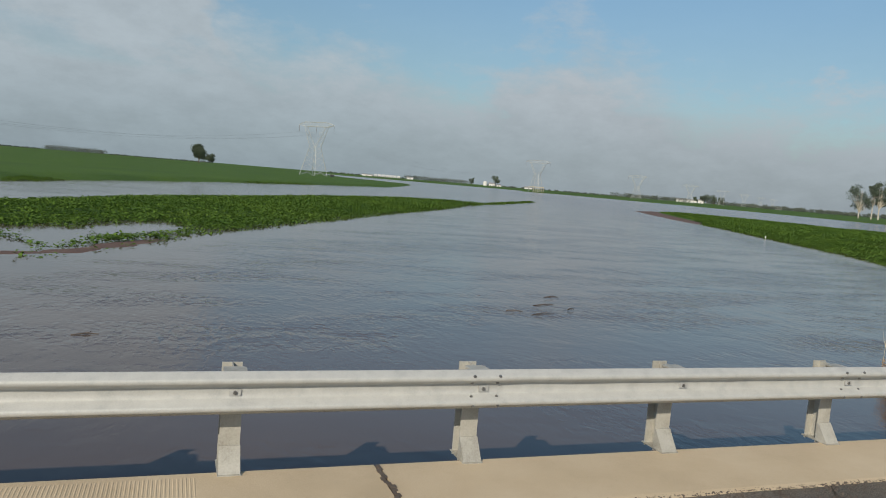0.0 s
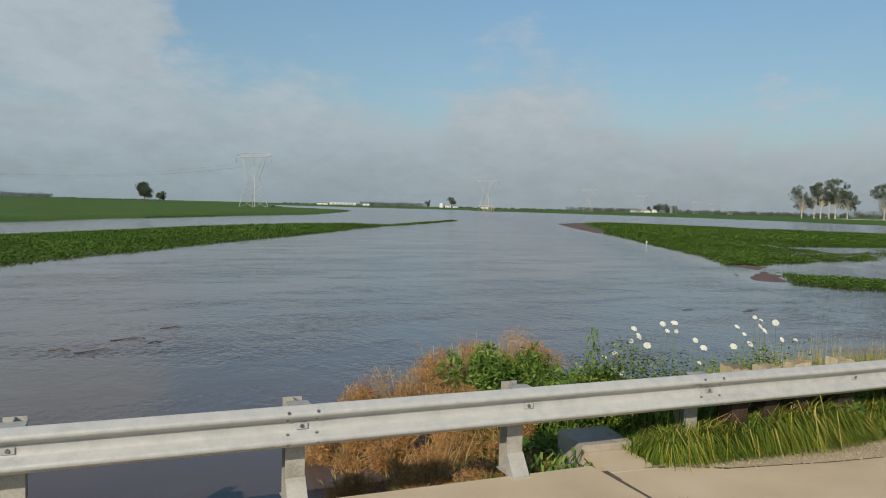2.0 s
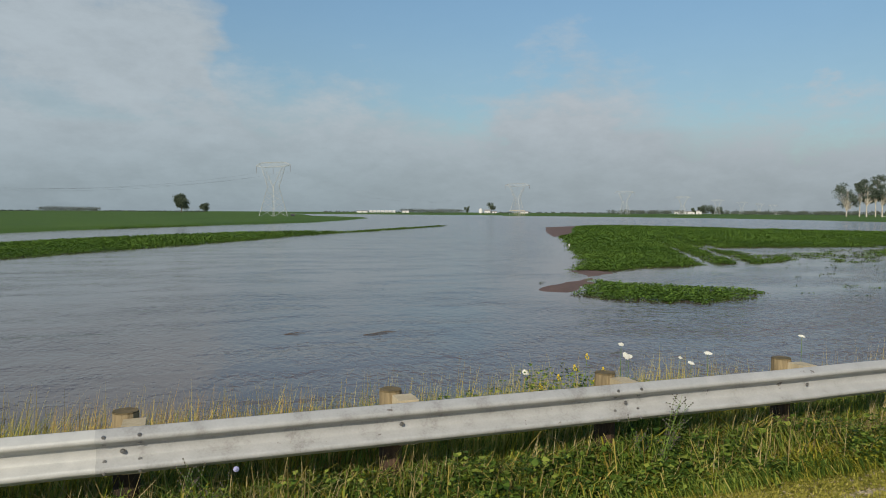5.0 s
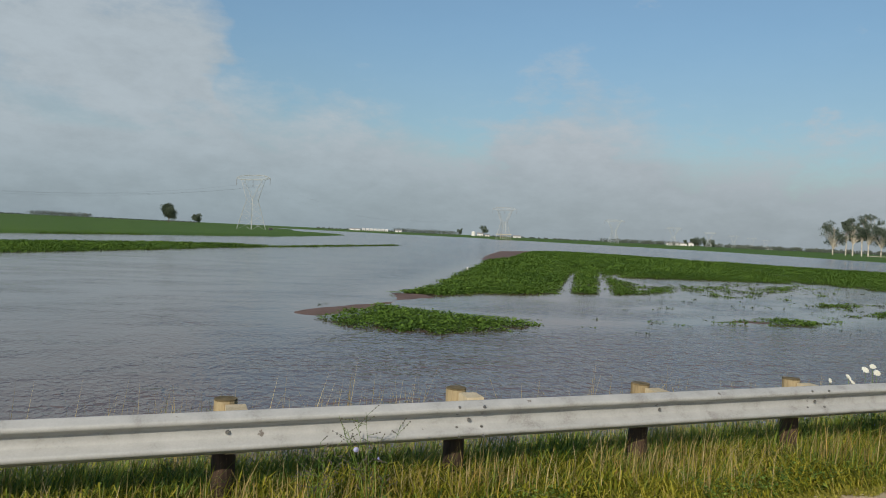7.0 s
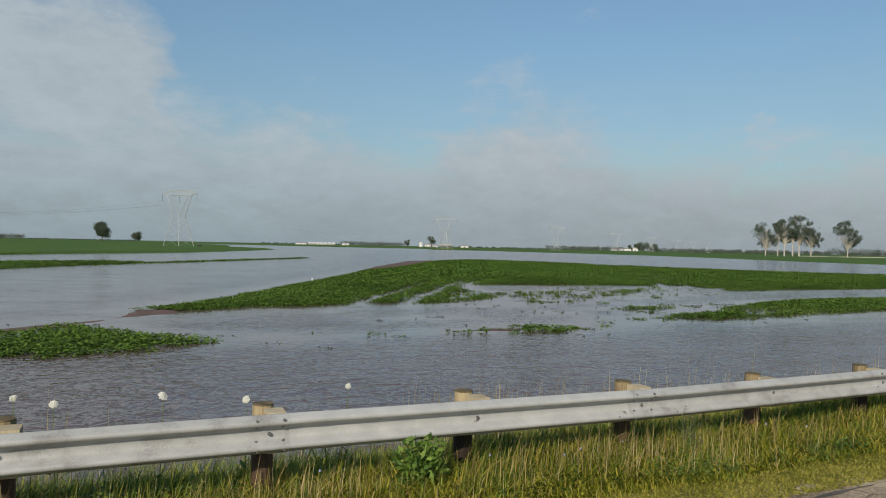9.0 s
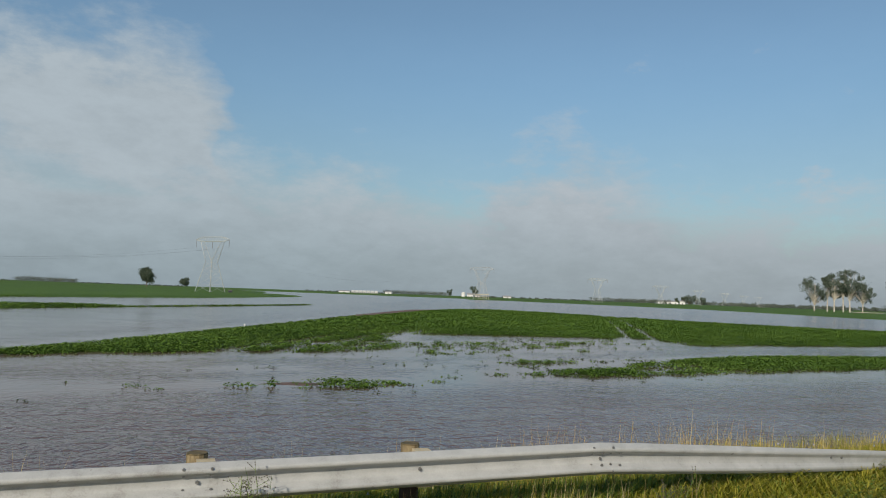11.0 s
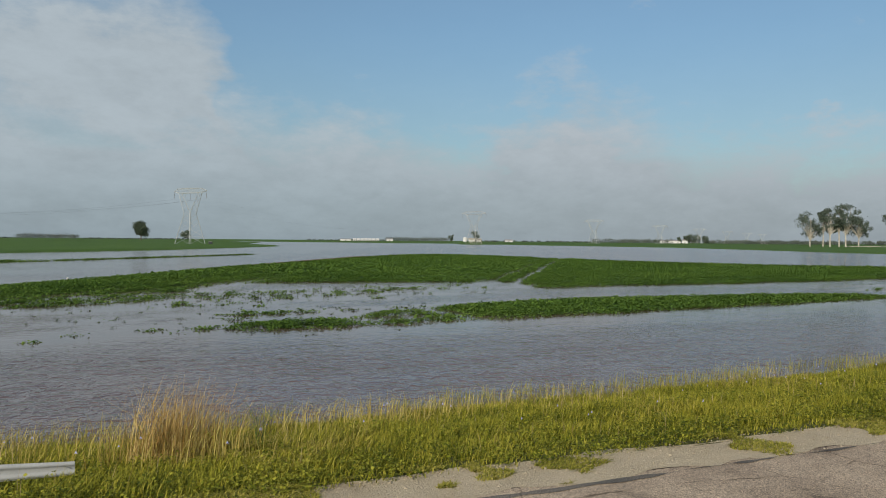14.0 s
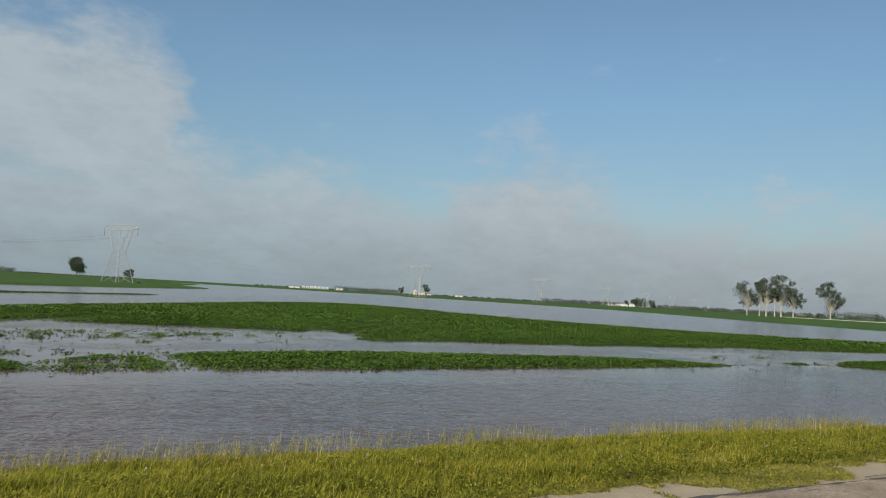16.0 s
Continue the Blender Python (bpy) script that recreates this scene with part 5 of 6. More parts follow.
    # the unmown band in front of and under the guardrail, green by the bridge and yellower further on
    for k, (a, b, count, mat, high) in enumerate(((12.95, 21, 3000, LUSH, 0.4), (13.5, 21, 900, GRASS, 0.42), (19, 29, 4000, GRASS, 0.45), (18, 29, 5000, LUSH, 0.42), (14.5, 29, 9000, WEED, 0.5), (13.2, 29, 900, RIPE, 0.45), (29, 58, 7000, GRASS, 0.50), (29, 58, 16000, FRESH, 0.42), (29, 58, 14000, LUSH, 0.42), (29, 58, 16000, WEED, 0.42), (29, 58, 1800, TAWNY, 0.6), (18, 29, 2700, STRAW, 0.75), (29, 58, 2600, STRAW, 0.7))):
        r = np.random.default_rng(240 + k)
        x = r.uniform(a, b, count)
        lo = shoulder_y(x) + 0.02
        hi = np.interp(x, [0, 26.4, 51.4, 59], [5.95, 5.95, 7.1, 8.2])
        u = r.random(count)
        y = lo + (hi - lo) * u + (cloudy(x, x * 0, 0.6, 3) - 0.5) * np.where(x < 19, 0.1, 0.35)
        tuft = cloudy(x, y, 0.5, 67)
        keep = (r.random(count) < np.clip(2.4 * tuft - 0.3, 0.2, 1)) & (y < hi + 0.1)
        tall = high * np.interp(x, [15.5, 17, 49, 53], [1.12, 1, 1, 0.42]) * np.clip(0.3 + 1.9 * u, 0, 1) * (0.5 + 0.6 * tuft) * r.uniform(0.6, 1.2, count)
        blades("long_grass", x[keep], y[keep], (ground_z(x, y) + 0.005)[keep], tall[keep], 0.008, 0.3 if b <= 29 and mat is not STRAW else 0.45, mat, 250 + k, "long unmown grass under the guardrail", wind=(0.05, -0.35) if b <= 29 else (0.1, -0.15))
    # tall rank grass on the slope behind the guardrail, ripening to straw
    for k, (a, b, count, mat, low, high, least) in enumerate(((15.8, 27, 14000, GRASS, 0.4, 0.95, 0.49), (16.5, 27.5, 8000, RIPE, 0.6, 1.2, 0.47), (27, 46, 10000, GRASS, 0.25, 0.5, 0.4), (27, 46, 20000, LUSH, 0.3, 0.58, 0.36), (15.6, 26, 24000, LUSH, 0.35, 0.95, 0.49), (16.8, 23, 9000, LUSH, 0.4, 1.0, 0.46), (16.8, 23, 6000, TAWNY, 0.5, 1.1, 0.52), (27, 46, 2800, STRAW, 0.6, 1.3, 0.52), (44, 57, 9000, GRASS, 0.25, 0.55, 0.36),
                                                              (44, 58, 1500, STRAW, 0.35, 0.72, 0.46), (46, 57, 700, STRAW, 0.6, 1.1, 0.53), (50, 57, 600, TAWNY, 0.6, 1.05, 0.53))):
        r = np.random.default_rng(260 + k)
        x = r.uniform(a, b, count)
        y = np.interp(x, [0, 26.4, 51.4, 59], [5.8, 5.8, 7.0, 8.2]) + (shore_y(x) + 0.2 - np.interp(x, [0, 26.4, 51.4, 59], [5.8, 5.8, 7.0, 8.2])) * r.random(count)
        tuft = cloudy(x, y, 0.8, 91 + k)
        keep = tuft > least
        tall = r.uniform(low, high, count) * (0.55 + 0.7 * tuft)
        blades("rank_grass", x[keep], y[keep], ground_z(x, y)[keep], tall[keep], 0.008 if mat in (STRAW, RIPE, TAWNY) else 0.011, 0.25 if mat in (STRAW, RIPE, TAWNY) else 0.5, mat, 270 + k, "tall rank grass and straw on the slope behind the guardrail")
    # the thick growth close behind the posts
    for k, (count, mat) in enumerate(((16000, LUSH), (12000, FRESH), (8000, WEED))):
        r = np.random.default_rng(290 + k)
        x = r.uniform(20, 57, count)
        y = np.interp(x, [0, 26.4, 51.4, 59], [5.65, 5.65, 6.85, 8.0]) + 0.8 * r.random(count)
        blades("rank_grass", x, y, ground_z(x, y), r.uniform(0.4, 0.72, count) * (0.7 + 0.5 * cloudy(x, y, 0.6, 93)) * np.interp(x, [50, 56], [1, 0.5]), 0.012, 0.6, mat, 294 + k, "thick green grass close behind the guardrail")
    # the rank green growth among the split posts by the bridge
    for k, (a, b, count, mat, low, high) in enumerate(((13.1, 17.5, 9000, LUSH, 0.35, 0.85), (13.1, 17.5, 3000, WEED, 0.35, 0.8), (14.6, 21, 5000, FRESH, 0.4, 0.9), (15.5, 22, 1600, RIPE, 0.5, 1.0))):
        r = np.random.default_rng(300 + k)
        x, y = r.uniform(a, b, count), r.uniform(5.72, 6.7, count)
        clump = cloudy(x, y, 0.45, 95)
        keep = clump > 0.36
        blades("rank_grass", x[keep], y[keep], ground_z(x, y)[keep], (r.uniform(low, high, count) * (0.5 + 0.8 * clump))[keep], 0.013, 0.4, mat, 304 + k, "rank green growth among the split wooden posts")
    r = np.random.default_rng(310)
    x, y = r.uniform(13.1, 16.6, 700), r.uniform(5.8, 6.8, 700)
    leaf_cloud("flower_greenery", np.stack([x, y, ground_z(x, y)], -1), np.full(700, 0.034), 26, 0.08, r.uniform(0.25, 0.7, 700) * (0.5 + 0.8 * cloudy(x, y, 0.6, 97)), WEED, 311, "leafy green stems below the white flowers", "weeds")
    # dry stalks along the rail and the waterline
    for k, (a, b, count, s0, s1, low, high) in enumerate(((16, 52, 4200, 0.35, 1.12, 0.3, 0.75), (22, 52, 2000, 0.0, 0.3, 0.3, 0.55), (50, 90, 2000, 0.75, 1.1, 0.25, 0.5), (52, 90, 800, 0.1, 0.8, 0.2, 0.36))):
        x, y, z, s, r = scatter(a, b, count, 150 + k, s0, s1)
        clump = cloudy(x, y, 1.6, 41 + k)
        keep = clump > 0.42
        tall = r.uniform(low, high, count) * (0.6 + 0.6 * clump)
        blades("dry_stalks", x[keep], y[keep], z[keep], tall[keep], 0.007, 0.22, STRAW, 160 + k, "dry straw-coloured grass stalks with bent tips")
    # the tawny tussock past the rail's end
    r = np.random.default_rng(170)
    for cx, cy, spread, count, high in ((59.62, 9.2, 0.25, 700, 1.12), (59.95, 9.0, 0.45, 450, 0.7), (58.6, 9.4, 0.6, 160, 0.7), (56.5, 11.2, 1.2, 900, 0.6), (62.5, 11.5, 1.0, 700, 0.6)):
        x, y = r.normal(cx, spread, count), r.normal(cy, spread * 0.7, count)
        blades("tussock", x, y, ground_z(x, y), r.uniform(0.4, 1, count) * high, 0.008, 0.55, TAWNY if 59 < cx < 59.7 else RIPE, 171 + int(cx * 10), "tawny dry grass tussock beside the rail's end")
    # low broad-leaved weeds along the foot of the sward, and mossy mats on the gravel
    x, y, z, s, r = scatter(20, 92, 6000, 180, 0.02, 0.7, 1.3)
    keep = cloudy(x, y, 0.8, 51) > 0.45
    n = int(keep.sum())
    leaf_cloud("broadleaf_weeds", np.stack([x, y, z], -1)[keep], np.full(n, 0.03), 8, 0.05, np.full(n, 0.2), FRESH, 181, "low broad-leaved green weeds in the grass", "weeds")
    r = np.random.default_rng(190)
    x = r.uniform(18.5, 92, 290000)
    u = r.random(290000)
    y = edge_y(x) - 0.1 + (shoulder_y(x) + 0.35 - edge_y(x)) * u
    keep = cloudy(x, y * 1.6, 1.1, 61) > np.interp(x, [18.5, 20, 46, 52, 92], [0.52, 0.43, 0.46, 0.66, 0.62]) - 0.22 * u
    blades("mat_grass", x[keep], y[keep], road_z(x[keep]) - 0.002, r.uniform(0.02, 0.045, int(keep.sum())), 0.016, 1.5, MAT_GRASS, 191, "short bright mats of grass creeping over the gravel")


build_grass()


# ---- weeds and flowers ----
def leafy(name, mat, center, radii, count, size, seed, drop=0.0, slim=0.32):
    """A cloud of small leaves in an uneven ellipsoid, denser towards its skin."""
    r = np.random.default_rng(seed)
    d = r.normal(0, 1, (count, 3))
    d /= np.linalg.norm(d, axis=1)[:, None]
    lumps = 0.75 + 0.5 * cloudy(d[:, 0] * 3 + seed, d[:, 1] * 3 + d[:, 2] * 2, 0.9)
    p = np.array(center) + d * np.array(radii) * (r.random(count) ** 0.4 * lumps)[:, None]
    s = size * r.uniform(0.5, 1.4, count)
    u = r.normal(0, 1, (count, 3))
    u /= np.linalg.norm(u, axis=1)[:, None]
    v = np.cross(u, r.normal(0, 1, (count, 3)))
    v /= np.linalg.norm(v, axis=1)[:, None]
    u[:, 2] -= drop
    P = np.stack([p, p + (u * 0.5 + v * slim) * s[:, None], p + u * s[:, None], p + (u * 0.5 - v * slim) * s[:, None]], 1)
    return P.reshape(-1, 3), np.arange(4)[None] + np.arange(count)[:, None] * 4


def merged(name, mat, pieces):
    verts, faces, n = [], [], 0
    for v, f in pieces:
        verts.append(v)
        faces.append(f + n)
        n += len(v)
    return bulk(name, np.concatenate(verts), np.concatenate(faces), mat)


def build_brush():
    r = random.Random(31)
    # dead, rust-brown brush in the water at the bridge's end
    for spots, mat, label, size, per, seed in (
            ([(10.5, 8.3, -0.55, 0.3), (10.9, 8.7, -0.45, 0.35), (11.2, 9.0, -0.35, 0.35), (11.6, 9.1, -0.2, 0.4), (12.0, 9.3, -0.1, 0.4), (12.4, 9.5, 0.0, 0.4), (12.9, 9.7, 0.05, 0.4), (13.5, 9.8, 0.05, 0.36), (14.0, 9.8, -0.05, 0.3),
              (10.6, 7.9, -0.6, 0.25), (11.2, 8.1, -0.5, 0.35), (11.8, 8.3, -0.36, 0.4), (12.4, 8.5, -0.25, 0.4), (11.0, 7.5, -0.6, 0.25), (11.7, 7.5, -0.5, 0.3), (12.3, 7.5, -0.45, 0.3),
              (10.3, 7.0, -0.62, 0.26), (10.9, 6.7, -0.6, 0.3), (11.5, 6.5, -0.5, 0.32), (12.0, 6.4, -0.42, 0.3), (11.2, 6.9, -0.45, 0.3)],
             RUST_WEED, "dead rust-brown feathery brush rising from the water", 0.055, 5200, 300),
            ([(12.5, 8.8, 0.0, 0.33), (12.8, 8.7, 0.12, 0.33), (13.2, 8.7, 0.08, 0.33), (13.5, 8.3, -0.05, 0.3), (12.2, 7.9, -0.4, 0.3), (12.8, 7.6, -0.3, 0.33), (13.0, 7.0, 0.1, 0.28), (13.25, 7.1, 0.32, 0.26), (12.5, 6.8, -0.45, 0.3), (12.0, 6.9, -0.55, 0.25), (12.7, 7.9, -0.5, 0.3), (13.2, 7.7, -0.42, 0.33), (13.7, 7.9, -0.4, 0.3), (13.4, 7.2, -0.35, 0.3), (13.9, 8.4, -0.3, 0.3), (10.8, 6.3, -0.66, 0.22), (11.4, 6.2, -0.62, 0.25), (11.9, 6.15, -0.55, 0.26), (12.2, 6.6, -0.35, 0.26)],
             WEED, "leafy green weeds growing through dead brush", 0.095, 1000, 400)):
        bush = thing("brush" if mat is RUST_WEED else "weed_clump", label, "shrub")
        ragged = [(x + r.uniform(-0.8, 0.8) * rad, y + r.uniform(-0.6, 0.6) * rad, z + r.uniform(-0.9, 0.5) * rad, rad * r.uniform(0.35, 0.8)) for x, y, z, rad in spots for _ in range(7)]
        stems = Shape()
        for x, y, z, rad in spots:
            for _ in range(22):
                gx, gy = x + r.uniform(-0.4, 0.4) * rad, y + r.uniform(-0.4, 0.4) * rad
                top = (x + r.uniform(-1, 1) * rad, y + r.uniform(-1, 1) * rad, z + r.uniform(-0.2, 0.8) * rad)
                mid = ((gx + top[0]) / 2 + r.uniform(-0.05, 0.05), (gy + top[1]) / 2, (top[2] - 0.8) / 2)
                stems.tube([(gx, gy, -0.85), mid, top], [0.008, 0.006, 0.002], 4)
        tagged(part("stem_tangle", stems, STRAW if mat is RUST_WEED else WEED, bush, "thin pale stems"), kind="stuff")
        part("foliage", merged("foliage", mat, [leafy("", mat, (x, y, z), (rad, rad, rad * 0.85), per // 5, size, seed + k, slim=0.045 if mat is RUST_WEED else 0.13) for k, (x, y, z, rad) in enumerate(ragged)]), mat, bush)
    # the tall drooping weed and the pale dead twig
    tall = thing("tall_weed", "tall drooping green weed with narrow leaves", "weed", at=(13.05, 6.9, -0.3))
    part("stem", Shape().tube([(0, 0, -0.2), (0.02, 0, 0.6), (0.0, 0, 1.15), (0.08, 0, 1.2)], [0.009, 0.008, 0.005, 0.002], 5), WEED, tall)
    leaves = Shape()
    for k in range(46):
        h, a, l = 0.25 + 0.95 * k / 46, k * 2.4, 0.17 - 0.08 * k / 46
        c, s = math.cos(a), math.sin(a)
        leaves.add([(0, 0, h), (0.5 * l * c - 0.015 * s, 0.5 * l * s + 0.015 * c, h + 0.03), (l * c, l * s, h - 0.08), (0.5 * l * c + 0.015 * s, 0.5 * l * s - 0.015 * c, h + 0.03)], [(0, 1, 2, 3)])
    part("leaves", leaves, WEED, tall)
    twig = thing("dead_twig", "bare pale dead twig above the brush", "twig", at=(12.74, 10.8, -0.6))
    t = Shape().tube([(0, 0, -0.3), (0.01, 0, 0.3), (-0.01, 0, 0.62)], [0.006, 0.005, 0.002], 5)
    t.tube([(0.008, 0, 0.25), (-0.05, 0.01, 0.42), (-0.07, 0.02, 0.55)], [0.004, 0.003, 0.001], 4)
    t.tube([(0.0, 0, 0.35), (0.04, 0.0, 0.5)], [0.003, 0.001], 4)
    part("stem", t, PATH_CLAY, twig)
    # a sprawling weed beside the last steel post
    low = thing("sprawling_weed", "sprawling green weed against the concrete", "weed", at=(12.05, 5.8, -0.4))
    s = Shape()
    for k in range(90):
        a, l, h = k * 2.4, r.uniform(0.12, 0.28), r.uniform(0.0, 0.22)
        c, n = math.cos(a), math.sin(a)
        ox, oy = r.uniform(-0.3, 0.25), r.uniform(-0.12, 0.12)
        s.add([(ox, oy, h), (ox + 0.5 * l * c - 0.014 * n, oy + 0.5 * l * n + 0.014 * c, h + 0.14), (ox + l * c, oy + l * n, h + 0.06), (ox + 0.5 * l * c + 0.014 * n, oy + 0.5 * l * n - 0.014 * c, h + 0.14)], [(0, 1, 2, 3)])
    part("leaves", s, WEED, low)


build_brush()


def build_flowers():
    r = random.Random(77)

    def umbel(rad):
        s = Shape()
        for k in range(48):
            q = math.sqrt((k + 0.5) / 48)
            a = k * 2.39996
            x, y = rad * q * math.cos(a), rad * q * math.sin(a)
            z = 0.3 * rad * (1 - q * q) + r.uniform(-0.003, 0.003)
            w = rad * 0.24
            b = r.uniform(0, 1.5)
            pts = [(x + w * math.cos(b + j * math.pi / 2.5), y + w * math.sin(b + j * math.pi / 2.5), z - 0.003) for j in range(5)]
            s.add(pts + [(x, y, z + 0.006)], [(j, (j + 1) % 5, 5) for j in range(5)])
        for k in range(10):
            a = k * 0.628
            s.tube([(0, 0, -rad * 0.7), (0.8 * rad * math.cos(a), 0.8 * rad * math.sin(a), -0.002)], [0.0015, 0.001], 3, False)
        return s.mesh("flower_head", PETAL)

    heads = [umbel(rad) for rad in (0.026, 0.032, 0.039)]
    places = [(13.20, 0.58), (13.36, 0.60), (13.5, 0.83), (13.55, 0.74), (13.62, 0.87), (13.7, 0.70), (13.86, 0.88), (13.98, 0.92), (14.12, 0.93), (14.2, 0.82), (14.33, 0.74), (14.4, 0.66), (14.52, 0.44), (13.3, 0.42),
              (14.82, 0.66), (15.05, 0.78), (15.1, 0.84), (15.14, 0.66), (15.23, 0.97), (15.3, 0.86), (15.4, 0.80), (15.5, 0.9), (15.59, 0.70), (15.64, 0.88), (15.85, 0.68),
              (24.4, 0.66), (25.54, 0.74, 6.6), (25.48, 0.86, 6.6), (26.32, 0.62, 6.6), (26.61, 0.38, 8.2), (27.82, 0.18, 8.8), (27.47, 0.89, 6.3), (26.53, 0.71, 6.6),
              (37.2, 0.67), (37.35, 0.68), (37.5, 0.7), (37.6, 0.81), (37.75, 0.84), (37.85, 0.76), (38.13, 0.92), (38.4, 0.84), (39.22, 0.87), (40.84, 0.85), (39.9, 0.8)]
    for n, (x, z, *there) in enumerate(places):
        y = (6.8 if x < 20 else 6.5) + r.uniform(-0.15, 0.15) + (0.1 if x > 30 else 0)
        y = there[0] if there else y
        lean = (0.7, 1.3) if x > 30 else (0.35, 1.15) if x < 25 or x == 25.54 else (0.1, 0.5)
        g = float(ground_z(x, y))
        g = max(g, WATER_Z - 0.1)
        f = thing("wild_carrot", "white lacy flower head on a thin green stalk", "flower", "white flowers behind the guardrail", at=(x, y, g))
        h = z - g
        bx, by = r.uniform(-0.05, 0.05), r.uniform(-0.05, 0.05)
        part("stalk", Shape().tube([(bx, by, 0), (bx * 0.3, by * 0.3, h * 0.6), (0, 0, h)], [0.005, 0.0035, 0.002], 5), WEED, f)
        part("flower_head", heads[2 if x in (25.54, 37.6, 39.22) else n % 3], PETAL, f, at=Matrix.Translation((0, 0, h)) @ Euler((r.uniform(*lean), r.uniform(-0.3, 0.3), r.uniform(-0.7, 0.7))).to_matrix().to_4x4())
        lv = Shape()
        for k in range(6):
            a, l, q = r.uniform(0, 6.28), r.uniform(0.06, 0.13), r.uniform(0.08, 0.55) * h
            c, s = math.cos(a), math.sin(a)
            lv.add([(0, 0, q), (0.5 * l * c - 0.02 * s, 0.5 * l * s + 0.02 * c, q + 0.04), (l * c, l * s, q + 0.05), (0.5 * l * c + 0.02 * s, 0.5 * l * s - 0.02 * c, q + 0.03)], [(0, 1, 2, 3)])
        part("leaves", lv, WEED, f)
    # broad leafy weeds pushing up against the guardrail
    for n, (x, y, h, wide) in enumerate(((17.75, 5.28, 0.62, 0.34), (16.9, 5.42, 0.46, 0.3), (18.5, 5.22, 0.42, 0.3), (15.3, 5.52, 0.4, 0.26), (20.6, 5.2, 0.4, 0.3), (14.1, 5.55, 0.36, 0.22), (19.5, 5.2, 0.36, 0.26), (41.3, 6.0, 0.62, 0.25))):
        w = thing("leafy_weed", "leafy green weed pushing up against the guardrail", "weed", "leafy weeds along the guardrail", at=(x, y, float(ground_z(x, y))))
        st = Shape()
        for k in range(9):
            a = k * 2.4
            st.tube([(0, 0, -0.02), (0.4 * wide * math.cos(a), 0.25 * wide * math.sin(a), h * 0.6), (wide * math.cos(a), 0.5 * wide * math.sin(a), h * 0.85)], [0.005, 0.004, 0.0015], 4)
        tagged(part("stems", st, WEED, w), kind="stuff")
        part("foliage", merged("foliage", WEED, [leafy("", WEED, (0, 0, h * 0.62), (wide, wide * 0.55, h * 0.42), 520, 0.085, 900 + n, drop=0.25, slim=0.2)]), WEED, w)
    # feathery greenery round the flowers
    r2 = np.random.default_rng(88)
    spots = []
    for x0, x1, count in ((12.8, 13.5, 60), (13.2, 14.3, 90), (14.2, 14.9, 40), (14.9, 15.7, 60), (23.6, 26.2, 130), (26, 28, 20), (37, 39.5, 60), (16, 23, 160)):
        x = r2.uniform(x0, x1, count)
        y = (6.75 if x0 < 20 else 6.5) + r2.normal(0, 0.25, count)
        spots.append(np.stack([x, y, np.maximum(ground_z(x, y), WATER_Z - 0.05)], -1))
    spots = np.concatenate(spots)
    leaf_cloud("flower_greenery", spots, np.full(len(spots), 0.036), 36, 0.09, np.interp(spots[:, 0], [12.8, 13.4, 13.9, 14.5, 15.2, 15.7, 16.2, 23, 24.5, 27, 40], [1.2, 1.25, 1.1, 0.8, 1.15, 1.0, 0.75, 0.7, 1.1, 0.6, 0.55]) * r2.uniform(0.35, 1, len(spots)), LUSH, 89, "leafy green stems below the white flowers", "weeds")

    def sprig(x, y, h, wide, seed, flowers):
        """A thin many-branched weed with small buds."""
        q = random.Random(seed)
        g = float(ground_z(x, y))
        p = thing("chicory", "spindly branching weed with tiny buds", "weed", "spindly weeds along the guardrail", at=(x, y, g))
        st, buds = Shape(), Shape()
        for _ in range(6):
            ex, ey, top = q.uniform(-1, 1) * wide, q.uniform(-0.5, 0.2) * wide * 0.5, h * q.uniform(0.7, 1)
            line = [(ex * 0.1, ey * 0.1, 0), (ex * 0.4, ey * 0.4, top * 0.5), (ex, ey, top)]
            st.tube(line, [0.004, 0.003, 0.0012], 4)
            for _ in range(9):
                k = q.uniform(0.4, 1)
                bx, by, bz = ex * k, ey * k, top * k
                tx, ty, tz = bx + q.uniform(-0.12, 0.12), by + q.uniform(-0.04, 0.04), bz + q.uniform(0.01, 0.12)
                st.tube([(bx, by, bz), (tx, ty, tz)], [0.002, 0.001], 3)
                for t in (0.5, 0.75, 1.0):
                    c = (bx + (tx - bx) * t, by + (ty - by) * t, bz + (tz - bz) * t)
                    buds.box(tuple(v - 0.004 for v in c), tuple(v + 0.004 for v in c), None)
        part("branching_stem", st, WEED, p)
        tagged(part("inflorescence", buds, BUD, p, "dark little buds"), kind="stuff")
        for _ in range(flowers):
            fx, fz = q.uniform(-1, 1) * wide, h * q.uniform(0.55, 1)
            fl = Shape()
            ring = [(fx + 0.02 * math.cos(a * 0.785), -0.05, fz + 0.02 * math.sin(a * 0.785)) for a in range(8)]
            fl.add(ring + [(fx, -0.06, fz)], [(k, (k + 1) % 8, 8) for k in range(8)])
            part("blossom", fl, BLUE, p, "pale blue blossom")

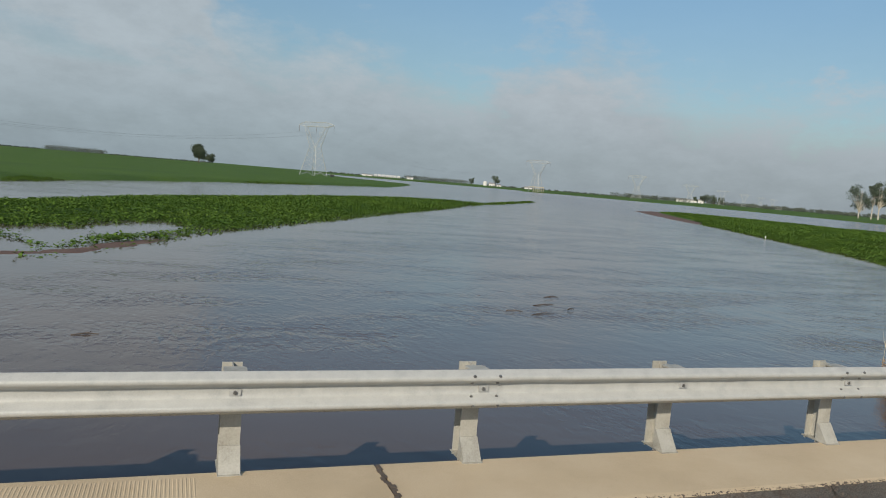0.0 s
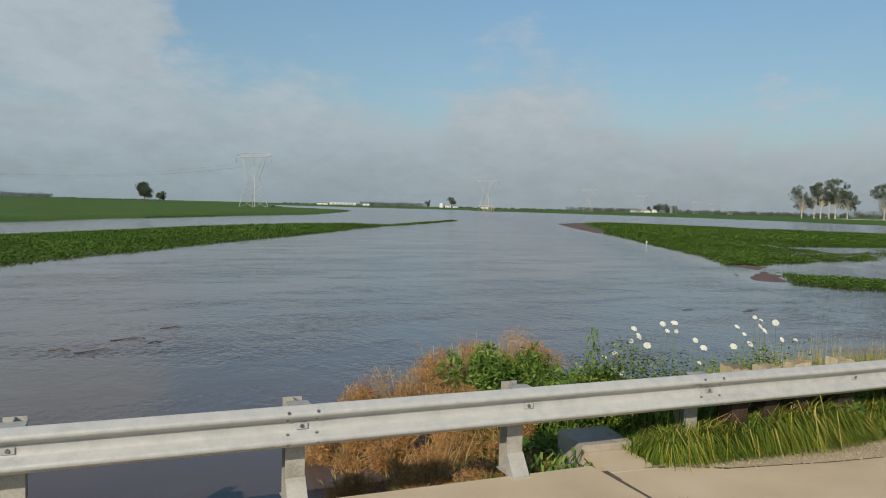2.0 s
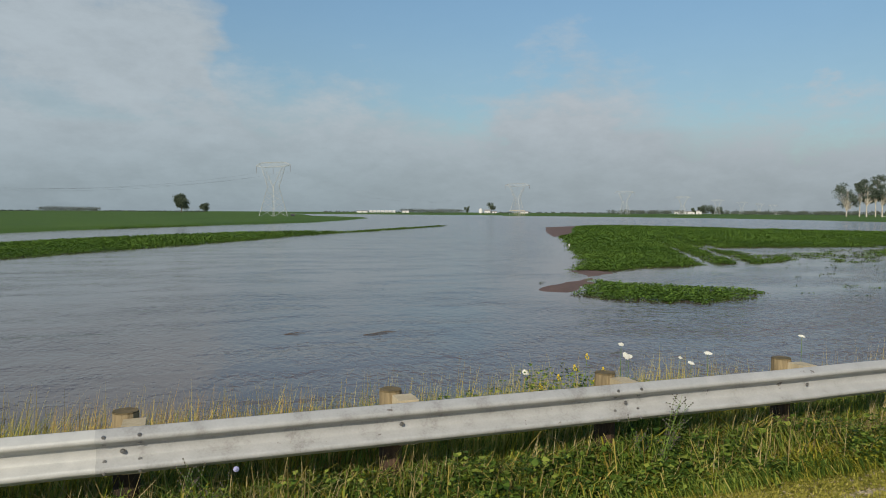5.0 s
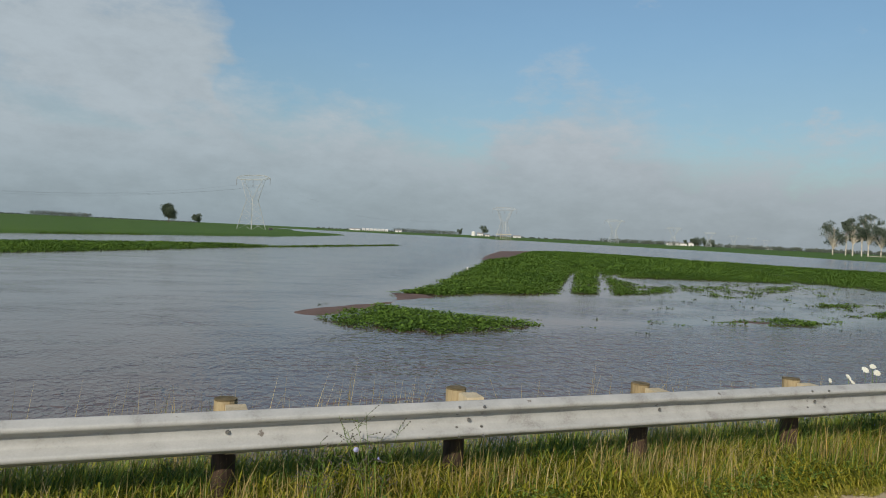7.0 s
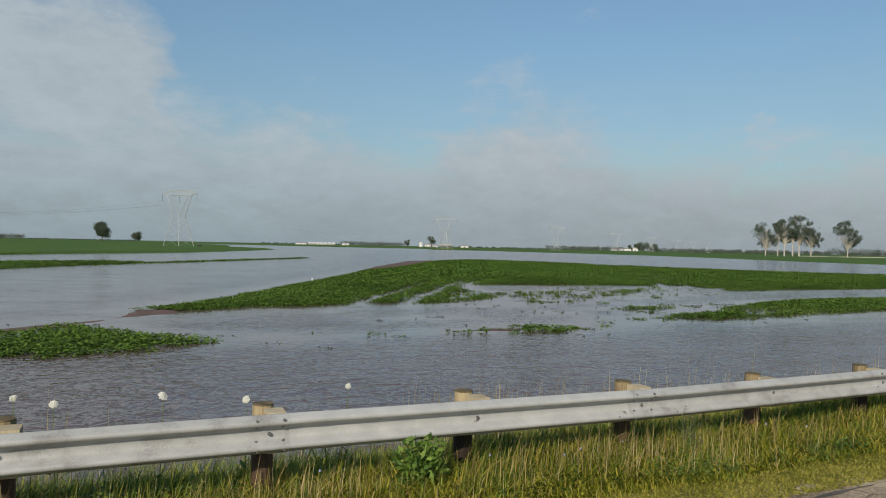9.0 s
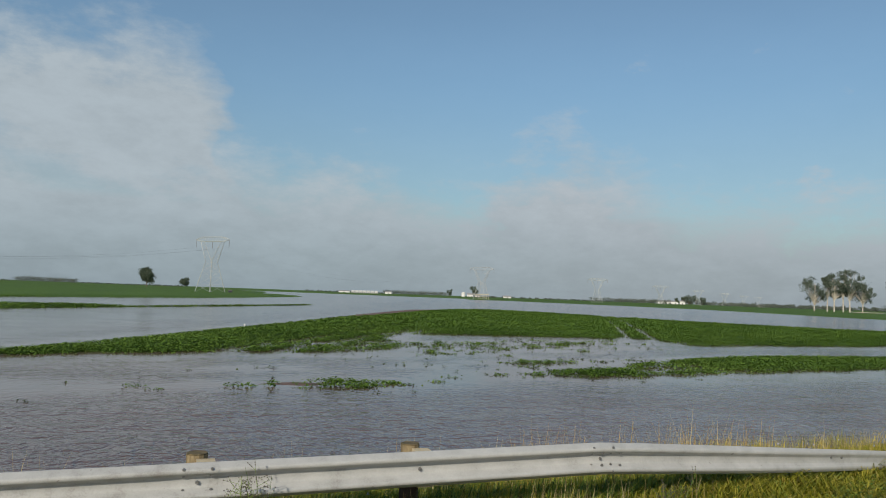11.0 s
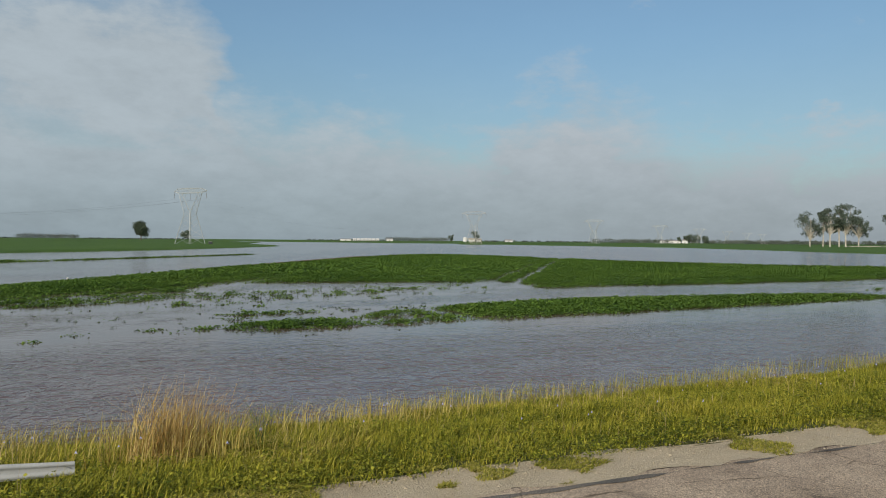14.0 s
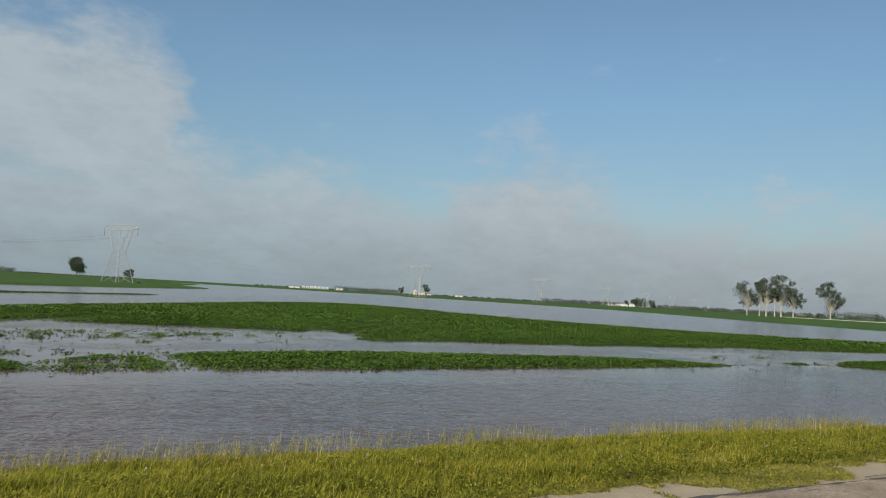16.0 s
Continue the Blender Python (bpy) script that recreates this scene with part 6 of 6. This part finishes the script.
    for k, (x, y, h, wide, flowers) in enumerate(((24.9, 5.15, 0.85, 0.3, 0), (31.1, 5.35, 0.75, 0.2, 0), (31.5, 5.3, 0.9, 0.32, 1), (48.15, 6.25, 0.85, 0.24, 1), (44.3, 6.1, 0.65, 0.2, 0), (47.95, 6.2, 0.8, 0.12, 0),
                                                  (16.1, 5.3, 0.9, 0.22, 0), (17.1, 5.24, 0.9, 0.3, 0), (16.6, 5.26, 0.85, 0.25, 0), (52.2, 6.45, 0.5, 0.25, 1), (56.3, 7.2, 0.4, 0.25, 1), (21.5, 5.2, 0.7, 0.2, 1),
                                                  (30.1, 6.4, 0.9, 0.12, 0), (30.5, 6.5, 1.0, 0.12, 0), (28.6, 6.4, 0.9, 0.12, 0), (60.6, 9.1, 0.6, 0.2, 1))):
        sprig(x, y, h, wide, 500 + k, flowers)
    dots = thing("goldenrod", "small yellow flowers behind the guardrail", "flower", at=(24.85, 6.4, float(ground_z(24.85, 6.4))))
    st, fl = Shape(), Shape()
    g = float(ground_z(24.85, 6.4))
    for dx, z in ((0, 0.70), (0.13, 0.80), (-0.17, 0.62), (0.31, 0.66), (-0.36, 0.55), (0.22, 0.56)):
        st.tube([(dx * 0.4, 0, 0), (dx, 0, z - g)], [0.003, 0.002], 4)
        for k in range(9):
            a, q = k * 2.4, 0.006 * math.sqrt(k)
            cx, cy, cz = dx + 1.3 * q * math.cos(a), q * math.sin(a), z - g - 0.006 * k + 0.02
            fl.tube([(cx, cy, cz), (cx, cy, cz + 0.012)], [0.004, 0.008], 5)
    part("stems", st, WEED, dots)
    part("blossoms", fl, YELLOW, dots, "bright yellow blossoms")
    # pale blue and white dots of flowers through the grass
    x, y, z, s, q = scatter(26, 92, 170, 200, 0.1, 0.95)
    P, F = [], []
    for k in range(len(x)):
        h = z[k] + 0.22 + 0.2 * q.random()
        w = 0.014
        P += [(x[k] - w, y[k], h), (x[k], y[k] - w, h + 0.012), (x[k] + w, y[k], h), (x[k], y[k] + w * 0.4, h + 0.03)]
        F.append((4 * k, 4 * k + 1, 4 * k + 2, 4 * k + 3))
    single("blue_blossoms", bulk("blue_blossoms", np.array(P), np.array(F), BLUE), BLUE, "tiny pale blue blossoms scattered in the grass", "flowers", "stuff")

    # flotsam on the water
    for n, (x, y, l, a) in enumerate(((25.9, 17.5, 0.5, 0.1), (23.8, 17.9, 0.5, 0.1), (8.3, 16.7, 0.7, 0.3), (-1.7, 12.9, 0.4, 0.2), (7.7, 15.5, 0.7, 0.3), (9.2, 18.0, 0.5, 0.2), (25.6, 17.3, 0.6, 0.1), (7.1, 15.8, 0.4, -0.2), (8.8, 16.2, 0.3, 0.5))):
        d = thing("flotsam", "dark twig drifting on the brown flood water", "driftwood", "drifting twigs", at=(x, y, WATER_Z))
        c, s = math.cos(a) * l / 2, math.sin(a) * l / 2
        part("stick", Shape().tube([(-c, -s, 0.005), (0.1 * c, 0.15 * s + 0.03, 0.02), (c, s, 0.008)], [0.008, 0.012, 0.004], 6), DRIFT, d)
        part("twig", Shape().tube([(0.1 * c, 0.15 * s + 0.03, 0.02), (0.5 * c, 0.5 * s + 0.12, 0.03)], [0.006, 0.003], 5), DRIFT, d)


build_flowers()

# ---- pylons and wires ----
LINE = [(-150, 178), (62, 367), (275.8, 557.4), (464.3, 696.7), (668, 873.4), (868, 1050), (1068, 1226), (1268, 1402), (1468, 1578)]
TURN = math.atan2(0.659, 0.752) + math.pi / 2     # crossarms lie across the line


def build_pylons():
    TALL = 1.06
    base = float(WATER_Z + 0.1)
    first = thing("pylon", "pale steel lattice pylon with three insulator strings", "pylon", "pylons of the power line")
    W0, W1, Z1, W2, Z2 = 4.5, 1.8, 13.4, 6.2, 22.4

    def half(z):
        return (W0 + (W1 - W0) * z / Z1) if z <= Z1 else W1 + (W2 - W1) * (z - Z1) / (Z2 - Z1)

    def deep(z):
        return (W0 + (W1 - W0) * z / Z1) if z <= Z1 else W1 * (1 - 0.45 * (z - Z1) / (Z2 - Z1))

    for sx in (-1, 1):
        for sy in (-1, 1):
            leg = Shape().tube([(sx * half(z), sy * deep(z), z) for z in (-0.3, Z1, Z2)], [0.15, 0.13, 0.09], 4)
            part("leg", leg, PYLON, first)
    levels = [0, 3.6, 6.8, 9.4, 11.5, Z1, 15.2, 17.4, 19.8, Z2]
    for k, (a, b) in enumerate(zip(levels, levels[1:])):
        for sides in ((-1, 1),) if b <= Z1 else ((-1,), (1,)):
            s = Shape()
            for sy in (-1, 1):
                for sx in sides:
                    s.tube([(sx * half(a), sy * deep(a), a), (-sx * half(b) if b <= Z1 else sx * half(b) * 0.55, sy * deep(b), b)], 0.045, 3, False)
                    s.tube([(sx * half(a), sy * deep(a), a), (sx * half(b), -sy * deep(b), b)], 0.042, 3, False)
                    s.tube([(sx * half(b), sy * deep(b), b), (0 if b <= Z1 else sx * half(b) * 0.55, sy * deep(b), b)], 0.042, 3, False)
            part("bracing", s, PYLON, first)
    arm = Shape()
    for sy in (-1, 1):
        arm.tube([(-10.2, 0, 23.2), (-W2, sy * 1.0, Z2), (0, sy * 1.0, Z2), (W2, sy * 1.0, Z2), (10.2, 0, 23.2)], 0.09, 4)
        arm.tube([(-10.2, 0, 23.2), (-W2, sy * 1.0, 24.4), (0, sy * 1.0, 24.4), (W2, sy * 1.0, 24.4), (10.2, 0, 23.2)], 0.09, 4)
        for k in range(-9, 9):
            x = k * 1.0
            arm.tube([(x, sy * max(0.1, 1.0 - max(0, abs(x) - W2) / 6), Z2 + max(0, abs(x) - W2) * 0.13), (x + 1.0, sy * max(0.1, 1.0 - max(0, abs(x + 1) - W2) / 6), 24.4 - max(0, abs(x + 1) - W2) * 0.2)], 0.045, 3, False)
    part("crossarm", arm, PYLON, first)
    for x in (-10.0, 0, 10.0):
        ins = Shape().tube([(x, 0, 23.0 if x else 22.3), (x, 0, 19.9 if x else 19.2)], [0.05, 0.05], 5)
        for k in range(8):
            ins.tube([(x, 0, (22.7 if x else 22.0) - k * 0.33), (x, 0, (22.6 if x else 21.9) - k * 0.33)], [0.17, 0.11], 8)
        part("insulator", ins, INSULATOR, first, "dark insulator string")
    spots = [Matrix.Translation((x, y, base)) @ Matrix.Rotation(TURN, 4, "Z") for x, y in LINE]
    first.matrix_basis = spots[0] @ Matrix.Scale(TALL, 4)
    for m in spots[1:]:
        copy_thing(first, m)
    # the equipment platform at the foot of the second pylon in view
    hut = thing("pylon_platform", "pale steel platform at the foot of a pylon", "platform", at=(275.8, 557.4, base))
    part("deck", Shape().box((-4.8, -4.8, 4.0), (4.8, 4.8, 4.6)), PATH_CLAY, hut)
    for k in range(6):
        x = -4.5 + 1.8 * k
        part("strut", Shape().tube([(x, -4.6, -0.2), (x, -4.6, 4.0)], 0.16, 5), PATH_CLAY, hut)
    for k, (a, b) in enumerate(zip(LINE, LINE[1:])):
        span = thing("power_cable", "thin grey power cables sagging between the pylons", "cable", "cables of the power line")
        side = Vector((math.cos(TURN), math.sin(TURN), 0))
        for off, z0 in ((-10.0 * TALL, 19.9 * TALL), (0, 19.2 * TALL), (10.0 * TALL, 19.9 * TALL)):
            pts = []
            for s in range(25):
                t = s / 24
                p = Vector((a[0] + (b[0] - a[0]) * t, a[1] + (b[1] - a[1]) * t, 0)) + side * off
                pts.append((p.x, p.y, base + z0 - 11.5 * 4 * t * (1 - t)))
            part("conductor", Shape().tube(pts, 0.016 if k == 0 else 0.010, 4, False), WIRE, span)


build_pylons()


# ---- trees ----
def build_tree(x, y, tall, wide, seed, name="tree", label="dark green broad-leaved tree in the far field", lobes=9, bare=0.3, bark=DARK_BARK, leaf=TREE_LEAF, leaves=260, size=0.75, dead=0, base=-0.35, trunk=0.02, group="", fill=0.35, lobe=0.2):
    r = random.Random(seed)
    tree = thing(name, label, "tree", group, at=(x, y, base))
    wood = Shape()
    lean = r.uniform(-0.04, 0.04) * tall
    fork = tall * bare
    wood.tube([(0, 0, -0.3), (lean * 0.3, 0, fork * 0.6), (lean * 0.5, 0, fork), (lean, r.uniform(-0.5, 0.5), tall * 0.8)], [tall * trunk * 1.2, tall * trunk, tall * trunk * 0.85, tall * 0.005], 7)
    clouds, ends = [], []
    for k in range(lobes):
        a = k * 2.4 + r.uniform(-0.5, 0.5)
        h = bare + (1 - bare) * (0.12 + 0.84 * ((k * 0.618 + r.random() * 0.3) % 1.0))
        fall = math.sqrt(max(0.05, 1 - ((h - 0.62) / 0.5) ** 2))
        d = wide / 2 * fall * r.uniform(0.35, 0.85)
        ends.append((lean * h + d * math.cos(a), d * math.sin(a), h * tall))
    for k, (ex, ey, ez) in enumerate(ends):
        s = fork * r.uniform(0.8, 1.3)
        wood.tube([(lean * 0.5, 0, s), (ex * 0.5 + lean * 0.2, ey * 0.5, (s + ez) * 0.52), (ex, ey, ez)], [tall * trunk * 0.5, tall * trunk * 0.3, tall * 0.003], 5)
        rad = wide * lobe * r.uniform(0.75, 1.25)
        for _ in range(3):
            cx, cy, cz = ex + r.uniform(-1, 1) * rad * 0.8, ey + r.uniform(-1, 1) * rad * 0.8, min(ez + r.uniform(-0.7, 0.7) * rad, tall)
            q = rad * r.uniform(0.45, 0.85)
            clouds.append(leafy("", leaf, (cx, cy, cz), (q, q, q), leaves // 3, size, seed * 31 + k * 3 + _))
    core = tall * (bare + 1) / 2
    clouds.append(leafy("", leaf, (lean * 0.8, 0, core), (wide * 0.36, wide * 0.36, tall * (1 - bare) * 0.42), int(leaves * lobes * fill), size, seed * 77))
    for k in range(dead):
        a, h = r.uniform(0, 6.28), tall * r.uniform(0.45, 0.85)
        d = wide * 0.3
        wood.tube([(0, 0, fork), (d * 0.4 * math.cos(a), d * 0.4 * math.sin(a), (fork + h) / 2), (d * math.cos(a), d * math.sin(a), h)], [tall * 0.014, tall * 0.01, tall * 0.004], 5)
    part("trunk", wood, bark, tree, "pale bark" if bark is BARK else "")
    part("crown", merged("crown", leaf, clouds), leaf, tree)
    return tree


def build_trees():
    build_tree(20, 780.6, 17.5, 16.0, 8, lobes=26, bare=0.24, leaves=420, size=0.7, fill=0.7, base=-0.3, trunk=0.03)
    build_tree(61, 1549, 16.5, 20.0, 12, lobes=16, bare=0.14, leaves=340, size=1.1, fill=0.4, base=-0.3, label="small round tree standing in the far field")
    grove = "tall pale-trunked tree with an open ragged crown"
    for n, (x, y, tall, wide, dead, bare) in enumerate(((525.8, 470.1, 27.5, 23, 9, 0.2), (535.0, 459.4, 30.0, 17, 3, 0.3), (532.2, 463.5, 27.0, 13, 2, 0.4), (539.2, 454.8, 22.0, 8, 1, 0.5), (540.6, 456.0, 23.0, 9, 1, 0.5),
                                                        (542.3, 451.4, 32.0, 21, 3, 0.3), (548.0, 445.0, 28.0, 19, 6, 0.24), (565.3, 425.4, 28.0, 23, 6, 0.22))):
        build_tree(x, y, tall, wide, 40 + n, label=grove if n else "tall half-dead tree with bare pale limbs", lobes=30 if wide > 15 else 16, bare=bare, bark=BARK, leaf=GROVE_LEAF, leaves=230 if n else 170, size=0.7, dead=dead + 3, base=0.0, trunk=0.0155, group="grove", fill=0.02, lobe=0.125)
    build_tree(634, 1472.5, 21.5, 19, 60, base=0, size=1.3, leaves=150, label="dark tree beside the white farmhouse")
    build_tree(587, 1491, 14, 13, 61, base=0, size=1.2, leaves=120, bare=0.15, label="dark tree beside the white farmhouse")
    for n, (x, y, tall, wide) in enumerate(((1066, 1350, 16, 15), (1074, 1345, 19.5, 19), (1086, 1337, 18, 20), (1098, 1328, 15, 18), (1054, 1358, 12, 9))):
        build_tree(x, y, tall, wide, 70 + n, base=0.5, size=1.5, leaves=110, bare=0.1, lobes=8, label="dark tree round the white farmstead", group="farmstead trees")


build_trees()


def hedge(points, tall, thick, seed, step, label, size=1.5):
    """A far line of trees: many leaf clumps of uneven height."""
    r = np.random.default_rng(seed)
    clouds = []
    for (ax, ay), (bx, by) in zip(points, points[1:]):
        length = math.hypot(bx - ax, by - ay)
        for k in range(max(2, int(1.6 * length / step))):
            t = (k + r.random()) / max(2, int(1.6 * length / step))
            h = tall * (0.66 + 0.26 * r.random())
            w = h * r.uniform(0.9, 1.7)
            clouds.append(leafy("", HAZED_LEAF, (ax + (bx - ax) * t, ay + (by - ay) * t + r.normal(0, thick), h * 0.52 - 0.3), (w * 0.7, w * 0.6, h * 0.52), 90, size, seed * 999 + len(clouds)))
    single("far_trees", merged("far_trees", HAZED_LEAF, clouds), HAZED_LEAF, label, "trees", "stuff")


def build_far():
    wood = "far line of trees on the horizon, greyed with painted haze"
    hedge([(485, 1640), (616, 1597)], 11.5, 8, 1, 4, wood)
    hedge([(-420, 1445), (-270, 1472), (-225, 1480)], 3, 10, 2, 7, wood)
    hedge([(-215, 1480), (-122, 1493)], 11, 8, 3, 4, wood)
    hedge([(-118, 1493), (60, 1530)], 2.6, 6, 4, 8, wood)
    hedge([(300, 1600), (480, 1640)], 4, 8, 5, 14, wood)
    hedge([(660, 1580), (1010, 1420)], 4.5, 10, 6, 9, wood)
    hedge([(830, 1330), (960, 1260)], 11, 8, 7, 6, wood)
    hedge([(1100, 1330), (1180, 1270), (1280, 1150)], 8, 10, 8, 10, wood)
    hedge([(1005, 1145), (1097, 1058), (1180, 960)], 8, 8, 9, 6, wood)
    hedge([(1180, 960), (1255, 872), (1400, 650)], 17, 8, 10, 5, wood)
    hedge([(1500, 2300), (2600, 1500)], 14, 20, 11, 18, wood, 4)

    def shed(x, y, long, wide, tall, roof, turn, label, doors=1):
        h = thing("farm_building", label, "building", "far farm buildings", at=(x, y, -0.2))
        h.rotation_euler = (0, 0, radians(turn))
        a, b = long / 2, wide / 2
        part("wall", Shape().box((-a, -b, 0), (a, b, tall)), WHITE_PAINT, h)
        v = [(-a - 0.4, -b - 0.5, tall + 0.01), (a + 0.4, -b - 0.5, tall + 0.01), (a + 0.4, b + 0.5, tall + 0.01), (-a - 0.4, b + 0.5, tall + 0.01), (-a - 0.4, 0, tall + roof), (a + 0.4, 0, tall + roof)]
        part("roof", Shape().add(v, [(0, 1, 5, 4), (2, 3, 4, 5), (0, 4, 3), (1, 2, 5), (0, 3, 2, 1)]), ROOF if doors else WHITE_PAINT, h)
        for k in range(max(1, doors)):
            cx = -a + long * (k + 0.5) / max(1, doors)
            part("door", Shape().box((cx - 1.0, -b - 0.08, 0.1), (cx + 1.0, -b - 0.003, min(2.6, tall * 0.7))), DARK_PANE, h, "dark doorway")

    def tank(x, y, rad, tall):
        t = thing("storage_bin", "white round grain bin with a conical roof", "bin", "far farm buildings", at=(x, y, -0.2))
        part("wall", Shape().tube([(0, 0, 0), (0, 0, tall)], rad, 16), WHITE_PAINT, t)
        part("roof", Shape().tube([(0, 0, tall + 0.01), (0, 0, tall + rad * 0.5)], [rad * 1.03, 0.3], 16), WHITE_PAINT, t)

    for k in range(7):
        shed(396 + k * 7.8, 1559 - k * 2.0, 5.6, 6, 4.2, 1.6, -15, "low white shed in a far row of farm buildings", 0)
    shed(378, 1562, 22, 9, 3.4, 1.4, -15, "long low white shed on the far shore")
    shed(478, 1580, 14, 8, 4.0, 2.0, -15, "low white shed on the far shore")
    tank(614, 1481, 4.2, 8.5)
    shed(627, 1476, 12, 9, 5, 3, -20, "white farmhouse behind a pylon", 2)
    shed(642, 1473, 9, 7, 3.5, 2, -20, "small white outbuilding by the farmhouse")
    shed(700, 1450, 16, 8, 3.6, 2.2, -20, "low white shed beside the far shore")
    shed(1041, 1371, 42, 10, 5.0, 2.5, -36, "long low white farm building before dark trees", 4)
    shed(1064, 1352, 11, 9, 6.8, 2.5, -36, "white barn end before dark trees")
    shed(1190, 1262, 14, 8, 4.0, 2.0, -40, "small white house on the horizon")
    # a pale clay bank behind the grove
    v, f = [], []
    for k in range(30):
        t = k / 29
        x, y = 576 + 85 * t, 482 - 70 * t
        h = 0.2 + 0.4 * float(cloudy(x, y, 30))
        v += [(x, y - 2, -0.5), (x, y, h), (x + 1, y + 3, h), (x + 1, y + 5, -0.5)]
    for k in range(29):
        for j in range(3):
            a = 4 * k + j
            f.append((a, a + 4, a + 5, a + 1))
    single("clay_bank", Shape().add(v, f), PATH_CLAY, "pale clay bank across the far field", "bank", "structure")
    marker = thing("drain_marker", "short white plastic drain pipe at the field's edge", "pipe", at=(52.2, 57.0, WATER_Z))
    part("pipe", Shape().tube([(0, 0, -0.2), (0, 0, 0.2), (0.03, -0.02, 0.22)], [0.07, 0.07, 0.05], 10), WHITE_PAINT, marker)
    box = thing("field_box", "dark little pump box in the far field", "box", at=(71, 366.5, -0.35))
    part("body", Shape().box((-0.9, -0.6, 0), (0.9, 0.6, 1.1)), DARK_PANE, box)
    part("lid", Shape().box((-1.0, -0.7, 1.1), (1.0, 0.7, 1.25)), INSULATOR, box)


build_far()
